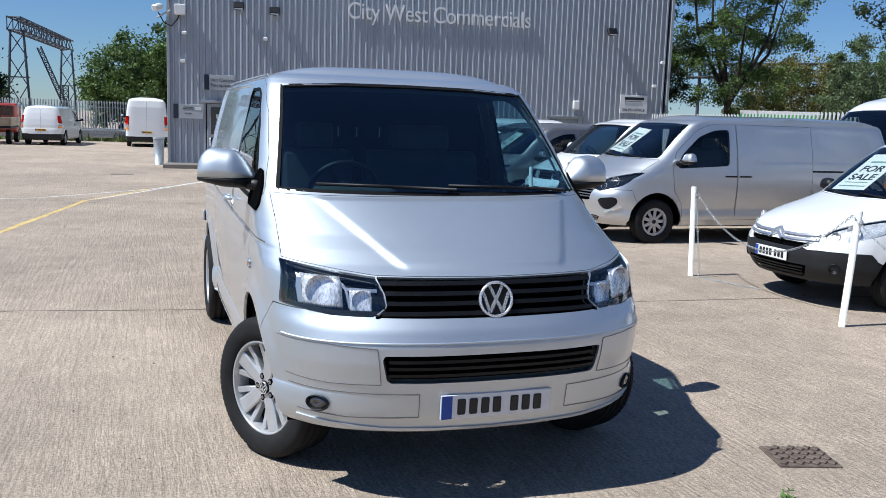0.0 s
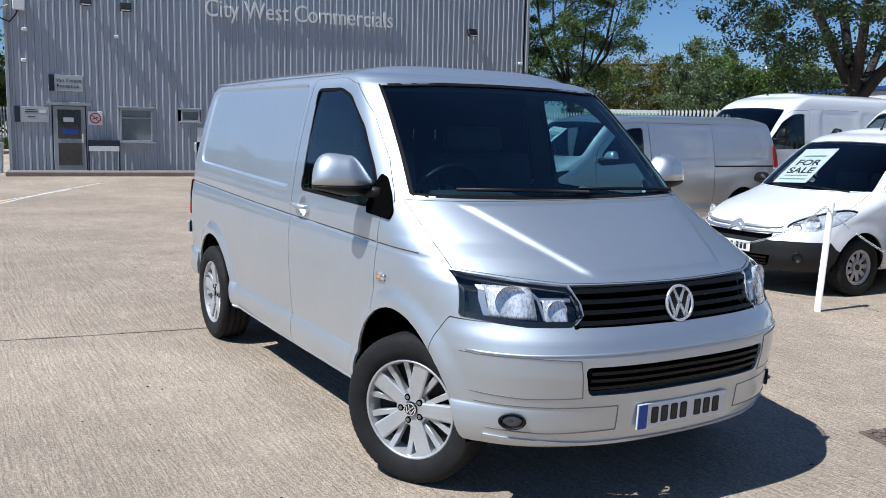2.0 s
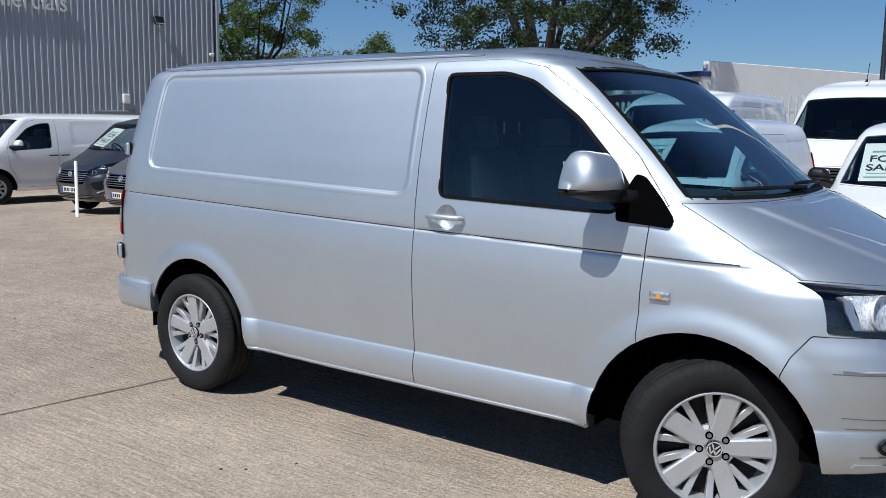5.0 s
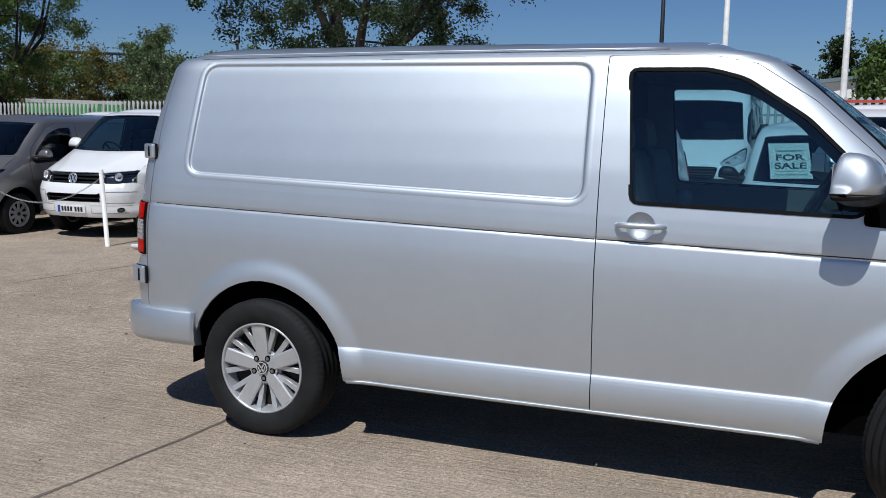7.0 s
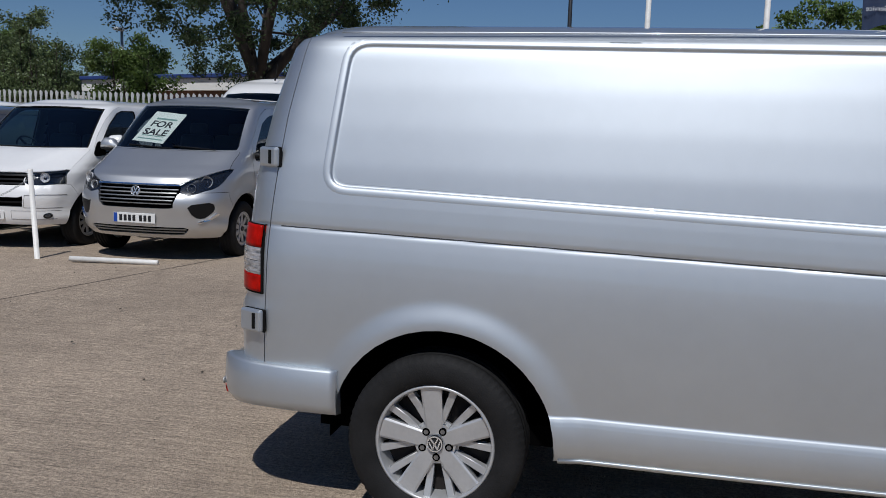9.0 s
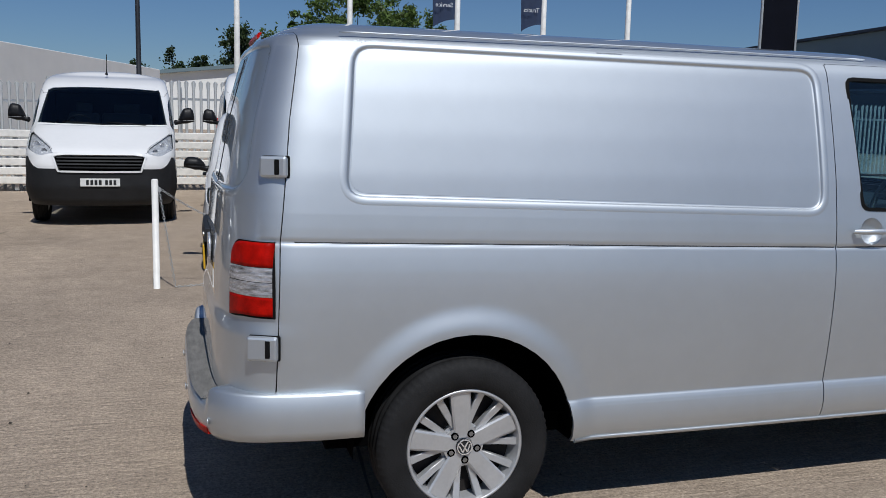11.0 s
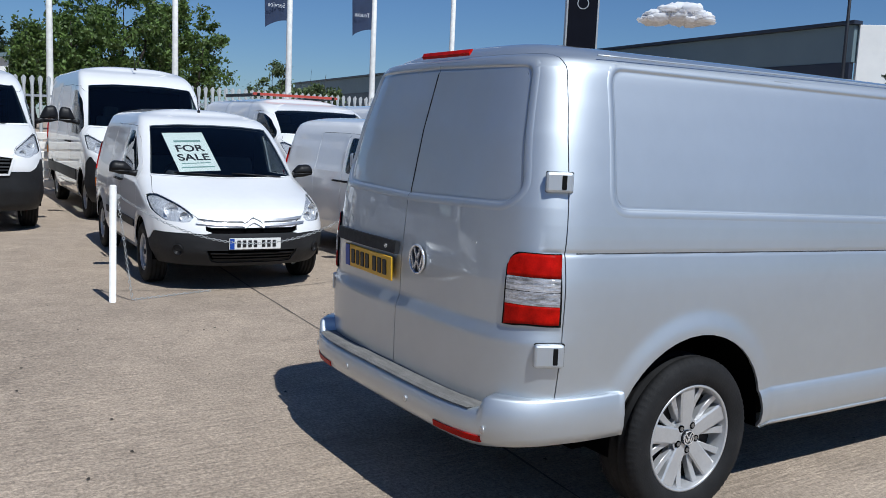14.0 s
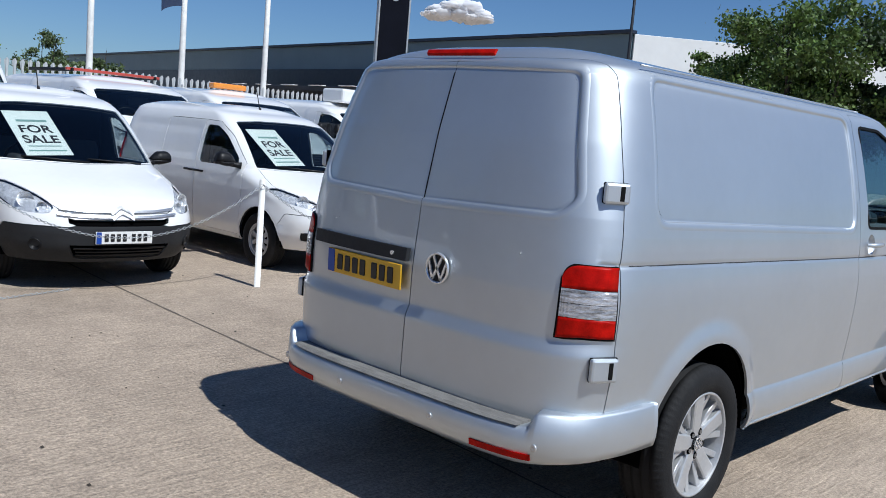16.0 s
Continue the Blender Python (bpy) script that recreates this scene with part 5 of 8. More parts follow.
for sg in (-1, 1):
    v, f = [], []
    for x in np.linspace(0.465, 0.690, 9):
        for z, o in ((0.402, -0.01), (0.402, 0.004), (0.426, 0.004), (0.426, -0.01)):
            v.append(on_bumper(sg * x, z, o))
    n_ = 9
    for i in range(n_ - 1):
        for k in range(4):
            f.append((4 * i + k, 4 * i + (k + 1) % 4, 4 * i + 4 + (k + 1) % 4, 4 * i + 4 + k))
    f += [(0, 1, 2, 3), (32, 35, 34, 33)]
    mesh_ob("reflector_strip", v, f, M_REDLENS, rb, "slim red reflector")
for x in (-0.70, -0.27, 0.27, 0.70):
    x, y, z = on_bumper(x, 0.455, 0.001)
    v, f = lathe([(0.014, -0.004), (0.010, -0.006), (0.001, -0.006), (0.001, 0.0), (0.014, 0.0)], 16)
    mesh_ob("parking_sensor", [(x + b, y - a - 0.001, 0.455 + c) for a, b, c in v], f, M_SILVER2, rb, smooth=True)
# wipers
for x0, x1 in ((-0.62, 0.05), (0.02, 0.66)):
    v, f = tube([sh.place("front", x, z, -1, o) for x, z, o in ((x1, 1.268, 0.02), ((x0 + x1) / 2, 1.279, 0.022), (x0, 1.290, 0.014))], 0.009, 6)
    mesh_ob("wiper", v, f, M_BLACK, van, "black wiper arm", smooth=True)
v, f = strip(sh, "front", line((-0.78, 1.258), (0, 1.2545), (0.78, 1.258), step=0.05), 0.022, -0.012, 0.008)
mesh_ob("scuttle", v, f, M_BLACK, van, "black scuttle panel below the windscreen")
# marks of light fittings on the bulkhead
for x in (-0.22, -0.10, 0.05, 0.16):
    part("bulkhead_slot", box((0.007, 0.004, 0.06), (x, -0.080, 1.53)), M_PLATEW, van, "pale slot in the bulkhead")


# ---- ground and yard ----
def ground_z(x, y):
    return -0.2 * float(smoothstep(2, 18, y))


def concrete():
    m = mat("yard_concrete", (0.47, 0.40, 0.325), 0.85, var=0.0)
    n, l = m.node_tree.nodes, m.node_tree.links
    p = n["Principled BSDF"]
    tc = n.new("ShaderNodeTexCoord")

    def noise_(scale, detail, stretch=(1, 1, 1), rough=0.55, rot=0.0):
        mp = n.new("ShaderNodeMapping")
        mp.inputs["Scale"].default_value = stretch
        mp.inputs["Rotation"].default_value = (0, 0, rot)
        l.new(tc.outputs["Object"], mp.inputs[0])
        t = n.new("ShaderNodeTexNoise")
        t.inputs["Scale"].default_value, t.inputs["Detail"].default_value, t.inputs["Roughness"].default_value = scale, detail, rough
        l.new(mp.outputs[0], t.inputs["Vector"])
        return t.outputs[0]

    def ranged(src, a, b, c, d):
        r = n.new("ShaderNodeMapRange")
        for k, q in zip(("From Min", "From Max", "To Min", "To Max"), (a, b, c, d)):
            r.inputs[k].default_value = q
        l.new(src, r.inputs[0])
        return r.outputs[0]

    def op(kind, a, b):
        q = n.new("ShaderNodeMath")
        q.operation = kind
        for i, s in enumerate((a, b)):
            if isinstance(s, float):
                q.inputs[i].default_value = s
            else:
                l.new(s, q.inputs[i])
        return q.outputs[0]

    big = ranged(noise_(0.35, 5), 0.3, 0.7, 0.80, 1.16)
    mid = ranged(noise_(3.2, 6), 0.25, 0.75, 0.86, 1.13)
    fine = ranged(noise_(58, 5, rough=0.8), 0.36, 0.64, 0.58, 1.40)
    ridge = noise_(50, 3, (1.0, 0.24, 1.0), 0.65, 0.12)
    rid = ranged(ridge, 0.33, 0.67, 0.85, 1.13)
    broad = noise_(27, 2, (1.0, 0.07, 1.0), 0.5, 0.12)
    brd = ranged(broad, 0.35, 0.65, 0.94, 1.06)
    stain = ranged(noise_(1.3, 8, (1, 0.6, 1), 0.7), 0.60, 0.78, 1.0, 0.72)
    allf = op("MULTIPLY", op("MULTIPLY", op("MULTIPLY", big, mid), op("MULTIPLY", fine, rid)), op("MULTIPLY", stain, brd))
    mix = n.new("ShaderNodeMix")
    mix.data_type, mix.blend_type = "RGBA", "MULTIPLY"
    mix.inputs["Factor"].default_value = 1
    mix.inputs["A"].default_value = (0.385, 0.307, 0.232, 1)
    l.new(allf, mix.inputs["B"])
    l.new(mix.outputs["Result"], p.inputs["Base Color"])
    hgt = op("ADD", op("ADD", op("MULTIPLY", ridge, 0.7), op("MULTIPLY", broad, 0.7)), op("MULTIPLY", noise_(85, 4, rough=0.7), 0.6))
    bp = n.new("ShaderNodeBump")
    bp.inputs["Strength"].default_value, bp.inputs["Distance"].default_value = 0.85, 0.018
    l.new(hgt, bp.inputs["Height"]), l.new(bp.outputs[0], p.inputs["Normal"])
    return m


M_CONC = concrete()
gx = np.r_[np.linspace(-900, -60, 8), np.linspace(-50, 60, 56), np.linspace(75, 900, 8)]
gy = np.r_[np.linspace(-900, -60, 8), np.linspace(-50, 1, 26), np.linspace(2, 26, 49), np.linspace(28, 70, 22), np.linspace(85, 900, 8)]
gv = [(x, y, ground_z(x, y)) for y in gy for x in gx]
gn = len(gx)
gf = [(j * gn + i, j * gn + i + 1, (j + 1) * gn + i + 1, (j + 1) * gn + i) for j in range(len(gy) - 1) for i in range(gn - 1)]
ground = tagged(mesh_ob("ground", gv, gf, M_CONC, smooth=True), "sunlit brushed concrete yard with stains", "ground", kind="structure")
M_JOINT = mat("tarred_joint", (0.13, 0.105, 0.085), 0.9, var=0.4, scale=6, bump=0.4, bump_scale=80)
M_LINEY = mat("worn_yellow_line", (0.62, 0.45, 0.16), 0.8, var=0.35, scale=7, bump=0.2)
M_LINEW = mat("worn_white_line", (0.62, 0.60, 0.55), 0.8, var=0.3, scale=7, bump=0.2)


def ground_strip(name, pts, wd, m, label, wob=0.004, h=0.003, kind="structure", cat="marking"):
    out, rnd = [], random.Random(len(pts) * 7 + int(wd * 1000))
    P = line(*pts, step=0.25)
    v, f = [], []
    for i, (x, y) in enumerate(P):
        a, b = np.array(P[max(i - 1, 0)]), np.array(P[min(i + 1, len(P) - 1)])
        d = (b - a) / max(np.linalg.norm(b - a), 1e-6)
        nrm = np.array([-d[1], d[0]])
        for s in (-1, 1):
            q = np.array([x, y]) + nrm * (s * wd / 2 + rnd.uniform(-wob, wob))
            v.append((q[0], q[1], ground_z(q[0], q[1]) + h))
    f = [(2 * i, 2 * i + 2, 2 * i + 3, 2 * i + 1) for i in range(len(P) - 1)]
    return tagged(mesh_ob(name, v, f, m), label, cat, kind=kind)


for pts in ([(-26, 4.1), (-2.5, 2.02), (-1.1, 1.82), (2.0, 1.52), (4.4, 1.36), (16, 0.4)], [(-26, 14.6), (0.5, 12.2), (2.3, 11.5), (16, 10.2)], [(-20, -3.2), (16, -6.5)], [(1.9, 6.1), (5.2, 5.35), (9, 4.6)], [(-26, 22.2), (-2, 19.6), (4, 18.9)]):
    ground_strip("slab_joint", pts, 0.016, M_JOINT, "dark tarred joint between concrete slabs", 0.006, cat="joint")
ground_strip("yellow_line", [(-6.0, -4.0), (-3.18, 7.37), (-2.41, 12.9), (-1.2, 16.2)], 0.09, M_LINEY, "worn pale yellow painted line on concrete", 0.012)
ground_strip("white_line", [(-2.41, 12.9), (-0.24, 18.0), (1.5, 21.2)], 0.08, M_LINEW, "worn white painted line on concrete", 0.012)
ground_strip("white_line", [(-9, 12.4), (-3.4, 13.5), (-1.2, 16.2), (0.4, 19.0)], 0.08, M_LINEW, "worn white painted line on concrete", 0.012)


# ---- clad building ----
B_POS, B_ANG, B_LEN, B_H = Vector((-0.40, 25.66, -0.2)), -8.1, 17.75, 9.5
B_M = pose(*B_POS, 0, 0, B_ANG)
M_CLAD = mat("grey_cladding", (0.365, 0.39, 0.425), 0.5, 0.25, var=0.10, scale=1.2, stretch=(3, 3, 0.25), coat=0.1)
M_FRAME = mat("grey_frame_paint", (0.30, 0.32, 0.34), 0.45, var=0.08, scale=5)
M_SIGNW = mat("sign_white", (0.70, 0.70, 0.69), 0.5, var=0.05, scale=4)
M_SIGNG = mat("sign_grey", (0.40, 0.42, 0.43), 0.5, var=0.06, scale=4)
M_NAVY = mat("sign_navy", (0.012, 0.018, 0.035), 0.45, var=0.1, scale=4)
M_REDP = mat("sign_red", (0.45, 0.03, 0.02), 0.5, var=0.1, scale=6)
M_ROOMD = mat("dim_room", (0.10, 0.11, 0.11), 0.9, var=0.3, scale=2)
M_KERB = mat("kerb_concrete", (0.20, 0.175, 0.15), 0.9, var=0.25, scale=4, bump=0.4, bump_scale=50)


def cladding(name, length, height, openings, z0=0.12, pitch=0.2, flip=False):
    """A trapezoid-profiled sheet wall along x facing -y, with openings (x0, x1, z0, z1)."""
    v, f = [], []
    prof = [(0.0, 0.0), (0.115, 0.0), (0.135, 0.032), (0.180, 0.032), (0.2, 0.0)]
    n = int(length / pitch)
    for k in range(n):
        for (a, da), (b, db) in zip(prof[:-1], prof[1:]):
            xa, xb = k * pitch + a, k * pitch + b
            spans = [(z0, height)]
            for x0, x1, a0, a1 in openings:
                if xb > x0 + 0.01 and xa < x1 - 0.01:
                    spans = [q for s, e in spans for q in ((s, min(e, a0)), (max(s, a1), e)) if q[1] > q[0] + 1e-4]
            for s, e in spans:
                i = len(v)
                v += [(xa, -da, s), (xb, -db, s), (xb, -db, e), (xa, -da, e)]
                f.append((i, i + 1, i + 2, i + 3))
    return v, f


# places along the wall are in metres from its corner with the yard
OPEN = [(1.2, 2.2, 0.12, 2.15), (3.2, 4.2, 1.05, 2.12), (5.1, 5.7, 1.74, 2.12), (6.5, 7.0, 1.74, 2.12), (7.9, 9.0, 0.95, 2.05), (13.2, 14.4, 1.0, 2.1)]
v, f = cladding("wall_yard", B_LEN, B_H, OPEN)
wall_yard = tagged(mesh_ob("wall_yard", v, f, M_CLAD), "grey profiled metal cladding wall of the sales building", "wall", kind="structure")
wall_yard.matrix_basis = B_M
v, f = cladding("wall_side", 22, B_H, [])
wall_side = tagged(mesh_ob("wall_side", v, f, M_CLAD), "grey profiled metal cladding on the building's end", "wall", kind="structure")
wall_side.matrix_basis = B_M @ pose(B_LEN, 0, 0, 0, 0, 90)
wall_w = tagged(mesh_ob("wall_west", v, f, M_CLAD), "grey profiled metal cladding on the building's end", "wall", kind="structure")
wall_w.matrix_basis = B_M @ pose(0, 22, 0, 0, 0, -90)
bm = bmesh.new()
bm_box(bm, (0.04, 21.8, B_H - 0.1), pose(0.12, 11, B_H / 2))
bm_box(bm, (0.04, 21.8, B_H - 0.1), pose(B_LEN - 0.12, 11, B_H / 2))
bm_box(bm, (B_LEN - 0.4, 0.04, B_H - 0.1), pose(B_LEN / 2, 3.0, B_H / 2))
core = part("wall_core", bm, M_ROOMD)
core.matrix_basis = B_M
tagged(core, "plain inner walls of the building", "wall", kind="structure")
bm = box((B_LEN + 0.3, 22.2, 0.25), (B_LEN / 2, 11, B_H + 0.1))
roof = part("roof", bm, M_CLAD)
roof.matrix_basis = B_M
tagged(roof, "flat grey roof of the building", "roof", kind="structure")
for x in (0.0, B_LEN):
    tr = part("corner_trim", box((0.10, 0.10, B_H), (x, -0.02, B_H / 2), 0.01), M_FRAME)
    tr.matrix_basis = B_M
    tagged(tr, "grey folded corner trim of the cladding", "trim", kind="structure")
kerb = part("kerb", box((B_LEN + 0.4, 1.1, 0.16), (B_LEN / 2 + 0.1, -0.56, 0.06), 0.02), M_KERB)
kerb.matrix_basis = B_M
tagged(kerb, "low concrete kerb along the cladding", "kerb", kind="structure")


def on_wall(ob, kind_cat, label, kind=""):
    ob.matrix_basis = B_M @ ob.matrix_basis
    return tagged(ob, label, kind_cat, kind=kind)


def wall_window(k, u0, u1, z0, z1, split=0.0):
    bm = bmesh.new()
    t = 0.06
    w, h, cu, cz = u1 - u0, z1 - z0, (u0 + u1) / 2, (z0 + z1) / 2
    for sx in (-1, 1):
        bm_box(bm, (t, 0.12, h), pose(cu + sx * (w - t) / 2, -0.02, cz), 0.006)
    for sz in (-1, 1):
        bm_box(bm, (w - 2 * t, 0.12, t), pose(cu, -0.02, cz + sz * (h - t) / 2), 0.006)
    if split:
        bm_box(bm, (w - 2 * t, 0.08, 0.05), pose(cu, -0.02, z1 - split), 0.006)
    win = on_wall(part("window_%d" % k, bm, M_FRAME), "window", "grey framed window in the cladding", "structure")
    part("window_pane", box((w - 2 * t + 0.01, 0.012, h - 2 * t + 0.01), (cu, 0.0, cz)), M_WGLASS, win, "dim glass pane")
    part("window_sill", box((w + 0.16, 0.14, 0.05), (cu, -0.06, z0 - 0.02), 0.008), M_FRAME, win)
    part("window_head", box((w + 0.16, 0.10, 0.06), (cu, -0.05, z1 + 0.03), 0.008), M_FRAME, win)


M_WGLASS = mat("office_glass", (0.16, 0.19, 0.20), 0.06, 0.0, var=0.25, scale=1.5, coat=0.6)
for k, (o, sp) in enumerate(zip(OPEN[1:], (0.3, 0, 0, 0.3, 0.3)), 1):
    wall_window(k, *o, split=sp)
door = on_wall(part("door_1", box((0.94, 0.07, 2.02), (1.7, -0.01, 1.13), 0.01), M_FRAME), "door", "grey glazed entrance door with paper notices", "structure")
M_DGLASS = mat("dark_door_glass", (0.018, 0.022, 0.026), 0.07, var=0.3, scale=2, coat=0.5)
part("door_pane", box((0.68, 0.02, 0.90), (1.70, -0.05, 1.58)), M_DGLASS, door, "dark glass pane")
part("door_pane", box((0.68, 0.02, 0.70), (1.70, -0.05, 0.64)), M_DGLASS, door, "dark glass pane")
part("door_handle", box((0.04, 0.06, 0.30), (2.08, -0.07, 1.15), 0.01), M_CHROME, door)
part("notice", box((0.30, 0.01, 0.14), (1.68, -0.066, 1.72)), M_SIGNW, door, "white paper notice")
part("notice", box((0.46, 0.01, 0.16), (1.72, -0.066, 1.36)), M_BLUE, door, "blue paper notice")
part("door_head", box((1.3, 0.16, 0.10), (1.7, -0.08, 2.21), 0.01), M_FRAME, door)


def sign(u0, u1, z0, z1, m, label, lines=(), bars=(), side=None):
    s = on_wall(part("wall_sign", box((u1 - u0, 0.04, z1 - z0), ((u0 + u1) / 2, -0.06, (z0 + z1) / 2), 0.006), m), "sign", label)
    if side:
        part("sign_edge", box((0.16, 0.044, z1 - z0), (u0 + 0.08, -0.062, (z0 + z1) / 2)), side, s)
    for words, u, z, sz in lines:
        text_ob("lettering", words, sz, pose(u, -0.085, z, 90, 0, 0), M_INK, s, 0.002)
    for u, z, w, h, mt in bars:
        part("bar", box((w, 0.006, h), (u, -0.084, z)), mt, s)
    return s


sign(1.15, 2.13, 2.60, 3.10, M_SIGNG, "grey reception sign over the entrance door", [("Van Centre", 1.72, 2.93, 0.16), ("Reception", 1.70, 2.76, 0.16)], side=M_NAVY)
sign(0.15, 1.12, 1.62, 2.10, M_SIGNG, "grey information board beside the entrance", bars=[(0.62, 2.0, 0.3, 0.025, M_INK), (0.62, 1.94, 0.36, 0.025, M_INK), (0.62, 1.80, 0.22, 0.02, M_INK), (0.95, 1.96, 0.2, 0.1, M_SIGNW)], side=M_NAVY)
ns = sign(2.25, 2.68, 1.57, 2.00, M_SIGNW, "white no smoking sign with a red ring")
v, f = lathe([(0.17, -0.002), (0.17, -0.006), (0.135, -0.006), (0.135, -0.002)], 32)
mesh_ob("red_ring", [(2.465 + y, -0.082 + x, 1.785 + z) for x, y, z in v], f, M_REDP, ns)
part("red_bar", box((0.30, 0.004, 0.03), (2.465, -0.084, 1.785), 0, (0, 45, 0)), M_REDP, ns)
part("cigarette_bar", box((0.18, 0.003, 0.03), (2.465, -0.083, 1.785), 0, (0, -20, 0)), M_INK, ns)
sign(5.60, 6.50, 1.02, 1.56, M_SIGNW, "white sales office sign with an arrow", [("Sales Office", 6.05, 1.12, 0.13)], [(6.08, 1.46, 0.6, 0.07, M_INK), (6.05, 1.34, 0.55, 0.02, M_SIGNG), (6.05, 1.245, 0.72, 0.018, M_REDP)])
sign(15.9, 16.96, 2.33, 2.99, M_SIGNW, "white sales office sign on the cladding", [("SALES OFFICE", 16.43, 2.45, 0.145)], [(16.45, 2.86, 0.75, 0.10, M_INK), (16.43, 2.66, 0.70, 0.09, M_SIGNG), (16.43, 2.76, 0.72, 0.015, M_INK)])
ltr = text_ob("building_lettering", "City West Commercials", 0.80, pose(9.13, -0.10, 5.42, 90, 0, 0), M_SIGNW, None, 0.03)
w_ = max(v.co.x for v in ltr.data.vertices) - min(v.co.x for v in ltr.data.vertices)
ltr.matrix_basis = B_M @ pose(9.13, -0.10, 5.42, 90, 0, 0) @ Matrix.Diagonal((6.45 / w_, 1, 1, 1))
tagged(ltr, "pale raised lettering on the grey cladding wall", "lettering")


def flood(u, z, big=True):
    bm = box((0.34, 0.14, 0.26), (u, -0.22, z), 0.02, (-30, 0, 0)) if big else box((0.16, 0.12, 0.10), (u, -0.14, z), 0.02)
    o = on_wall(part("flood_lamp" if big else "security_camera", bm, M_BLACK if big else M_SIGNW), "lamp" if big else "camera", "black flood lamp on the cladding" if big else "small white security camera on the cladding")
    if big:
        part("lamp_glass", box((0.28, 0.01, 0.20), (u, -0.295, z - 0.04), 0, (-30, 0, 0)), M_CLEARLENS, o)
        part("bracket", box((0.06, 0.20, 0.05), (u, -0.10, z - 0.10)), M_BLACK, o)
    else:
        part("bracket", cyl(0.025, 0.14, (u, -0.07, z + 0.03), (90, 0, 0), 8), M_SIGNW, o)


for u, z in ((2.28, 5.37), (3.45, 5.27), (15.39, 5.19)):
    flood(u, z)
for u, z in ((3.15, 4.35), (0.53, 4.42), (0.48, 3.50), (17.43, 4.19), (17.16, 3.34)):
    flood(u, z, False)
cam_ = on_wall(part("junction_box", box((0.34, 0.22, 0.34), (0.40, -0.12, 5.16), 0.02), M_SIGNW), "box", "white electrical box on the cladding")
pc = on_wall(part("camera_housing", box((0.22, 0.42, 0.20), (-0.30, -0.30, 5.18), 0.04, (15, 0, -20)), M_SIGNW), "camera", "white camera housing on a corner bracket")
part("arm", cyl(0.03, 0.5, (-0.12, -0.12, 5.0), (0, 60, 0), 8), M_SIGNG, pc)
v, f = tube([(-0.30, -0.15, 5.05), (-0.12, -0.10, 4.72), (0.12, -0.09, 4.62), (0.30, -0.09, 4.85), (0.36, -0.09, 5.0)], 0.02, 6)
mesh_ob("cable", v, f, M_BLACK, pc, smooth=True)
# low sign frame beside the door, and boards
fr = on_wall(part("sign_frame", box((0.95, 0.05, 0.22), (2.69, -0.45, 1.00), 0.01), M_NAVY), "sign", "low dark sign frame with a pale panel")
part("sign_panel", box((0.90, 0.02, 0.16), (2.69, -0.48, 0.84)), M_SIGNW, fr)
for sx in (-1, 1):
    part("leg", box((0.05, 0.05, 0.9), (2.69 + sx * 0.45, -0.45, 0.57)), M_NAVY, fr)
lt = on_wall(part("bulkhead_lamp", box((0.24, 0.16, 0.32), (14.2, -0.12, 2.55), 0.04, (0, 0, 0), 2), M_SIGNW), "lamp", "pale bulkhead lamp on the cladding")


# ---- parked vehicles ----
def scaled(tab, k=1.0, kz=1.0, add=0.0):
    return [(z * kz, v * k + add) for z, v in tab]


def sized(x, y, turn, k, nose):
    """A place for a parked van of size k whose nose, at that distance from its middle at full size, stays where it is."""
    a = radians(turn)
    q = nose * (1 - k)
    return pose(x + math.sin(a) * q, y - math.cos(a) * q, ground_z(x, y), 0, 0, turn) @ Matrix.Diagonal((k, k, k, 1))


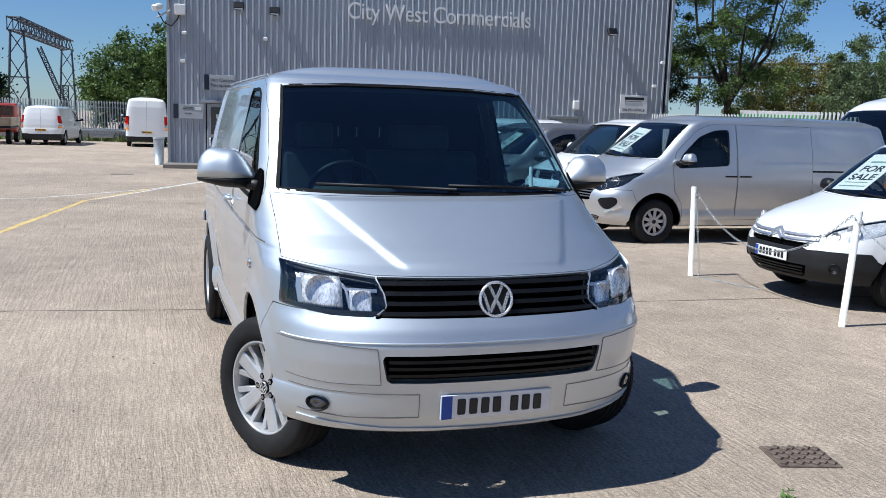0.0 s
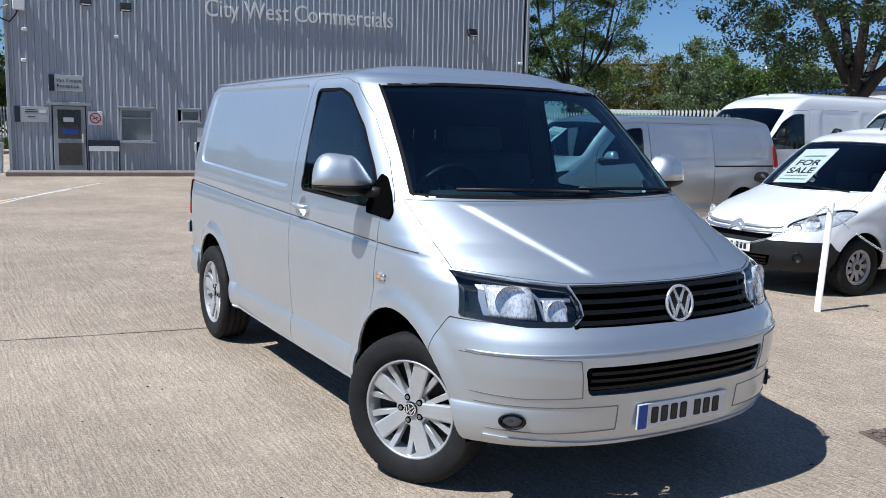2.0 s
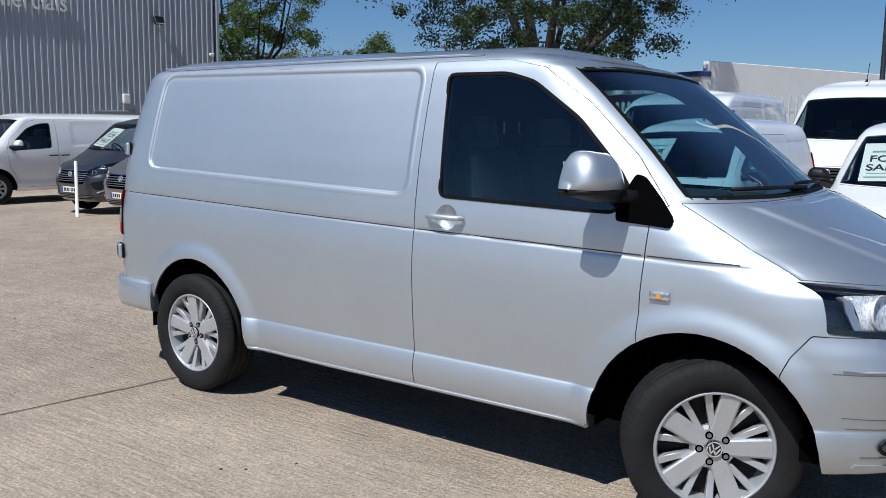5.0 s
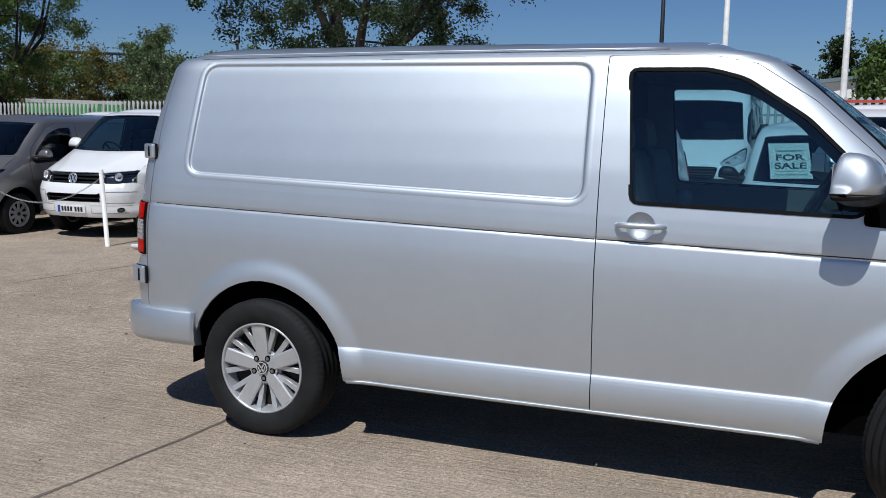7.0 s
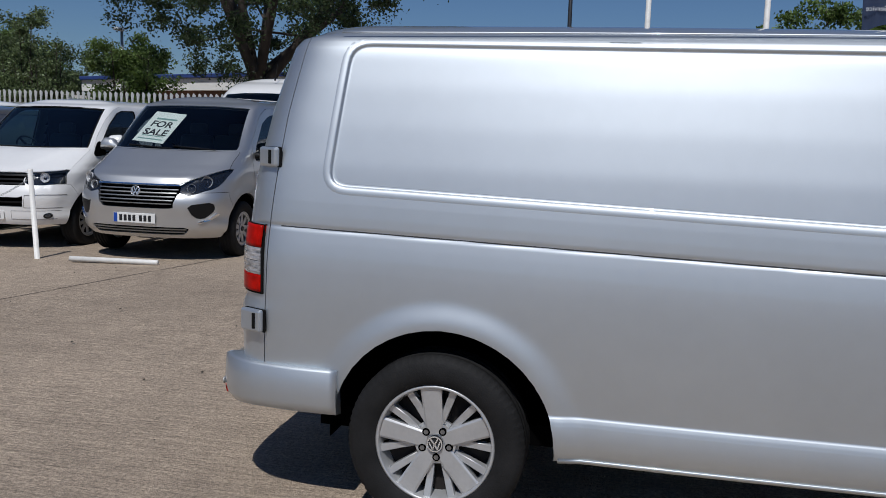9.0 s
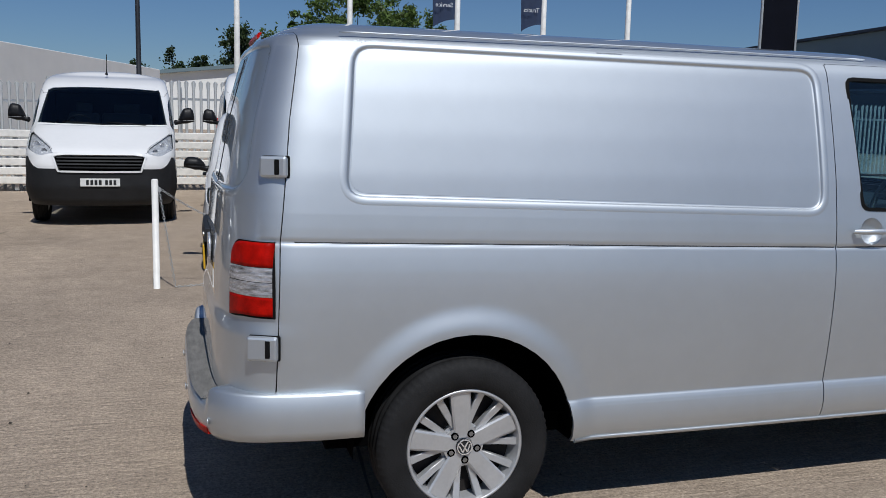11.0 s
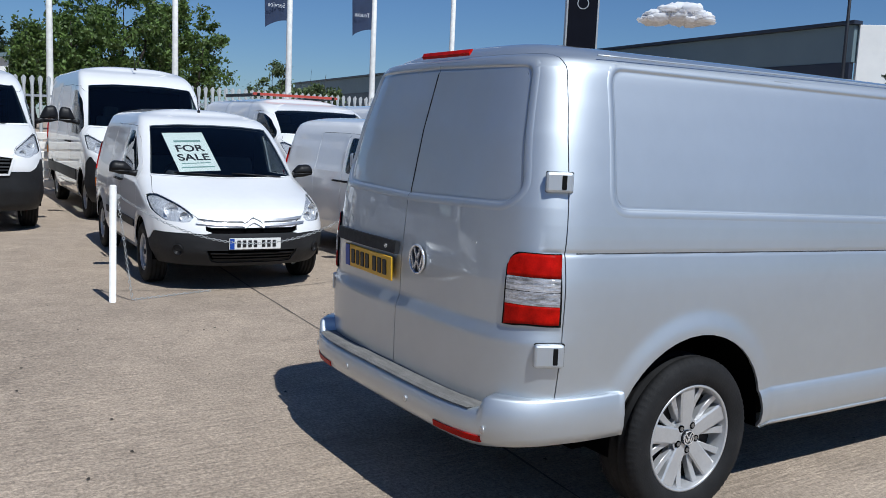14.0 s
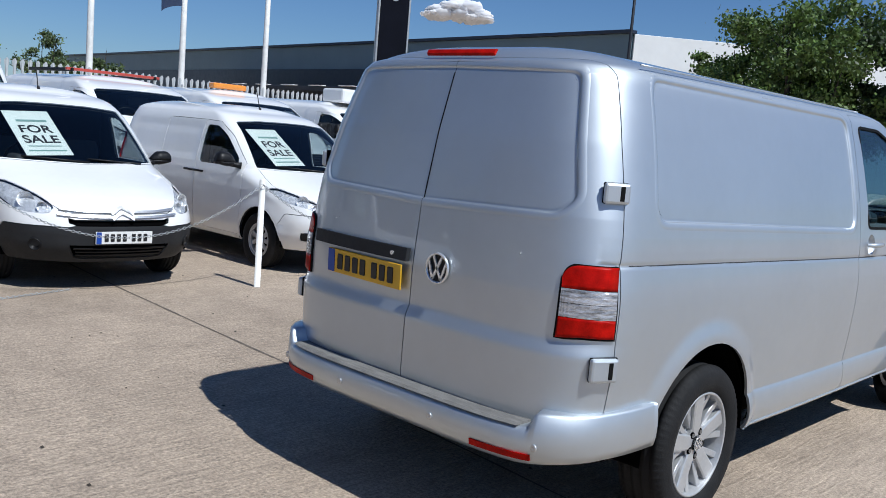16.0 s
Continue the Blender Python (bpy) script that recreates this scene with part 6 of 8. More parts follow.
def generic(name, m, sh, body_m, label, cfg, group="parked vans"):
    """A parked van from its body shape and a table of its openings, lamps and trim."""
    root = thing(name, m, label, "van", group)
    g = cfg.get
    zlo, top = g("zlo", 0.27), sh.top
    hood0, hood1 = g("hood", (0.85, 1.1))
    zs = sorted(set(np.round(np.concatenate([np.arange(zlo, hood0, 0.04), np.arange(hood0, hood1, 0.018), np.arange(hood1, top - 0.08, 0.045), np.linspace(top - 0.08, top, 5)]), 4)))
    polys = [("hole", "side", circle(*a), True) for a in sh.arches]
    polys += [("glass_side", "side", p, True) for p in g("side_windows", [])]
    polys += [("glass_front", "front", g("screen"), False), ("headlamp", "front", g("lamp"), True)]
    polys += [("grille", "front", p, False) for p in g("grilles", [])]
    polys += [("dark", "front", p, mir) for p, mir in g("dark", [])]
    polys += [("glass_rear", "rear", p, True) for p in g("rear_windows", [])]
    polys += [("bumper_front", "wrap", g("bumper"), True), ("bonnet", "front", g("bonnet"), False), ("door", "side", g("door"), True)]
    if g("slide"):
        polys.append(("door_slide", "side", g("slide"), True))
    polys += [("bumper_rear", "wrap", g("bumper_r"), True), ("rdoor", "wrap", g("rear"), True)]
    bump_m = g("bumper_m", body_m)
    V, F = sh.grid(zs, 26, g("ns", 52), 18, caps=6)
    V, F, reg = sh.cut(V, F, polys)
    N = vert_normals(V, F)
    if ((V - V.mean(0)) * N).sum() < 0:
        F, N = F[:, ::-1], -N
    C = V[F].mean(1)
    # The grille's backing sheet has the shade behind the bars as its colour.
    names = {"glass_side": (M_GLASSD, "side_window"), "glass_front": (M_GLASSD, "windscreen"), "glass_rear": (M_GLASSD, "rear_window"), "bumper_front": (bump_m, "front_bumper"), "bumper_rear": (g("bumper_rm", bump_m), "rear_bumper"), "bonnet": (body_m, "bonnet"), "door": (body_m, "front_door"), "door_slide": (body_m, "sliding_door"), "rdoor": (body_m, "rear_door"), "body": (body_m, "body"), "grille": (M_SHADEBLK, "grille_shade_back"), "dark": (M_BLACK, "dark_trim")}
    made = {}
    for r in sorted(set(reg)):
        base = r.removesuffix("_l").removesuffix("_r")
        if r == "hole":
            continue
        if r == "headlamp":
            for sg in (-1, 1):
                headlamp(root, sh, F[(reg == r) & (C[:, 0] * sg > 0)], V, N, sg, g("bowls"), housing_m=g("housing", M_FACET), depth=0.03)
            continue
        mt, nm = names[base]
        if base == "dark":
            for sg in (-1, 1):
                panel(nm, V, F[(reg == r) & (C[:, 0] * sg > 0)], N, mt, root, gap=0.004, lip=0.012)
            continue
        flat = base.startswith("glass") or base == "grille"
        made[r] = panel(nm, V, F[reg == r], N, mt, root, gap=0.0 if flat else 0.004, lip=0.0 if flat else 0.012, off=-0.03 if base == "grille" else 0.0)
    clear = np.array([q == "hole" or q == "headlamp" or q.startswith(("glass", "grille")) for q in reg])
    panel("lining", V, F[~clear], N, M_TRIM, root, "dark lining", gap=0, lip=0, off=-0.035)
    yb, zd = g("bulk"), g("dash")
    cab_fit(root, sh, zd[0], zd[1], zd[2], yb, -0.36, g("cabtop"), seats=True)
    # Underbody and arch liners take their shade from the near-black colour.
    part("underbody", box((1.4, g("under", 3.9), 0.08), (0, 0, zlo + 0.06)), M_SHADEBLK, root)
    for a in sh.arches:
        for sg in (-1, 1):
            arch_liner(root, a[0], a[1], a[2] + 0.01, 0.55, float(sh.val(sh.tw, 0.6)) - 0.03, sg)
    r, tr = g("wheel", (0.33, 0.80))
    for sx in (-1, 1):
        for k, a in enumerate(sh.arches):
            add_wheel(root, sx * tr, a[0], r, 0.20, g("rim", "steel"), 0, 0.3 * k + sx)
    for z, x in g("bars", []):
        v, f = strip(sh, "front", line((-x, z), (x, z), step=0.08), g("barw", 0.02), -0.016, 0.018)
        mesh_ob("grille_bar", v, f, g("bar_m", M_BLACK), root)
    for path, wd, mt in g("trims", []):
        for sg in (-1, 1):
            v, f = strip(sh, "front", line(*[(sg * a, b) for a, b in path], step=0.05), wd, -0.003, 0.022)
            mesh_ob("trim_bar", v, f, mt, root)
    for x, z, r in g("fogs", []):
        for sg in (-1, 1):
            p, q = sh.place("front", sg * x, z, -1, 0.004), sh.place("front", sg * x, z, -1, -0.05)
            rot = Vector((1, 0, 0)).rotation_difference(q - p).to_matrix()
            v, f = lathe([(r, 0.006), (r * 0.94, -0.006), (r * 0.80, -0.004), (r * 0.74, 0.012), (0.001, 0.010)], 24)
            mesh_ob("fog_lamp", [rot @ Vector(a) + p for a in v], f, g("fog_m", M_BLACK), root, "round fog lamp in the bumper", smooth=True)
    for y0, y1, z0, z1, mt in g("side_trims", []):
        for sg in (-1, 1):
            v, f = slab(sh, "side", y0, y1, z0, z1, -0.004, 0.016, 12, 2, sg)
            mesh_ob("side_moulding", v, f, mt, root)
    zp = g("plate", 0.48)
    p = sh.place("front", 0, zp, -1, 0.012)
    number_plate(root, pose(p.x, p.y, p.z, g("ptilt", 0), 0, 0), blue=g("pblue", True))
    if g("badge"):
        p = sh.place("front", 0, g("badge")[0], -1, 0.006)
        if g("badge")[1] > 0:
            badge(root, pose(p.x, p.y, p.z, g("btilt", -10), 0, 0), g("badge")[1])
        else:
            for dz in (0.0, 0.045):
                for sg in (-1, 1):
                    v, f = strip(sh, "front", [(0.0, g("badge")[0] + 0.03 + dz), (sg * 0.05, g("badge")[0] + 0.005 + dz), (sg * 0.10, g("badge")[0] - 0.028 + dz)], 0.026, 0.0, 0.02)
                    mesh_ob("chevron", v, f, M_DULLCHROME, root)
    mx, my, mz, msx, msz = g("mirror")
    for sg in (-1, 1):
        mirror_parts(root, sg * mx, my, mz, sg, g("mirror_m", body_m), msx, 0.09, msz, split=g("mirror_cap", True))
    for y, z in g("handles", []):
        for sg in (-1, 1):
            pts = [sh.place("side", y + d, z, sg, o) for d, o in ((-0.10, 0.008), (-0.08, 0.035), (0.08, 0.035), (0.10, 0.008))]
            v, f = tube(pts, 0.014, 6)
            mesh_ob("door_handle", v, f, g("handle_m", M_BLACK), root, smooth=True)
    if g("tail"):
        y0, x1, z0, z1 = g("tail")
        for sg in (-1, 1):
            rear_lamp(root, sh, y0, x1, z0, z1, sg, [(0.4, 1.0, M_REDLENS), (0.2, 0.4, M_CLEARLENS), (0.0, 0.2, M_AMBER)])
        p = sh.place("rear", 0, g("rplate", 0.75), 1, 0.01)
        number_plate(root, pose(p.x, p.y, p.z, 0, 0, 180), True)
    if g("poster"):
        made["glass_front"].visible_shadow = False
        px, pz, tilt, sz = g("poster")
        a, b = sh.place("front", px, pz - 0.2, -1, -0.03), sh.place("front", px, pz + 0.2, -1, -0.03)
        p = (a + b) / 2
        d = b - a
        el = math.degrees(math.atan2(math.hypot(d.x, d.y), d.z))
        poster(root, pose(p.x, p.y, p.z, -el, 0, math.degrees(math.atan2(d.x, -d.y)) * 0.0) @ pose(0, 0, 0, 0, tilt, 0), sz)
    if g("aerial"):
        ay, az = g("aerial")
        v, f = tube([(0, ay, az), (0, ay + 0.06, az + 0.16), (0, ay + 0.12, az + 0.30)], 0.006, 6)
        ae = mesh_ob("aerial", v, f, M_BLACK, root, smooth=True)
        part("aerial_foot", cyl(0.025, 0.05, (0, ay - 0.005, az), (0, 0, 0), 10, 0.012), M_BLACK, ae)
    for x0, x1 in ((-0.55, 0.05), (0.05, 0.6)):
        zc = min(b for a, b in g("screen")) + 0.01
        v, f = tube([sh.place("front", x, z, -1, 0.012) for x, z in ((x1, zc - 0.01), ((x0 + x1) / 2, zc + 0.006), (x0, zc + 0.02))], 0.009, 6)
        mesh_ob("wiper", v, f, M_BLACK, root, smooth=True)
    return root


# small van
S_W = [(0.2, 0.78), (0.3, 0.86), (0.42, 0.895), (0.60, 0.905), (0.85, 0.905), (1.0, 0.895), (1.1, 0.880), (1.4, 0.815), (1.62, 0.745), (1.70, 0.70), (1.735, 0.65)]
S_YF = [(0.2, -2.14), (0.28, -2.22), (0.40, -2.29), (0.55, -2.30), (0.64, -2.27), (0.72, -2.22), (0.80, -2.15), (0.84, -2.07), (0.90, -1.92), (0.97, -1.70), (1.03, -1.50), (1.08, -1.34), (1.30, -1.02), (1.50, -0.72), (1.62, -0.50), (1.68, -0.36), (1.71, -0.25), (1.735, -0.10)]
S_YR = [(0.2, 2.04), (0.5, 2.09), (1.0, 2.08), (1.55, 2.0), (1.70, 1.95), (1.735, 1.88)]
S_DF, S_PF = [(0.2, 0.75), (1.0, 0.72), (1.1, 0.62), (1.62, 0.32), (1.735, 0.3)], [(0.2, 2.4), (1.0, 2.6), (1.62, 3.6), (1.735, 3.8)]
S_SHELL = Shell(S_W, S_YF, S_YR, S_DF, S_PF, [(0.2, 0.45)], [(0.2, 4.5)], 1.735, 0.075, [(-1.365, 0.31, 0.375), (1.365, 0.31, 0.365)], [(rounded([(0.05, 1.55), (1.65, 1.55), (1.70, 1.13), (0.05, 1.10)], 0.06), 0.010, 0.04)])
SMALL = dict(
    fogs=[(0.70, 0.42, 0.058)],
    hood=(0.80, 1.10), zlo=0.26, screen=[(-0.77, 1.105), (0, 1.085), (0.77, 1.105), (0.655, 1.60), (0.35, 1.625), (0, 1.63), (-0.35, 1.625), (-0.655, 1.60)],
    side_windows=[rounded([(-0.06, 1.54), (-0.30, 1.535), (-0.55, 1.42), (-0.86, 1.17), (-0.84, 1.09), (-0.06, 1.09)], 0.05)],
    lamp=rounded([(0.885, 0.915), (0.80, 0.935), (0.64, 0.84), (0.545, 0.745), (0.60, 0.685), (0.80, 0.70), (0.89, 0.78)], 0.035, 2), bowls=[(0.74, 0.80, 0.070), (0.64, 0.745, 0.045)],
    grilles=[rounded([(-0.46, 0.42), (0.46, 0.42), (0.40, 0.30), (-0.40, 0.30)], 0.03, 2), rounded([(-0.45, 0.645), (0.45, 0.645), (0.42, 0.595), (-0.42, 0.595)], 0.02, 2)],
    bumper=[(-2.6, 0.1), (-1.60, 0.1), (-1.70, 0.45), (-1.80, 0.585), (-2.6, 0.585)], bumper_m=M_GREYPL,
    bonnet=[(-0.76, 1.09), (-0.83, 0.92), (-0.58, 0.772), (-0.48, 0.70), (0, 0.695), (0.48, 0.70), (0.58, 0.772), (0.83, 0.92), (0.76, 1.09), (0, 1.075)],
    door=[(0.0, 0.32), (0.0, 1.60), (-0.32, 1.59), (-0.62, 1.44), (-0.97, 1.14), (-1.0, 0.85), (-0.98, 0.32)],
    slide=[(0.01, 0.32), (0.01, 1.60), (0.85, 1.60), (0.85, 0.70), (0.99, 0.55), (0.99, 0.32)],
    bumper_r=[(1.72, 0.1), (1.72, 0.55), (2.6, 0.55), (2.6, 0.1)], rear=[(1.96, 0.56), (1.93, 1.1), (1.86, 1.72), (2.6, 1.72), (2.6, 0.56)],
    bulk=0.02, dash=(-1.10, 1.06, 0.70), cabtop=1.62, under=3.4, wheel=(0.31, 0.80),
    bars=[(0.39, 0.42), (0.36, 0.40), (0.33, 0.39)], barw=0.012, trims=[([(0.09, 0.665), (0.30, 0.668), (0.54, 0.685)], 0.020, M_DULLCHROME), ([(0.09, 0.712), (0.30, 0.712), (0.52, 0.730)], 0.018, M_DULLCHROME)],
    side_trims=[(-0.92, 0.90, 0.52, 0.60, M_GREYPL)], plate=0.495, badge=(0.675, -1), mirror=(1.02, -0.80, 1.12, 0.115, 0.095), mirror_m=M_BLACK, mirror_cap=False,
    handles=[(-0.10, 0.98), (0.10, 0.98)], tail=(1.90, 0.80, 0.75, 1.35), aerial=(0.0, 1.775), poster=(-0.30, 1.36, -5, (0.45, 0.72)))

# mid van
V_YF = scaled(T_YF, 1, 1, -0.32)
V_YR = scaled(T_YR, 1, 1, 0.38)
V_ARCH = [(-1.75, 0.335, 0.43), (1.75, 0.345, 0.42)]
V_SHELL = Shell(scaled(T_W, 1.03), V_YF, V_YR, T_DF, T_PF, T_DR, [(0.2, 5.0)], 1.855, 0.085, V_ARCH, [(rounded([(0.0, 1.74), (1.0, 1.75), (1.0, 1.22), (0.0, 1.20)], 0.05), 0.010, 0.04), (rounded([(1.12, 1.75), (2.25, 1.74), (2.35, 1.22), (1.12, 1.22)], 0.05), 0.010, 0.04)])


MID = dict(
    housing=M_HOUSE,
    hood=(0.95, 1.27), zlo=0.27, screen=[(a * 1.03, b) for a, b in WSCREEN], side_windows=[rounded([(-0.48, 1.72), (-0.75, 1.70), (-1.02, 1.60), (-1.32, 1.34), (-1.42, 1.18), (-1.38, 1.13), (-0.50, 1.18)], 0.05)],
    lamp=rounded([(0.895, 1.06), (0.85, 1.055), (0.64, 0.955), (0.505, 0.885), (0.50, 0.80), (0.62, 0.765), (0.84, 0.85), (0.895, 0.93)], 0.02, 2), bowls=[(0.76, 0.925, 0.062), (0.62, 0.85, 0.05)],
    grilles=[rounded([(-0.52, 0.865), (0.52, 0.865), (0.44, 0.62), (-0.44, 0.62)], 0.05, 3), rounded([(-0.62, 0.40), (0.62, 0.40), (0.55, 0.32), (-0.55, 0.32)], 0.02, 2)],
    dark=[(rounded([(0.60, 0.655), (0.84, 0.69), (0.85, 0.60), (0.75, 0.50), (0.66, 0.52)], 0.03, 2), True)],
    bumper=[(-3.0, 0.1), (-1.98, 0.1), (-2.08, 0.62), (-2.16, 0.80), (-3.0, 0.80)],
    bonnet=[(-0.845, 1.252), (-0.846, 1.14), (-0.86, 1.05), (-0.64, 0.96), (-0.50, 0.89), (0, 0.875), (0.50, 0.89), (0.64, 0.96), (0.86, 1.06), (0.846, 1.14), (0.845, 1.252), (0, 1.252)],
    door=[(-0.36, 0.36), (-0.36, 1.80), (-0.80, 1.79), (-1.05, 1.70), (-1.42, 1.38), (-1.50, 1.15), (-1.46, 0.80), (-1.32, 0.60), (-1.30, 0.36)],
    slide=[(-0.35, 0.36), (-0.35, 1.80), (1.05, 1.80), (1.05, 0.36)],
    bumper_r=[(2.16, 0.1), (2.16, 0.55), (3.2, 0.55), (3.2, 0.1)], rear=[(2.54, 0.56), (2.52, 1.1), (2.44, 1.80), (3.2, 1.80), (3.2, 0.56)],
    bulk=-0.30, dash=(-1.62, 1.20, 0.76), cabtop=1.78, under=4.6, wheel=(0.335, 0.83), ns=60,
    bars=[(0.83, 0.49), (0.79, 0.48), (0.75, 0.47), (0.71, 0.455), (0.67, 0.44), (0.38, 0.58), (0.35, 0.56)], bar_m=M_STEEL, barw=0.012,
    trims=[([(0.0, 0.878), (0.3, 0.878), (0.5, 0.872)], 0.014, M_CHROME), ([(0.70, 0.455), (0.80, 0.50), (0.86, 0.56)], 0.02, M_CHROME)],
    side_trims=[(1.05, 2.46, 1.10, 1.125, M_BLACK)], plate=0.50, badge=(0.80, 0.058), mirror=(1.10, -1.35, 1.24, 0.125, 0.12), handles=[(-0.48, 1.02), (-0.22, 1.02)], tail=(2.50, 0.82, 0.85, 1.45), poster=(-0.32, 1.54, 7, (0.44, 0.60)))

# large van
L_W = [(0.25, 0.92), (0.35, 0.98), (0.5, 1.015), (1.2, 1.02), (1.45, 1.005), (2.0, 0.945), (2.25, 0.90), (2.35, 0.86), (2.40, 0.80)]
L_YF = [(0.25, -2.50), (0.35, -2.60), (0.55, -2.66), (0.85, -2.67), (1.0, -2.62), (1.08, -2.52), (1.15, -2.38), (1.25, -2.18), (1.35, -1.98), (1.40, -1.86), (1.60, -1.64), (1.90, -1.32), (2.10, -1.10), (2.16, -1.02), (2.24, -0.90), (2.33, -0.70), (2.40, -0.45)]
L_YR = [(0.25, 2.68), (0.5, 2.72), (2.0, 2.66), (2.30, 2.60), (2.40, 2.52)]
L_DF, L_PF = [(0.25, 0.66), (1.1, 0.70), (1.4, 0.62), (2.15, 0.34), (2.40, 0.34)], [(0.25, 3.0), (1.2, 3.0), (2.1, 4.0), (2.4, 4.0)]


def lift(poly, kz):
    """Moves what stands above the waist of a large van to suit a lower or higher roof."""
    return [(a, b if b < 1.45 else 1.45 + (b - 1.45) * kz) for a, b in poly]


def large_cfg(kz, **more):
    c = dict(LARGE)
    for k in ("screen", "door", "slide", "rear"):
        c[k] = lift(c[k], kz)
    c["side_windows"] = [lift(p, kz) for p in c["side_windows"]]
    c["cabtop"] = 1.45 + (c["cabtop"] - 1.45) * kz
    c["aerial"] = (-0.6, 1.45 + (2.45 - 1.45) * kz)
    c.update(more)
    return c


def large_shell(kz=1.0):
    t = lambda tab: [(z if z < 1.45 else 1.45 + (z - 1.45) * kz, v) for z, v in tab]
    return Shell(t(L_W), t(L_YF), t(L_YR), t(L_DF), t(L_PF), [(0.2, 0.35)], [(0.2, 6.0)], 1.45 + (2.40 - 1.45) * kz, 0.09, [(-1.725, 0.35, 0.43), (1.725, 0.35, 0.42)], [(rounded([(-0.15, 2.05), (1.0, 2.05), (1.0, 1.25), (-0.15, 1.25)], 0.05), 0.012, 0.05), (rounded([(1.15, 2.05), (2.3, 2.05), (2.35, 1.25), (1.15, 1.25)], 0.05), 0.012, 0.05)])


LARGE = dict(
    hood=(1.0, 1.42), zlo=0.28, screen=[(-0.90, 1.43), (0, 1.41), (0.90, 1.43), (0.80, 2.10), (0.4, 2.135), (0, 2.14), (-0.4, 2.135), (-0.80, 2.10)],
    side_windows=[rounded([(-0.62, 2.02), (-0.95, 2.0), (-1.20, 1.85), (-1.50, 1.52), (-1.62, 1.36), (-1.55, 1.28), (-0.62, 1.30)], 0.06)],
    lamp=rounded([(0.985, 1.28), (0.94, 1.29), (0.66, 1.10), (0.62, 1.02), (0.80, 0.98), (0.99, 1.08)], 0.03, 2), bowls=[(0.86, 1.12, 0.06), (0.74, 1.05, 0.04)],
    grilles=[rounded([(-0.60, 0.99), (0.60, 0.99), (0.54, 0.78), (-0.54, 0.78)], 0.05, 3)],
    bumper=[(-3.0, 0.1), (-1.98, 0.1), (-2.08, 0.60), (-2.12, 0.86), (-2.30, 0.98), (-2.52, 0.80), (-3.0, 0.80)], bumper_m=M_GREYPL,
    bonnet=[(-0.90, 1.40), (-0.95, 1.30), (-0.66, 1.115), (-0.60, 1.02), (0, 1.01), (0.60, 1.02), (0.66, 1.115), (0.95, 1.30), (0.90, 1.40), (0, 1.39)],
    door=[(-0.48, 0.45), (-0.48, 2.10), (-0.95, 2.08), (-1.25, 1.92), (-1.62, 1.48), (-1.72, 1.25), (-1.68, 0.85), (-1.36, 0.75), (-1.28, 0.45)],
    slide=[(-0.47, 0.45), (-0.47, 2.12), (1.08, 2.12), (1.08, 0.45)],
    bumper_r=[(2.16, 0.1), (2.16, 0.52), (3.2, 0.52), (3.2, 0.1)], rear=[(2.55, 0.53), (2.54, 1.3), (2.46, 2.30), (3.2, 2.30), (3.2, 0.53)],
    bulk=-0.40, dash=(-1.62, 1.36, 0.80), cabtop=2.05, under=4.6, wheel=(0.345, 0.87), ns=60,
    bars=[(0.96, 0.56), (0.915, 0.56), (0.87, 0.55), (0.825, 0.54)], bar_m=M_GREYPL, barw=0.02, trims=[([(0.0, 1.005), (0.45, 1.005), (0.61, 0.985)], 0.025, M_WHITE), ([(0.61, 0.985), (0.54, 0.77), (0.0, 0.765)], 0.025, M_WHITE)],
    side_trims=[(-1.2, 1.25, 0.55, 0.70, M_GREYPL)], plate=0.62, pblue=False, mirror=(1.19, -1.52, 1.50, 0.115, 0.19), mirror_m=M_BLACK, mirror_cap=False,
    handles=[(-0.60, 1.15), (-0.30, 1.15)], tail=(2.52, 0.90, 0.85, 1.55), aerial=(-0.6, 2.44))

# row along the east side, noses towards the middle of the yard (-x)
WEST = -90
generic("small_van", sized(6.72, 1.28, WEST - 3, 0.93, 2.3), S_SHELL, M_WHITE, "white small panel van with dark bumper and sale poster", SMALL, "vans for sale")
ford = dict(SMALL, bumper_m=M_WHITE, bumper=[(-2.6, 0.1), (-1.60, 0.1), (-1.70, 0.5), (-1.80, 0.66), (-2.6, 0.66)], badge=None, trims=[([(0.0, 0.70), (0.3, 0.70), (0.46, 0.705)], 0.014, M_CHROME)],
            grilles=[rounded([(-0.42, 0.56), (0.42, 0.56), (0.36, 0.36), (-0.36, 0.36)], 0.05, 3)], bars=[(0.52, 0.40), (0.47, 0.39), (0.42, 0.38)], lamp=rounded([(0.885, 0.90), (0.82, 0.92), (0.60, 0.775), (0.50, 0.715), (0.58, 0.68), (0.86, 0.78)], 0.03, 2),
            dark=[(rounded([(0.62, 0.47), (0.80, 0.47), (0.78, 0.38), (0.64, 0.38)], 0.02, 2), True)], side_trims=[], plate=0.60, poster=(-0.38, 1.36, -4, (0.44, 0.70)), mirror=(1.03, -0.84, 1.14, 0.12, 0.11), handle_m=M_BLACK)
generic("small_van", sized(6.60, -1.24, WEST + 1, 0.93, 2.3), S_SHELL, M_WHITE, "white small panel van with white bumper and sale poster", ford, "vans for sale")
boxer = generic("large_van", pose(11.95, 3.45, 0, 0, 0, WEST), large_shell(0.76), M_WHITE, "white large panel van with dark bumper and mirrors", large_cfg(0.76), "vans for sale")
sprint = large_cfg(0.94, badge=(0.90, 0.07), trims=[], side_trims=[(-1.2, 2.4, 0.55, 0.72, M_GREYPL)])
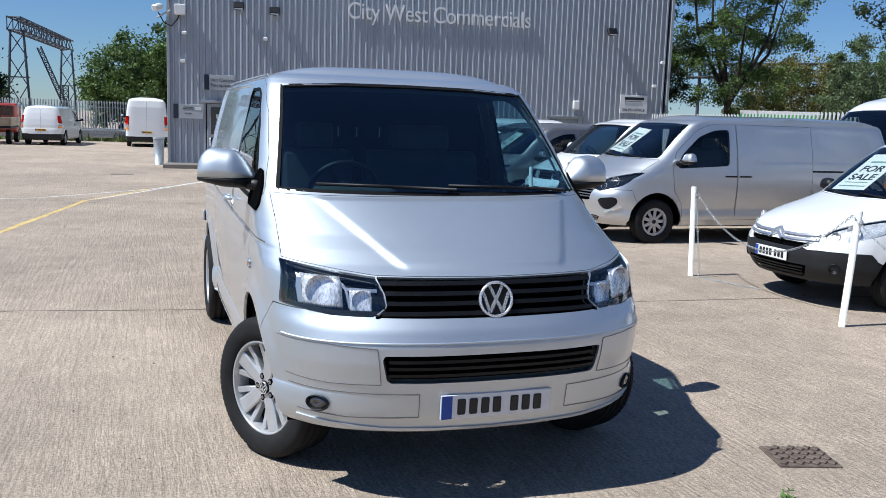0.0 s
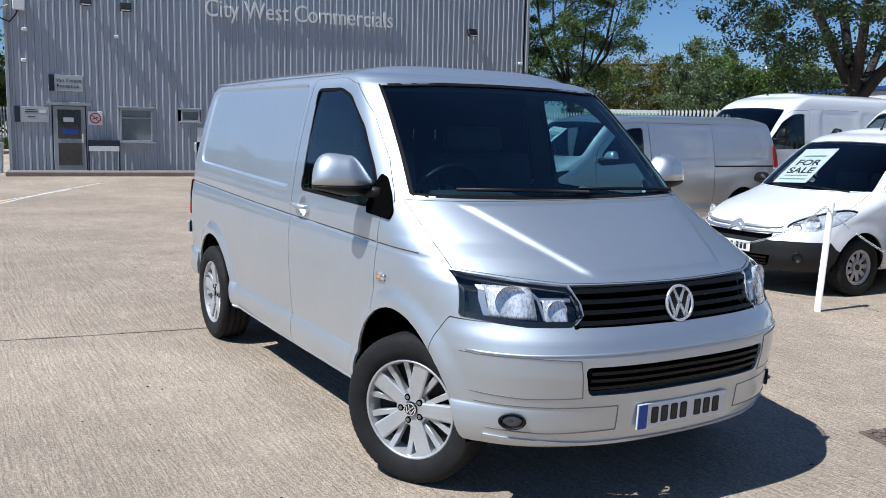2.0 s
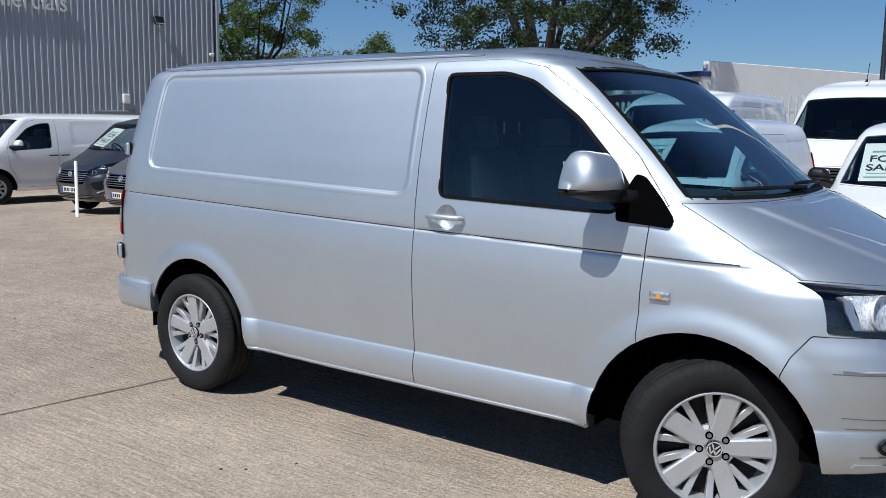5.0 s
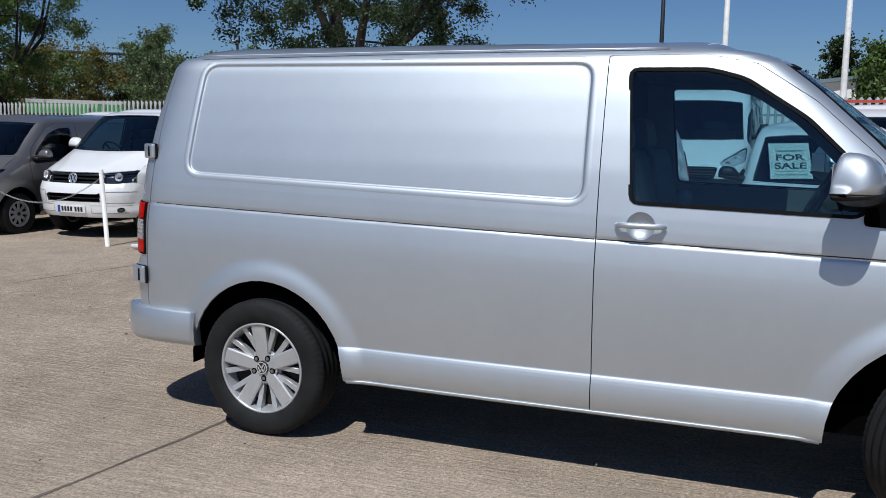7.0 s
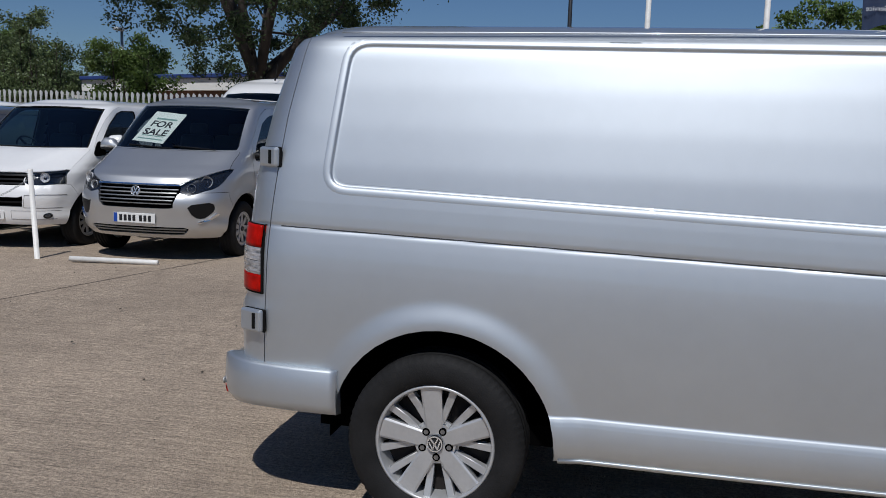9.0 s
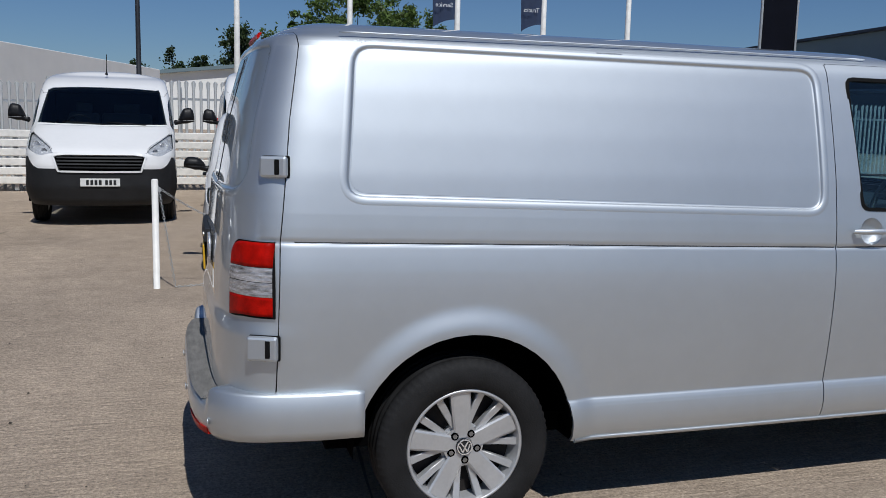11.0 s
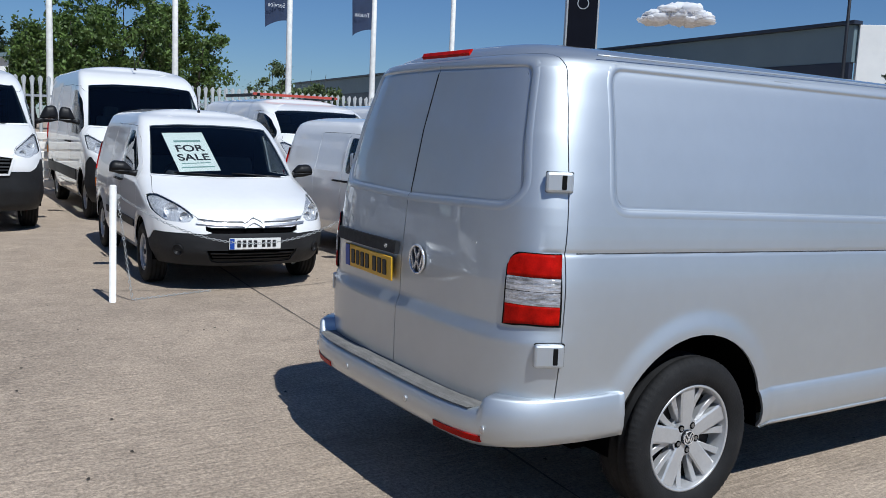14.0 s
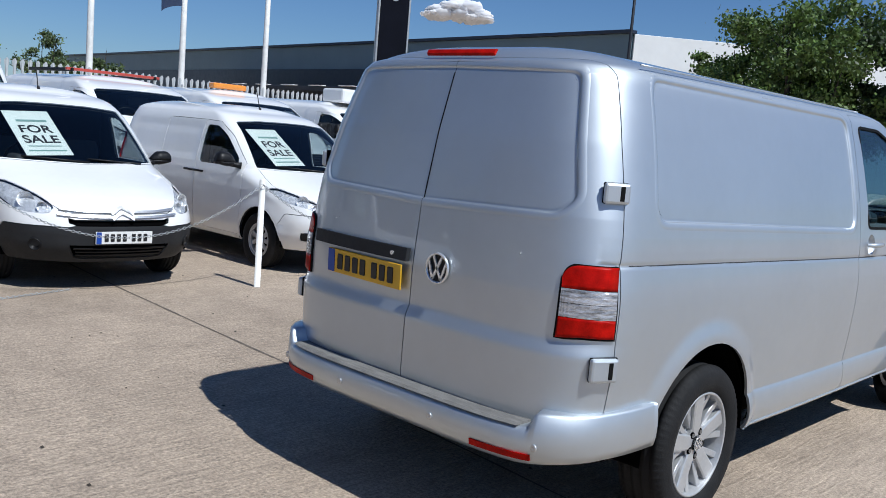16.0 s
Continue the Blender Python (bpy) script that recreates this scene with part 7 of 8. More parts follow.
generic("large_van", pose(12.9, 0.62, 0, 0, 0, WEST - 2), large_shell(0.94), M_WHITE, "white high-roofed van with dark side mouldings", sprint, "vans for sale")
PK = large_shell(0.55)
PICK = large_cfg(0.55, side_trims=[], tail=None, aerial=None, slide=None, mirror=(1.17, -1.52, 1.42, 0.10, 0.16))
p1 = generic("large_van", pose(12.6, -2.35, 0, 0, 0, WEST), PK, M_WHITE, "white low-roofed van with a red roof bar", PICK, "vans for sale")
part("roof_bar", box((1.7, 0.05, 0.05), (0, -0.1, 2.11), 0.01), M_RED, p1, "red roof bar")
for sx in (-1, 1):
    part("roof_rail", box((0.05, 1.8, 0.06), (sx * 0.75, 0.75, 2.10), 0.01), M_BLACK, p1)
p2 = generic("large_van", pose(13.0, -4.95, 0, 0, 0, WEST), PK, M_WHITE, "white low-roofed van with an amber beacon bar", PICK, "vans for sale")
part("beacon_bar", box((0.75, 0.20, 0.11), (-0.1, -0.15, 2.12), 0.03, (0, 0, 0), 2), M_AMBER, p2, "amber beacon bar")
p3 = generic("large_van", pose(12.8, -7.6, 0, 0, 0, WEST), PK, M_WHITE, "white low-roofed van beside the fence", PICK, "vans for sale")
part("cool_unit", box((0.9, 0.7, 0.30), (0.0, -0.35, 2.18), 0.05, (0, 0, 0), 2), M_WHITE, p3, "white roof-mounted cooling unit")
# row towards the building
generic("mid_van", sized(7.33, 6.14, WEST, 0.965, 2.65), V_SHELL, M_SILVER2, "silver panel van with black grille and sale poster", MID, "vans for sale")
wt = thing("mid_van", sized(7.36, 8.30, WEST, 0.955, 2.3), "white panel van with black grille bars", "van", "vans for sale")
w_sh, w_made, _ = transporter(wt, M_WHITE, False)
front_details(wt, w_made, w_sh)
generic("mid_van", sized(7.15, 10.35, WEST, 0.91, 2.65), V_SHELL, M_GREY, "dark grey panel van with sale poster", dict(MID, side_trims=[]), "vans for sale")
generic("mid_van", sized(7.6, 12.6, WEST, 0.93, 2.65), V_SHELL, M_DARKCAR, "black panel van with sale poster", dict(MID, side_trims=[], rim="steel"), "vans for sale")
generic("mid_van", sized(7.0, 16.7, WEST, 1.0, 2.65), V_SHELL, M_WHITE, "white panel van with dark bumper near the building", dict(MID, side_trims=[], bumper_m=M_GREYPL, poster=None), "vans for sale")
generic("large_van", pose(12.95, 7.75, 0, 0, 0, WEST), large_shell(0.93), M_WHITE, "white high-roofed van behind the silver van", large_cfg(0.93, side_trims=[]), "vans for sale")
generic("large_van", pose(13.2, 14.6, ground_z(0, 14.6), 0, 0, WEST), large_shell(0.5), M_WHITE, "white van with a raised roof behind the grey van", large_cfg(0.5, side_trims=[], aerial=None), "vans for sale")
rk = generic("mid_van", sized(12.9, 12.4, WEST, 0.955, 2.65), V_SHELL, M_WHITE, "white panel van with a tubular roof rack", dict(MID, side_trims=[], poster=None), "vans for sale")
for y in (-0.55, 0.9, 2.2):
    part("rack_bar", box((1.5, 0.05, 0.04), (0, y, 2.03), 0.01), M_GALV, rk)
    for sx in (-1, 1):
        part("rack_foot", box((0.05, 0.07, 0.16), (sx * 0.70, y, 1.945), 0.01), M_BLACK, rk)
v, f = tube([(0.45, -0.9, 2.09), (0.45, 2.5, 2.09)], 0.055, 12)
mesh_ob("pipe_carrier", v, f, M_POSTW, rk, "white pipe carrier tube", smooth=True)
# far side of the yard, tails towards the camera's start
generic("large_van", pose(-0.95, 45.0, -0.2, 0, 0, 180), large_shell(1.02), M_WHITE, "white high-roofed van seen from behind", large_cfg(1.02), "vans by the barrier")
generic("mid_van", pose(-5.5, 44.8, -0.2, 0, 0, 172), V_SHELL, M_WHITE, "white panel van seen from behind", dict(MID, side_trims=[], poster=None, bumper_rm=M_GREYPL, bumper_m=M_GREYPL), "vans by the barrier")
tk = thing("flatbed_truck", pose(-8.2, 44.0, -0.2, 0, 0, 180), "red flatbed truck with wooden side boards", "truck")
part("cab", box((1.9, 1.5, 1.5), (0, -1.9, 1.25), 0.12, (0, 0, 0), 2), M_RED, tk)
part("cab_window", box((1.5, 0.02, 0.5), (0, -1.14, 1.62), 0.004), M_GLASSD, tk)
part("bed", box((2.0, 3.0, 0.12), (0, 0.5, 0.85), 0.01), M_BLACK, tk)
M_BOARD = mat("side_board", (0.30, 0.24, 0.17), 0.7, var=0.25, scale=5, bump=0.2)
for sx in (-1, 1):
    part("side_board", box((0.05, 3.0, 0.42), (sx * 0.98, 0.5, 1.10), 0.01), M_BOARD, tk)
part("tail_board", box((1.9, 0.05, 0.42), (0, 1.98, 1.10), 0.01), M_BOARD, tk)
for sx in (-1, 1):
    for y in (-1.7, 1.3):
        add_wheel(tk, sx * 0.82, y, 0.36, 0.22, "steel")


# ---- posts and chains ----
POSTS = [(4.21, -2.3), (4.215, 0.196), (4.397, 2.66), (4.55, 7.25), (4.7, 9.7), (4.8, 12.1)]
v, f = tube([(0, 0, 0), (0, 0, 0.985), (0, 0, 0.995)], 0.029, 14, [0.029, 0.029, 0.022])
pm = mesh_ob("post", v, f, M_POSTW, smooth=True)
pme = pm.data
bpy.data.objects.remove(pm)
lean = [(1, 1), (1.5, 2.5), (0, -2), (-1, -3), (1, 2), (0, 1)]
for (x, y), (a, b) in zip(POSTS, lean):
    p_ = share("barrier_post", pme, pose(x, y, ground_z(x, y), a, b, 0))
    tagged(p_, "thin white painted post with scuffs standing on concrete", "post", "chain posts")
    part("eye_bolt", cyl(0.022, 0.012, (0.0, -0.036, 0.90), (0, 90, 0), 10), M_GALV, p_)
fp = share("barrier_post", pme, pose(4.42, 6.75, ground_z(4.42, 6.3) + 0.034, 90, 0, 6) @ pose(0, 0, 0))
tagged(fp, "white painted post lying on the concrete", "post", "chain posts")
lv, lf = [], []
tv, tf = tube([(0.016 * math.cos(a) * 1.0, 0, 0.010 * math.sin(a)) for a in np.linspace(0, 2 * math.pi, 11)], 0.0028, 5, caps=False)


def chain(points, label):
    """A chain of oval links along a path, each turned a quarter against the next."""
    P = [Vector(p) for p in points]
    v, f, i = [], [], 0
    for a, b in zip(P[:-1], P[1:]):
        d = b - a
        rot = Vector((1, 0, 0)).rotation_difference(d.normalized()).to_matrix()
        tw = Matrix.Rotation(radians(90 if i % 2 else 0), 3, "X")
        k = len(v)
        v += [rot @ (tw @ Vector(q)) + (a + b) / 2 for q in tv]
        f += [tuple(n + k for n in q) for q in tf]
        i += 1
    return tagged(mesh_ob("chain", v, f, M_GALV, smooth=True), label, "chain", "barrier chains")


def sag(a, b, drop, n=None):
    a, b = Vector(a), Vector(b)
    n = n or int((b - a).length / 0.026)
    return [a.lerp(b, t) + Vector((0, 0, -drop * 4 * t * (1 - t))) for t in np.linspace(0, 1, n + 1)]


chain(sag((4.215, 0.196, 0.95), (4.397, 2.66, 0.94), 0.47), "sagging steel chain between white posts")
chain(sag((4.21, -2.3, 0.95), (4.215, 0.196, 0.95), 0.45), "sagging steel chain between white posts")
chain(sag((4.55, 7.25, 0.88), (4.7, 9.7, 0.84), 0.40), "sagging steel chain between white posts")
hang = sag((4.37, 2.63, 0.93), (4.40, 2.50, 0.012), -0.02) + sag((4.40, 2.50, 0.008), (4.62, 1.75, 0.008), 0.0)[1:]
chain(hang, "loose steel chain hanging from a post onto concrete")

# ---- drain cover, weeds, litter ----
dr = thing("drain_cover", pose(1.70, -2.22, 0.0, 0, 0, -16) @ Matrix.Diagonal((0.78, 0.78, 1, 1)), "rusty cast iron drain grating set in concrete", "drain cover")
part("frame", box((0.40, 0.34, 0.012), (0, 0, 0.004), 0.003), M_RUST, dr)
for i in range(7):
    for j in range(4):
        part("grating_bar", box((0.042, 0.05, 0.012), (-0.156 + i * 0.052, -0.12 + j * 0.08 + (0.02 if i % 2 else 0), 0.013), 0.004, (0, 0, 40 if (i + j) % 2 else -40)), M_RUST, dr)
M_WEED = mat("weed_leaf", (0.09, 0.16, 0.03), 0.6, var=0.4, scale=20)
rw = random.Random(5)


def weed(x, y, n, r):
    v, f = [], []
    for i in range(n):
        a, l, q = rw.uniform(0, 6.28), rw.uniform(0.4, 1) * r, rw.uniform(0, r)
        cx, cy = x + q * math.cos(a * 3.1), y + q * math.sin(a * 3.1)
        d, s = Vector((math.cos(a), math.sin(a), rw.uniform(0.3, 0.9))) * l * 0.7, Vector((-math.sin(a), math.cos(a), 0)) * l * 0.18
        c = Vector((cx, cy, 0.002))
        k = len(v)
        v += [c, c + d * 0.5 + s, c + d, c + d * 0.5 - s]
        f.append((k, k + 1, k + 2, k + 3))
    return tagged(mesh_ob("weed", v, f, M_WEED), "small green weed growing from a crack", "weed", "weeds")


weed(1.28, -2.62, 26, 0.05)
weed(1.24, -2.70, 16, 0.04)
weed(1.35, -2.55, 12, 0.03)
M_LITTER = mat("dark_litter", (0.05, 0.04, 0.03), 0.9, var=0.4, scale=30)
v, f = [], []
for i in range(420):
    x, y = rw.uniform(-7, 6), rw.uniform(-5, 12)
    s = rw.uniform(0.003, 0.011)
    k = len(v)
    v += [(x - s, y - s * 0.6, 0.001), (x + s, y - s * 0.7, 0.001), (x + s * 0.8, y + s, 0.001), (x - s * 0.7, y + s * 0.6, 0.001), (x, y, 0.001 + s * 0.7)]
    f += [(k, k + 1, k + 4), (k + 1, k + 2, k + 4), (k + 2, k + 3, k + 4), (k + 3, k, k + 4)]
tagged(mesh_ob("grit", v, f, M_LITTER), "scattered dark grit and crumbs on concrete", "grit", kind="stuff")
for i in range(9):
    x, y = (1.2, 4.48, ) if i == 0 else (rw.uniform(-4, 4), rw.uniform(3, 10))
    lf_ = tagged(mesh_ob("dead_leaf", [(x - 0.02, y, 0.002), (x, y - 0.012, 0.008), (x + 0.022, y, 0.002), (x, y + 0.012, 0.007)], [(0, 1, 2), (0, 2, 3)], M_LITTER), "curled dead leaf on concrete", "leaf", "dead leaves")
cov = tagged(part("inspection_cover", box((0.62, 0.45, 0.01), (-1.85, 21.4, ground_z(0, 21.4) + 0.004), 0.003), M_KERB), "small dark inspection cover in concrete", "cover")

# ---- boards on stands near the building ----
for k, (x, y, a) in enumerate(((4.95, 20.4, -8), (4.75, 17.9, -6))):
    b_ = thing("price_board", pose(x, y, ground_z(x, y), 0, 0, a), "pale printed price board on a metal stand", "board", "price boards")
    part("panel", box((0.52, 0.03, 1.45), (0, 0, 1.10), 0.01), M_SIGNW, b_)
    for j in range(7):
        part("bar", box((0.36, 0.006, 0.045), (0, -0.02, 1.62 - j * 0.16)), M_SIGNG, b_)
    for sx in (-1, 1):
        part("leg", box((0.03, 0.03, 0.42), (sx * 0.22, 0, 0.21)), M_GALV, b_)
    part("foot", box((0.55, 0.45, 0.03), (0, 0, 0.015)), M_GALV, b_)
# bin by the corner
bn = thing("waste_bin", pose(-0.72, 26.6, -0.2), "slim grey waste bin with a pale lid", "bin")
v, f = tube([(0, 0, 0), (0, 0, 0.85), (0, 0, 0.9)], 0.2, 16, [0.15, 0.18, 0.19])
mesh_ob("bin_body", v, f, M_GALV, bn, smooth=True)
part("bin_band", cyl(0.20, 0.06, (0, 0, 0.92), (0, 0, 0), 16), M_SIGNG, bn)

# ---- palisade fence ----
def pale_mesh(h):
    v = [(-0.034, 0.012, 0), (-0.017, -0.012, 0), (0.017, -0.012, 0), (0.034, 0.012, 0)]
    top = [(x * (0.95 if z < 1 else 0.9), y, z) for x, y, _ in v for z in (h - 0.16,)]
    tip = [(-0.05, 0.014, h), (-0.012, -0.012, h + 0.05), (0.012, -0.012, h + 0.05), (0.05, 0.014, h)]
    V_ = v + top + tip
    F_ = [(i, i + 1, 5 + i, 4 + i) for i in range(3)] + [(4 + i, 5 + i, 9 + i, 8 + i) for i in range(3)]
    o = mesh_ob("pale", V_, F_, M_PALE)
    m_ = o.data
    bpy.data.objects.remove(o)
    return m_


PALE = pale_mesh(2.25)


def palisade(p0, p1, z, label, near=True, pitch=0.155):
    a, b = Vector((*p0, z)), Vector((*p1, z))
    L = (b - a).length
    ang = math.degrees(math.atan2(b.y - a.y, b.x - a.x))
    fe = thing("palisade_fence", pose(*a, 0, 0, ang), label, "fence", "fences", "structure")
    n = int(L / pitch)
    for zz in (0.45, 1.95):
        part("rail", box((L, 0.05, 0.05), (L / 2, 0.04, zz)), M_GALV, fe)
    for i in range(int(L / 2.75) + 1):
        part("fence_post", box((0.06, 0.10, 2.2), (i * 2.75, 0.09, 1.1)), M_GALV, fe)
    if near:
        for i in range(n):
            share("pale", PALE, pose(i * pitch + 0.08, 0, 0.05), fe)
    else:
        v, f = [], []
        base = [tuple(q.co) for q in PALE.vertices]
        pol = [tuple(q.vertices) for q in PALE.polygons]
        for i in range(n):
            k = len(v)
            v += [(x + i * pitch + 0.08, y, zz + 0.05) for x, y, zz in base]
            f += [tuple(q + k for q in pp) for pp in pol]
        s_ = mesh_ob("pales", v, f, M_PALE, fe)
        tagged(s_, kind="stuff")
    return fe


palisade((16.6, 18.0), (16.6, 5.0), -0.13, "galvanised steel palisade fence behind the parked vans")
palisade((16.6, 5.0), (16.6, -16.0), 0, "galvanised steel palisade fence behind the parked vans")
palisade((16.6, 24.0), (16.6, 18.0), -0.2, "galvanised steel palisade fence behind the parked vans")
palisade((16.6, -16.0), (18.5, -45.0), 0, "galvanised steel palisade fence running off", False)
palisade((-45, 50.5), (2, 53.0), -0.2, "grey steel palisade fence beyond the barrier", False)
# white boarded barrier at the fence's foot
bar_ = thing("boarded_barrier", pose(15.9, 6.0, 0, 0, 0, -90), "stacked white horizontal boards along the fence", "barrier", kind="structure")
for j in range(6):
    part("board", box((17.0, 0.05, 0.15), (6.5, 0, 0.20 + j * 0.19), 0.012), M_POSTW, bar_)
for i in range(8):
    part("barrier_post", box((0.08, 0.08, 1.25), (-1.9 + i * 2.4, 0.07, 0.62)), M_GALV, bar_)
br = thing("crash_barrier", pose(-24, 48.6, -0.2, 0, 0, 3), "grey steel crash barrier along the yard's end", "barrier", kind="structure")
for zz in (0.35, 0.62):
    bm = bmesh.new()
    for dz, dy in ((-0.09, 0), (0.0, -0.05), (0.09, 0)):
        bm_box(bm, (25, 0.05, 0.10), pose(12.5, dy, zz + dz), 0.01)
    part("rail", bm, M_GALV, br)
for i in range(11):
    part("barrier_post", box((0.08, 0.12, 0.8), (0.5 + i * 2.4, 0.1, 0.4)), M_GALV, br)

# ---- poles, flags, totem ----
M_FLAGN = mat("flag_navy", (0.02, 0.035, 0.08), 0.8, var=0.2, scale=3)
M_FLAGW = mat("flag_white", (0.55, 0.57, 0.60), 0.8, var=0.1, scale=3)
M_POLED = mat("dark_pole", (0.03, 0.033, 0.04), 0.5, 0.3, var=0.2, scale=4)


def flag(root, z0, wd, ht, words, seed):
    v, f, nx, nz = [], [], 12, 10
    for j in range(nz + 1):
        for i in range(nx + 1):
            s, t = i / nx, j / nz
            v.append((0.06 * math.sin(s * 7 + seed) * s, 0.06 + wd * s * (0.86 + 0.14 * t), z0 + ht * t - 0.22 * s * s * (1 - 0.3 * t)))
    f = [(j * (nx + 1) + i, j * (nx + 1) + i + 1, (j + 1) * (nx + 1) + i + 1, (j + 1) * (nx + 1) + i) for j in range(nz) for i in range(nx)]
    cutz = 5
    cut_ = (cutz + 1) * (nx + 1)
    fl = mesh_ob("flag", v[:cut_], f[: nx * cutz], M_FLAGN, root, "navy and white hanging flag", smooth=True)
    low = cutz * (nx + 1)
    mesh_ob("flag_field", v[low:], [tuple(i - low for i in q) for q in f[nx * cutz:]], M_FLAGW, fl, smooth=True)
    if words:
        text_ob("lettering", words, 0.165, pose(-0.075, 0.06 + wd * 0.48, z0 + ht * 0.16 - 0.06, 90, 0, -90) @ Matrix.Diagonal((-1, 1, 1, 1)), M_FLAGW, fl, 0.001)


for k, (x, y, fl) in enumerate(((20.6, 0.74, None), (20.2, -2.2, None), (19.12, -4.89, "Service"), (19.08, -7.36, "Trucks"), (19.0, -9.9, None))):
    fpq = thing("flagpole", pose(x, y, 0), "tall white flagpole behind the fence", "flagpole", "flagpoles")
    v, f = tube([(0, 0, 0), (0, 0, 3), (0, 0, 9.5)], 0.07, 14, [0.085, 0.08, 0.05])
    mesh_ob("pole", v, f, M_POSTW, fpq, smooth=True)
    part("base", cyl(0.16, 0.12, (0, 0, 0.06), (0, 0, 0), 14), M_GALV, fpq)
    if fl:
        flag(fpq, 4.30, 0.70, 2.6, fl, k)
for (x, y), h, m_, lb in (((28.76, 3.44), 11, M_POLED, "tall dark lamp column beyond the fence"), ((20.8, -31.3), 14, M_POLED, "tall dark lamp column beyond the fence"), ((26.87, 20.1), 4.9, M_GALV, "grey street lamp beyond the fence")):
    sl = thing("street_lamp", pose(x, y, 0), lb, "street lamp", "street lamps")
    v, f = tube([(0, 0, 0), (0, 0, h * 0.4), (0, 0, h)], 0.08, 10, [0.10, 0.08, 0.05])
    mesh_ob("column", v, f, m_, sl, smooth=True)
    part("lantern", box((0.5, 0.22, 0.12), (-0.2, 0, h), 0.04, (0, 0, 0), 2), M_GALV, sl)
tt = thing("totem_sign", pose(20.62, -16.14, 0, 0, 0, 60), "tall black totem sign with pale edges", "sign")
part("panel", box((0.98, 0.30, 9.0), (0, 0, 4.5), 0.01), mat("totem_navy", (0.004, 0.005, 0.010), 0.65, spec=0.08, var=0.2, scale=2), tt)
for sx in (-1, 1):
    part("edge", box((0.06, 0.34, 9.0), (sx * 0.53, 0, 4.5), 0.005), M_GALV, tt)
for sy in (-1, 1):
    v, f = lathe([(0.20, 0.0), (0.20, 0.01), (0.17, 0.01), (0.17, 0.0)], 28)
    mesh_ob("ring", [(b, sy * (0.151 + a), 6.14 + c) for a, b, c in v], f, M_GALV, tt)


# ---- trees ----
def leaf_mat(name, c, var=0.35):
    m = mat(name, c, 0.55, var=var, scale=0.6)
    n, l = m.node_tree.nodes, m.node_tree.links
    p = n["Principled BSDF"]
    geo = n.new("ShaderNodeNewGeometry")
    hs = n.new("ShaderNodeHueSaturation")
    mr = n.new("ShaderNodeMapRange")
    mr.inputs["To Min"].default_value, mr.inputs["To Max"].default_value = 0.5, 1.7
    l.new(geo.outputs["Random Per Island"], mr.inputs[0])
    l.new(mr.outputs[0], hs.inputs["Value"])
    src = p.inputs["Base Color"].links[0].from_socket
    l.new(src, hs.inputs["Color"])
    l.new(hs.outputs[0], p.inputs["Base Color"])
    t = n.new("ShaderNodeBsdfTranslucent")
    l.new(hs.outputs[0], t.inputs[0])
    x = n.new("ShaderNodeMixShader")
    x.inputs[0].default_value = 0.3
    l.new(p.outputs[0], x.inputs[1]), l.new(t.outputs[0], x.inputs[2])
    l.new(x.outputs[0], n["Material Output"].inputs[0])
    return m


M_LEAF = leaf_mat("leaf_green", (0.085, 0.135, 0.030))
M_LEAFD = leaf_mat("leaf_dark", (0.038, 0.062, 0.020))
M_LEAFY = leaf_mat("leaf_olive", (0.125, 0.115, 0.022))
M_LEAFL = leaf_mat("leaf_pale", (0.10, 0.14, 0.055))
M_BARK = mat("bark", (0.045, 0.036, 0.029), 0.9, var=0.4, scale=5, bump=0.8, bump_scale=18, stretch=(1, 1, 0.25))


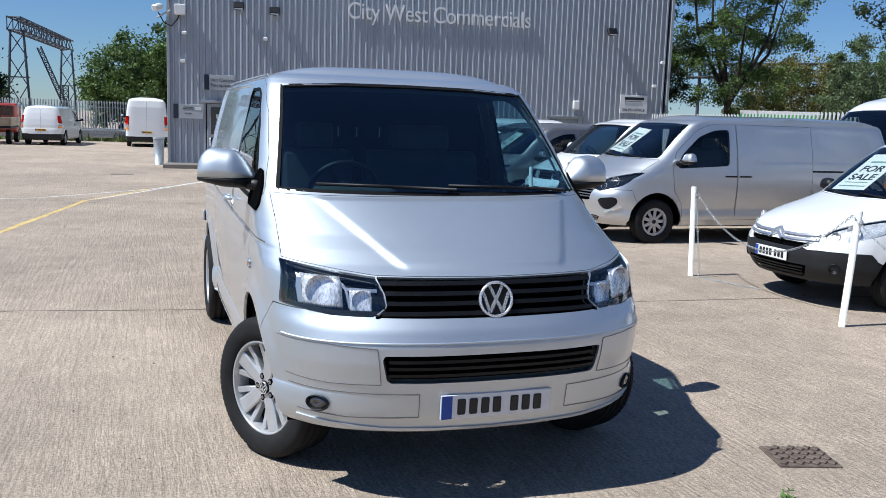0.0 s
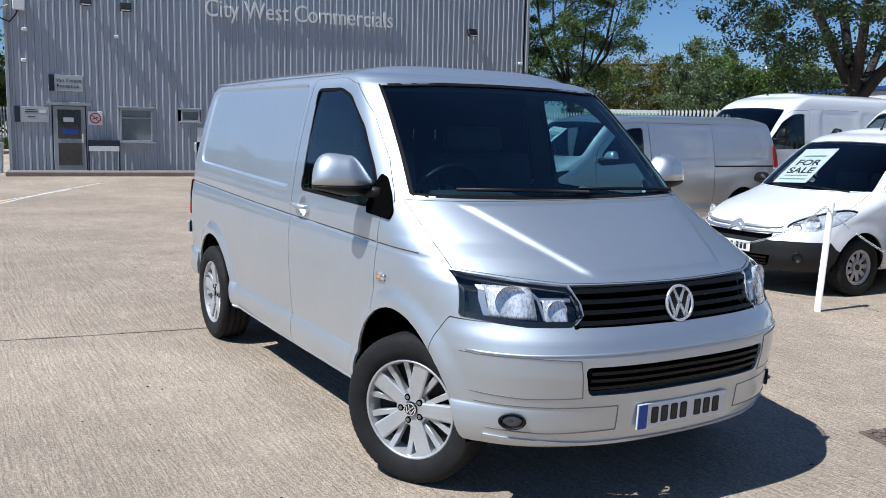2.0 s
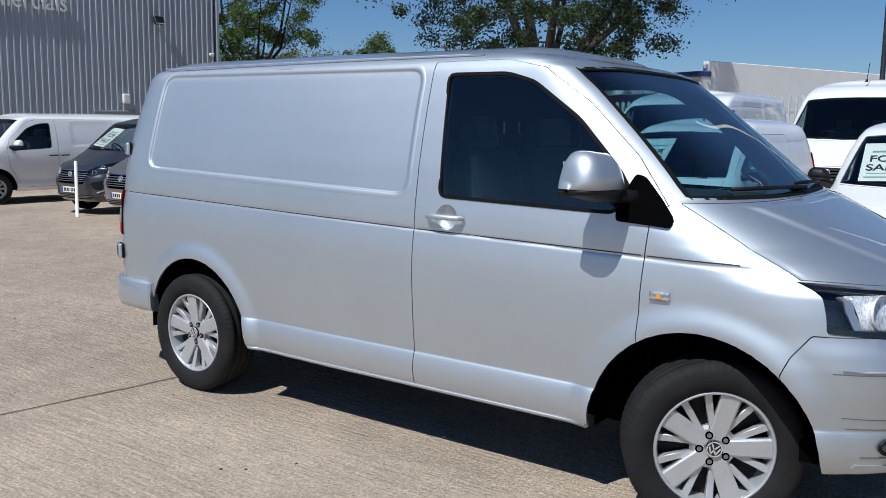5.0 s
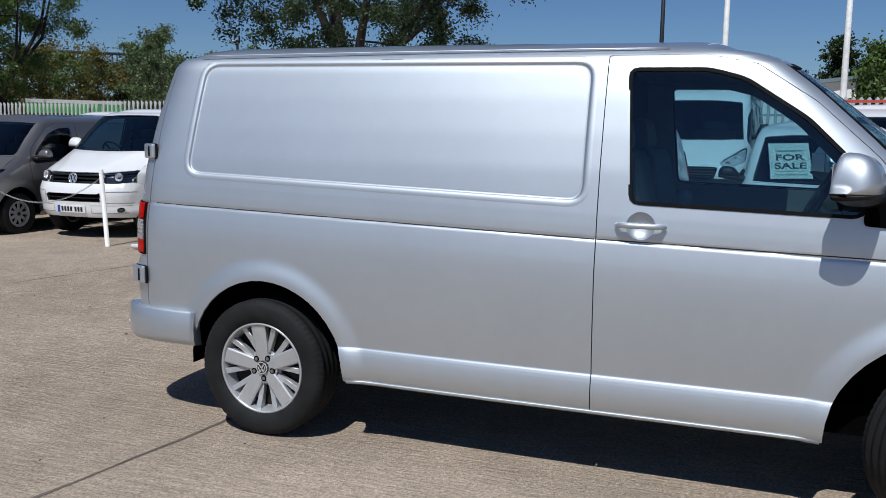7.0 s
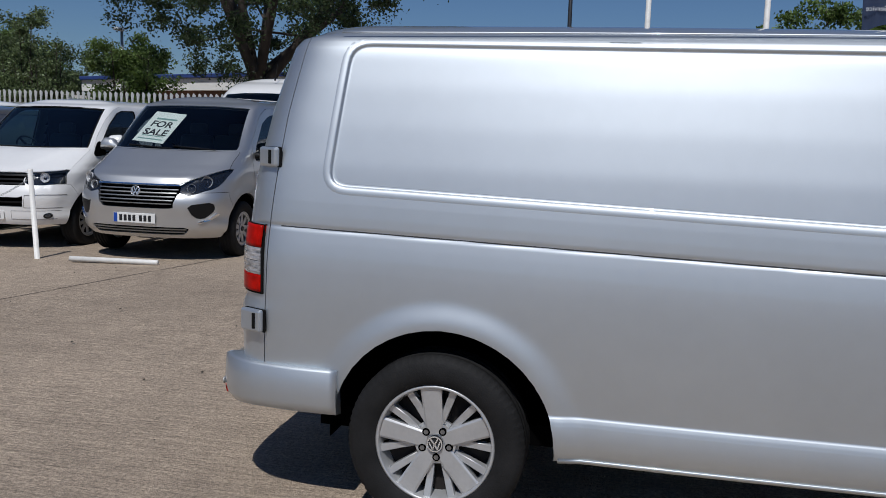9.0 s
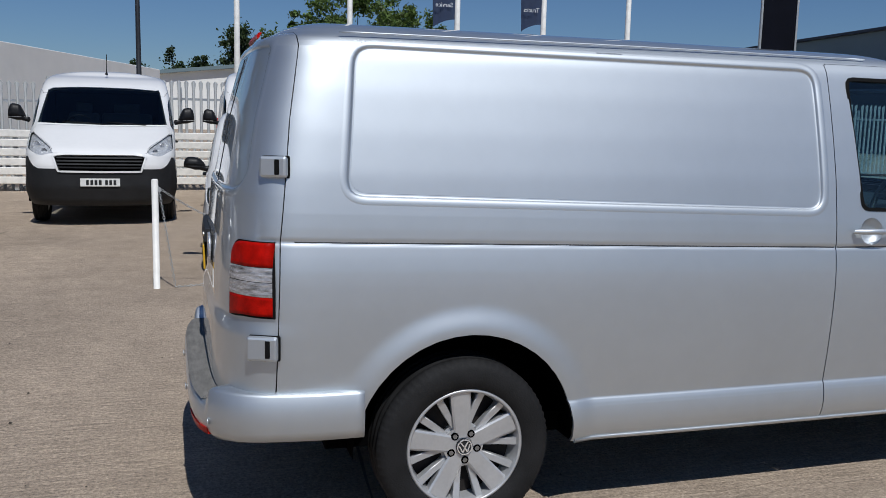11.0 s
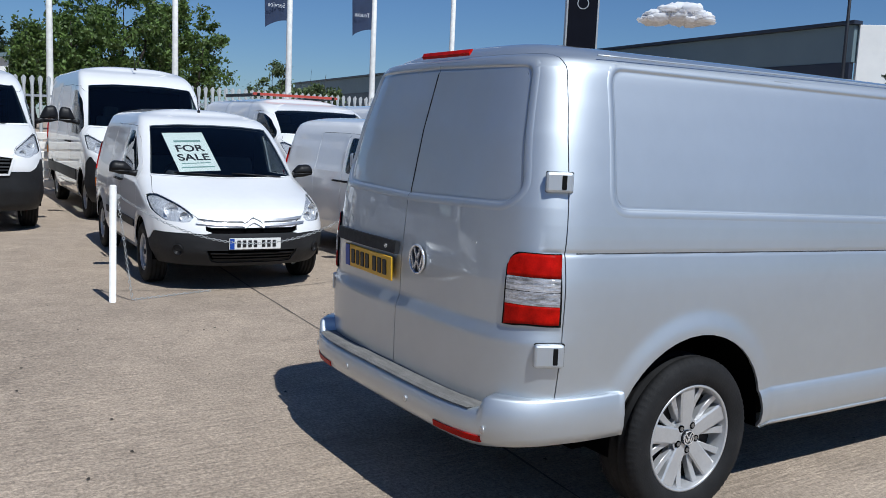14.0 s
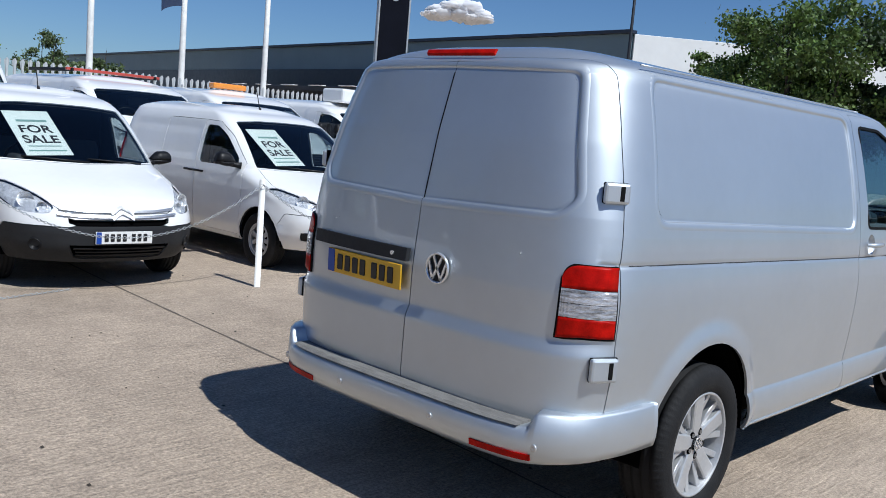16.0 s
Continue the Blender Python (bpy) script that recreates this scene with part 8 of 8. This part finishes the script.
def tree(x, y, z, h, cr, trunk, base, leaves, leaf, mleaf, label, seed, clumps=60, spread=0.55, fork=0.35, dense=1.0):
    """A tapered trunk with forking limbs; leaves gather in clumps at the twigs, with gaps between. cr: crown radius; base: height of its underside."""
    r = np.random.RandomState(seed)
    leaves, leaf = int(leaves * 1.9), leaf * 0.66
    root = thing("tree", pose(x, y, z, 0, 0, seed * 37 % 360), label, "tree", "trees")
    v, f = [], []

    def limb(pts, r0, r1):
        k = len(v)
        a, b = tube(pts, r0, 7, list(np.linspace(r0, r1, len(pts))), False)
        v.extend(a), f.extend([tuple(q + k for q in t) for t in b])

    hf = h * fork
    limb([(0, 0, -0.1), (0.02 * h * r.uniform(-1, 1), 0.02 * h * r.uniform(-1, 1), hf * 0.5), (0, 0, hf)], trunk, trunk * 0.75)
    tips = []
    nl = 7
    for i in range(nl):
        a = 2 * math.pi * (i + r.uniform(-0.3, 0.3)) / nl
        up = r.uniform(0.25, 1.0) if i else 1.0
        rad = cr * (1 - 0.55 * up) * r.uniform(0.6, 1.0) if i else 0.1
        end = Vector((rad * math.cos(a), rad * math.sin(a), base + (h - base) * (0.25 + 0.65 * up)))
        st = Vector((0, 0, hf * r.uniform(0.75, 1.0)))
        mid = st.lerp(end, 0.5) + Vector((0.12 * cr * math.cos(a), 0.12 * cr * math.sin(a), -0.03 * h))
        limb([st, mid, end], trunk * 0.5, trunk * 0.08)
        for j in range(6):
            t = r.uniform(0.25, 1.0)
            p = st.lerp(mid, t * 2) if t < 0.5 else mid.lerp(end, t * 2 - 1)
            b = r.uniform(0, 6.28)
            q = p + Vector((math.cos(b), math.sin(b), r.uniform(-0.2, 0.7))) * cr * r.uniform(0.25, 0.5)
            limb([p, p.lerp(q, 0.5) + Vector((0, 0, 0.04 * cr)), q], trunk * 0.14, trunk * 0.03)
            tips.append(q), tips.append(p.lerp(q, 0.6))
    mesh_ob("trunk", v, f, M_BARK, root, "brown forked trunk and limbs", smooth=True)
    C = np.array([tuple(t) for t in tips])
    extra = max(clumps - len(C), 0)
    if extra:
        u = r.normal(size=(extra, 3))
        u /= np.linalg.norm(u, axis=1)[:, None]
        u *= r.uniform(0.45, 1.0, (extra, 1)) ** 0.5
        C = np.concatenate([C, u * (cr * 0.95, cr * 0.95, (h - base) * 0.5) + (0, 0, (h + base) / 2)])
    keep = (C[:, 2] > base * 0.85) & (C[:, 2] < h * 1.05)
    C = C[keep]
    size = r.uniform(0.45, 1.2, len(C)) * spread * 0.78
    idx = r.randint(0, len(C), leaves)
    g = r.normal(size=(leaves, 3)) * 0.55
    P = C[idx] + g * size[idx][:, None] * (1, 1, 0.7)
    d1 = r.normal(size=(leaves, 3))
    d1 /= np.linalg.norm(d1, axis=1)[:, None]
    d2 = np.cross(d1, r.normal(size=(leaves, 3)))
    d2 /= np.linalg.norm(d2, axis=1)[:, None]
    s = leaf * r.uniform(0.6, 1.3, (leaves, 1))
    Q = np.stack([P - d1 * s, P + d2 * s * 0.55, P + d1 * s, P - d2 * s * 0.55], 1).reshape(-1, 3)
    me = bpy.data.meshes.new("crown")
    me.vertices.add(leaves * 4)
    me.vertices.foreach_set("co", Q.ravel())
    me.loops.add(leaves * 4)
    me.loops.foreach_set("vertex_index", np.arange(leaves * 4))
    me.polygons.add(leaves)
    me.polygons.foreach_set("loop_start", np.arange(leaves) * 4)
    me.update(calc_edges=True)
    me.materials.append(mleaf)
    c = new("crown", me)
    c.parent = root
    tagged(c, "leafy crown with gaps")
    return root


BL, BD = "broad leafy green tree beyond the fence", "dense dark green tree in the distance"
tree(21.3, 12.1, 0, 13.5, 7.0, 0.34, 2.7, 52000, 0.085, M_LEAFD, "large dark leafy tree with forked limbs beyond the fence", 3, 360, 0.62, 0.22)
tree(27.3, 33.3, -0.2, 13.5, 4.6, 0.26, 2.0, 24000, 0.10, M_LEAF, BL, 5, 150, 0.7, 0.25)
tree(24.2, 35.5, -0.2, 10.0, 3.0, 0.2, 1.5, 12000, 0.10, M_LEAFD, BL, 6, 100, 0.7, 0.25)
tree(35.7, 37.2, 0, 6.3, 4.0, 0.15, 0.4, 20000, 0.11, M_LEAFY, "rounded olive-yellow bushy tree beyond the fence", 8, 200, 0.8, 0.15)
for k, (x, y, h) in enumerate(((25.4, 23.0, 5.8), (26.6, 24.4, 5.5), (28.0, 25.6, 5.9), (24.6, 21.6, 4.6))):
    tree(x, y, 0, h, 1.35, 0.07, 1.2, 4200, 0.075, M_LEAFL, "slender pale green tree beyond the fence", 9 + k, 50, 0.36, 0.2)
tree(25.3, 18.7, 0, 4.8, 1.9, 0.12, 1.0, 9000, 0.085, M_LEAF, BL, 11, 90, 0.5, 0.25)
tree(44.0, 29.0, 0, 5.6, 3.0, 0.16, 0.6, 8000, 0.14, M_LEAF, BL, 12, 80, 0.8, 0.2)
for k, (x, y, h) in enumerate(((39, 35, 7.0), (44, 38, 7.6), (50, 41, 8.0), (47, 33, 6.4), (55, 37, 7.4))):
    tree(x, y, 0, h, 3.0, 0.16, 0.8, 8500, 0.13, (M_LEAFL, M_LEAF, M_LEAFD)[k % 3], BL, 70 + k, 90, 0.75, 0.2)
tree(37.5, 31.0, 0, 5.0, 2.6, 0.14, 0.6, 8000, 0.12, M_LEAFD, BL, 13, 80, 0.7, 0.2)
tree(80.6, -28.4, 0, 8.8, 3.0, 0.18, 1.0, 4000, 0.22, M_LEAFL, "slender pale green tree beyond the fence", 33, 80, 0.8, 0.2)
for k, (x, y, h, c, hi) in enumerate(((118, -22, 21, 9.5, 9000), (121, -31, 18, 7.0, 6000), (112, -15.5, 14, 5.0, 6500), (118, -11.5, 13.5, 2.6, 4000))):
    tree(x, y, 0, h, c, 0.5, 2.0, hi, 0.42, M_LEAF, BD, 20 + k, 150, 1.6, 0.2)
for k, (x, y, h, c) in enumerate(((140, -8.5, 16.5, 3.2), (143, -12.5, 15.0, 3.0), (150, -2.5, 12.0, 3.0), (146, 1.5, 12.5, 3.2), (150, 7.0, 10.5, 3.0))):
    tree(x, y, 0, h, c, 0.4, 1.0, 4500, 0.42, M_LEAFD, "tall dark pointed tree far beyond the fence", 26 + k, 110, 1.2, 0.2)
tree(61.0, -24.0, 0, 6.5, 2.6, 0.15, 1.5, 4000, 0.22, M_LEAFL, "slender pale green tree beyond the fence", 31, 60, 0.7, 0.2)
for k, (x, y, h, c) in enumerate(((13.6, -34, 9.5, 4.2), (9.0, -37, 10.5, 4.2), (17.5, -37, 8.5, 3.0), (4.0, -40, 10.0, 4.5))):
    tree(x, y, 0, h, c, 0.22, 0.8, 14000, 0.17, (M_LEAF, M_LEAFD)[k % 2], BD, 40 + k, 130, 0.9, 0.2)
for k, (x, y) in enumerate(((24.5, -41.5), (22.0, -43.5), (27.5, -45.0))):
    tree(x, y, 0, 6.6 - k * 0.5, 1.0, 0.1, 0.6, 3500, 0.16, M_LEAFD, "small upright dark green tree by the warehouse", 50 + k, 50, 0.5, 0.2)
for k, (x, y, h, c) in enumerate(((0.0, 62, 7.9, 4.0), (3.6, 64, 8.6, 4.0), (-2.6, 66, 6.6, 3.0), (7.0, 66, 8.0, 4.0), (-13.0, 60, 6.8, 3.6), (-17.5, 62, 7.5, 4.0), (-23, 60, 7.8, 4.4), (-30, 62, 8, 5))):
    tree(x, y, -0.2, h, c, 0.22, 0.4, 13000, 0.165, M_LEAF if k < 4 else M_LEAFD, "dense green tree beyond the palisade fence", 60 + k, 130, 0.95, 0.2)
# rough grass below the far fence
M_GRASS = mat("rough_grass", (0.10, 0.13, 0.035), 0.8, var=0.4, scale=2)
rg = np.random.RandomState(4)
v, f = [], []
for i in range(5000):
    x, y, h = rg.uniform(-30, 4), rg.uniform(49.3, 56), rg.uniform(0.25, 0.7)
    a = rg.uniform(0, 3.14)
    dx, dy = 0.10 * math.cos(a), 0.10 * math.sin(a)
    k = len(v)
    v += [(x - dx, y - dy, -0.2), (x + dx, y + dy, -0.2), (x + rg.normal() * 0.1, y + rg.normal() * 0.1, -0.2 + h)]
    f.append((k, k + 1, k + 2))
tagged(mesh_ob("grass", v, f, M_GRASS), "rough green grass below the fence", "grass", kind="stuff")

# ---- gantry and crane far off ----
M_GANTRY = mat("gantry_steel", (0.055, 0.065, 0.085), 0.6, 0.3, var=0.2, scale=1)
ga = thing("gantry", pose(-18.6, 150.0, -0.2), "tall steel lattice gantry in the distance", "gantry")


def lattice(root, name, a, b, wd, bays, r):
    """A four-cornered lattice beam between two places."""
    a, b = Vector(a), Vector(b)
    d = (b - a).normalized()
    s = d.cross(Vector((0, 1, 0)) if abs(d.y) < 0.9 else Vector((1, 0, 0))).normalized()
    t = d.cross(s)
    cs = [(s * i + t * j) * wd / 2 for i, j in ((-1, -1), (1, -1), (1, 1), (-1, 1))]
    for c in cs:
        q, w = tube([a + c, b + c], r, 5)
        mesh_ob("chord", q, w, M_GANTRY, root)
    v, f = [], []
    for i in range(bays):
        p0, p1 = a.lerp(b, i / bays), a.lerp(b, (i + 1) / bays)
        for k in range(4):
            for u, w in (((p0 + cs[k]), (p1 + cs[(k + 1) % 4])), ((p0 + cs[k]), (p0 + cs[(k + 1) % 4]))):
                q, ff = tube([u, w], r * 0.6, 4, None, False)
                n0 = len(v)
                v += q
                f += [tuple(z + n0 for z in g) for g in ff]
    mesh_ob(name, v, f, M_GANTRY, root)


lattice(ga, "beam_bracing", (-0.3, -4, 14.4), (4.3, 42, 14.4), 1.9, 12, 0.14)
for (x, y) in ((0, -3.0), (4.1, 40)):
    for sx in (-1, 1):
        q, w = tube([(x + sx * 1.6, y, 0), (x + sx * 0.9, y, 13.6)], 0.2, 6)
        mesh_ob("leg", q, w, M_GANTRY, ga)
    for z0, z1 in ((0.5, 5), (5, 9.4), (9.4, 13.4)):
        for s in (-1, 1):
            q, w = tube([(x + s * 1.4, y, z0), (x - s * 1.2, y, z1)], 0.08, 5)
            mesh_ob("brace", q, w, M_GANTRY, ga)
    part("platform", box((3.2, 1.4, 0.15), (x, y, 6.4)), M_GANTRY, ga)
cr_ = thing("crane", pose(-13.5, 170, -0.2), "thin crane jib in the distance", "crane")
lattice(cr_, "jib_bracing", (0, 0, 2), (-4.2, 0, 12.5), 0.7, 12, 0.10)
lattice(cr_, "mast_bracing", (0, 0, 0), (0, 0, 6), 0.9, 6, 0.10)
pl = thing("pipe_gantry", pose(47, 52, 0, 0, 0, -30), "pale steel pipe bridge beyond the trees", "bridge")
lattice(pl, "beam_bracing", (-8, 0, 6.2), (8, 0, 6.6), 1.0, 12, 0.08)
for x in (-7, 0, 7):
    q, w = tube([(x, 0, 0), (x, 0, 6.2)], 0.14, 6)
    mesh_ob("leg", q, w, M_GANTRY, pl)

# ---- buildings beyond the fence ----
M_WHS = mat("warehouse_grey", (0.16, 0.22, 0.245), 0.55, 0.1, var=0.08, scale=0.3)
M_WHD = mat("warehouse_navy", (0.020, 0.026, 0.045), 0.4, 0.0, var=0.15, scale=0.3)
M_WHW = mat("warehouse_white", (0.82, 0.82, 0.79), 0.6, var=0.06, scale=0.3)
M_BRICK = mat("brown_brick", (0.16, 0.085, 0.055), 0.85, var=0.25, scale=2, bump=0.3, bump_scale=30)
M_FASC = mat("fascia_blue", (0.03, 0.06, 0.22), 0.5, var=0.1, scale=1)


def wall_run(name, p0, p1, z0, z1, th, m, root, label=""):
    a, b = Vector((*p0, 0)), Vector((*p1, 0))
    o = part(name, box(((b - a).length, th, z1 - z0), (0, 0, 0), 0.02), m, root, label)
    c = (a + b) / 2
    o.matrix_basis = pose(c.x, c.y, (z0 + z1) / 2, 0, 0, math.degrees(math.atan2(b.y - a.y, b.x - a.x)))
    return o


wh = thing("warehouse", pose(0, 0, 0), "long two-tone grey and navy warehouse beyond the fence", "warehouse")
wall_run("wall", (32.4, -49.5), (157, -62.8), 7.3, 9.7, 0.5, M_WHS, wh, "grey clad upper wall")
wall_run("wall", (32.5, -49.4), (157, -62.7), 0, 7.3, 0.4, M_WHD, wh, "navy clad lower wall")
wall_run("wall", (32.4, -49.7), (-22, -110), 0, 9.7, 0.5, M_WHW, wh, "white clad end wall")
wall_run("wall", (31.5, -49.9), (-23, -110), 0, 5.4, 0.6, M_WHS, wh, "grey clad lower end wall")
wall_run("roof_edge", (32.2, -49.3), (157, -62.6), 9.7, 9.95, 0.8, M_WHD, wh)
wall_run("canopy", (49, -46.5), (92, -51.5), 4.6, 5.0, 5.0, M_WHD, wh, "dark entrance canopy")
for i in range(5):
    wall_run("canopy_light", (56 + i * 5.0, -44.6 - i * 0.55), (58.5 + i * 5.0, -45.0 - i * 0.55), 5.02, 5.08, 0.5, M_WHW, wh)
wb = thing("white_shed", pose(0, 0, 0), "low cream-white industrial building beyond the fence", "building")
def gable(name, p0, p1, h0, h1, th, base, m, root):
    """A wall whose top edge rises from h0 to h1."""
    d = Vector((p1[0] - p0[0], p1[1] - p0[1], 0)).normalized()
    q = Vector((-d.y, d.x, 0)) * th / 2
    v = [Vector((*p, z)) + q * k for k in (-1, 1) for p, z in ((p0, base[0]), (p1, base[1]), (p1, h1), (p0, h0))]
    return mesh_ob(name, v, [(0, 1, 2, 3), (7, 6, 5, 4), (0, 4, 5, 1), (1, 5, 6, 2), (2, 6, 7, 3), (3, 7, 4, 0)], m, root)


gable("wall", (131, 8), (126, -9.8), 7.2, 9.0, 0.4, (0, 0), M_WHW, wb)
gable("wall", (131, 8), (170, 10), 7.2, 7.2, 0.4, (0, 0), M_WHW, wb)
gable("roof_edge", (130.6, 8.2), (125.6, -9.9), 7.7, 9.5, 1.2, (7.2, 9.0), M_WHS, wb)
bh = thing("brick_shed", pose(0, 0, 0), "low brown brick building with blue and white fascia", "building")
wall_run("wall", (27.5, 9.0), (36.5, 28.0), 0, 2.9, 0.3, M_BRICK, bh)
wall_run("fascia", (27.3, 8.9), (36.4, 28.1), 2.9, 3.45, 0.5, M_WHW, bh, "white fascia board")
wall_run("fascia", (27.2, 8.9), (36.3, 28.1), 3.45, 3.62, 0.6, M_FASC, bh, "blue roof edge")
wall_run("wall", (27.5, 9.0), (45, 3.0), 0, 4.0, 0.3, M_WHW, bh, "pale profiled end wall")
d_ = Vector((9.0, 19.0, 0)).normalized()
for i in range(7):
    p_ = Vector((27.5, 9.0, 0)) + d_ * (3 + i * 2.7) + Vector((-0.15, 0.07, 2.0))
    w_ = part("window", box((1.1, 0.14, 0.95), (0, 0, 0), 0.02), M_POSTW, bh, "white framed window")
    w_.matrix_basis = pose(*p_, 0, 0, math.degrees(math.atan2(d_.y, d_.x)))
    for sx in (-1, 1):
        part("pane", box((0.46, 0.16, 0.78), (sx * 0.26, 0, 0)), M_WHD, w_)
gb = part("hoarding", box((11.0, 0.06, 0.6), (0, 0, 0)), mat("banner_green", (0.10, 0.42, 0.12), 0.7, var=0.25, scale=0.8))
gb.matrix_basis = pose(31.0, 28.0, 2.3, 0, 0, -31)
tagged(gb, "green and white hoarding beyond the fence", "hoarding")
part("white_band", box((11.0, 0.07, 0.16), (0, 0, 0.24)), M_POSTW, gb)

# one small fair-weather cloud
M_CLOUD = mat("cloud_white", (0.95, 0.95, 0.96), 1.0, spec=0.0)
cn, cl_ = M_CLOUD.node_tree.nodes, M_CLOUD.node_tree.links
ct, cx = cn.new("ShaderNodeBsdfTranslucent"), cn.new("ShaderNodeMixShader")
ct.inputs[0].default_value = (0.95, 0.95, 0.96, 1)
cl_.new(cn["Principled BSDF"].outputs[0], cx.inputs[1]), cl_.new(ct.outputs[0], cx.inputs[2]), cl_.new(cx.outputs[0], cn["Material Output"].inputs[0])
rc = random.Random(11)
bm = bmesh.new()
for i in range(60):
    u = rc.uniform(-1, 1)
    k_ = (1 - u * u) ** 0.7
    bmesh.ops.create_icosphere(bm, subdivisions=3, radius=1.0, matrix=pose(u * 33, rc.uniform(-9, 9), 9 * k_ * rc.uniform(-0.1, 1)) @ Matrix.Diagonal((rc.uniform(8, 15), 11, rc.uniform(2, 4.2) * (0.4 + 0.6 * k_), 1)))
for v_ in bm.verts:
    v_.co += v_.normal * 1.5 * noise.fractal(v_.co * 0.17, 1.0, 2.0, 5)
cl = part("cloud", bm, M_CLOUD, smooth=True)
az_, d_far = radians(136.2), 900
cl.matrix_basis = pose(d_far * math.sin(az_), d_far * math.cos(az_), 119, 0, 0, 44) @ Matrix.Diagonal((0.84, 1, 1.45, 1))
tagged(cl, "small white cloud in a clear blue sky", "cloud", kind="structure")
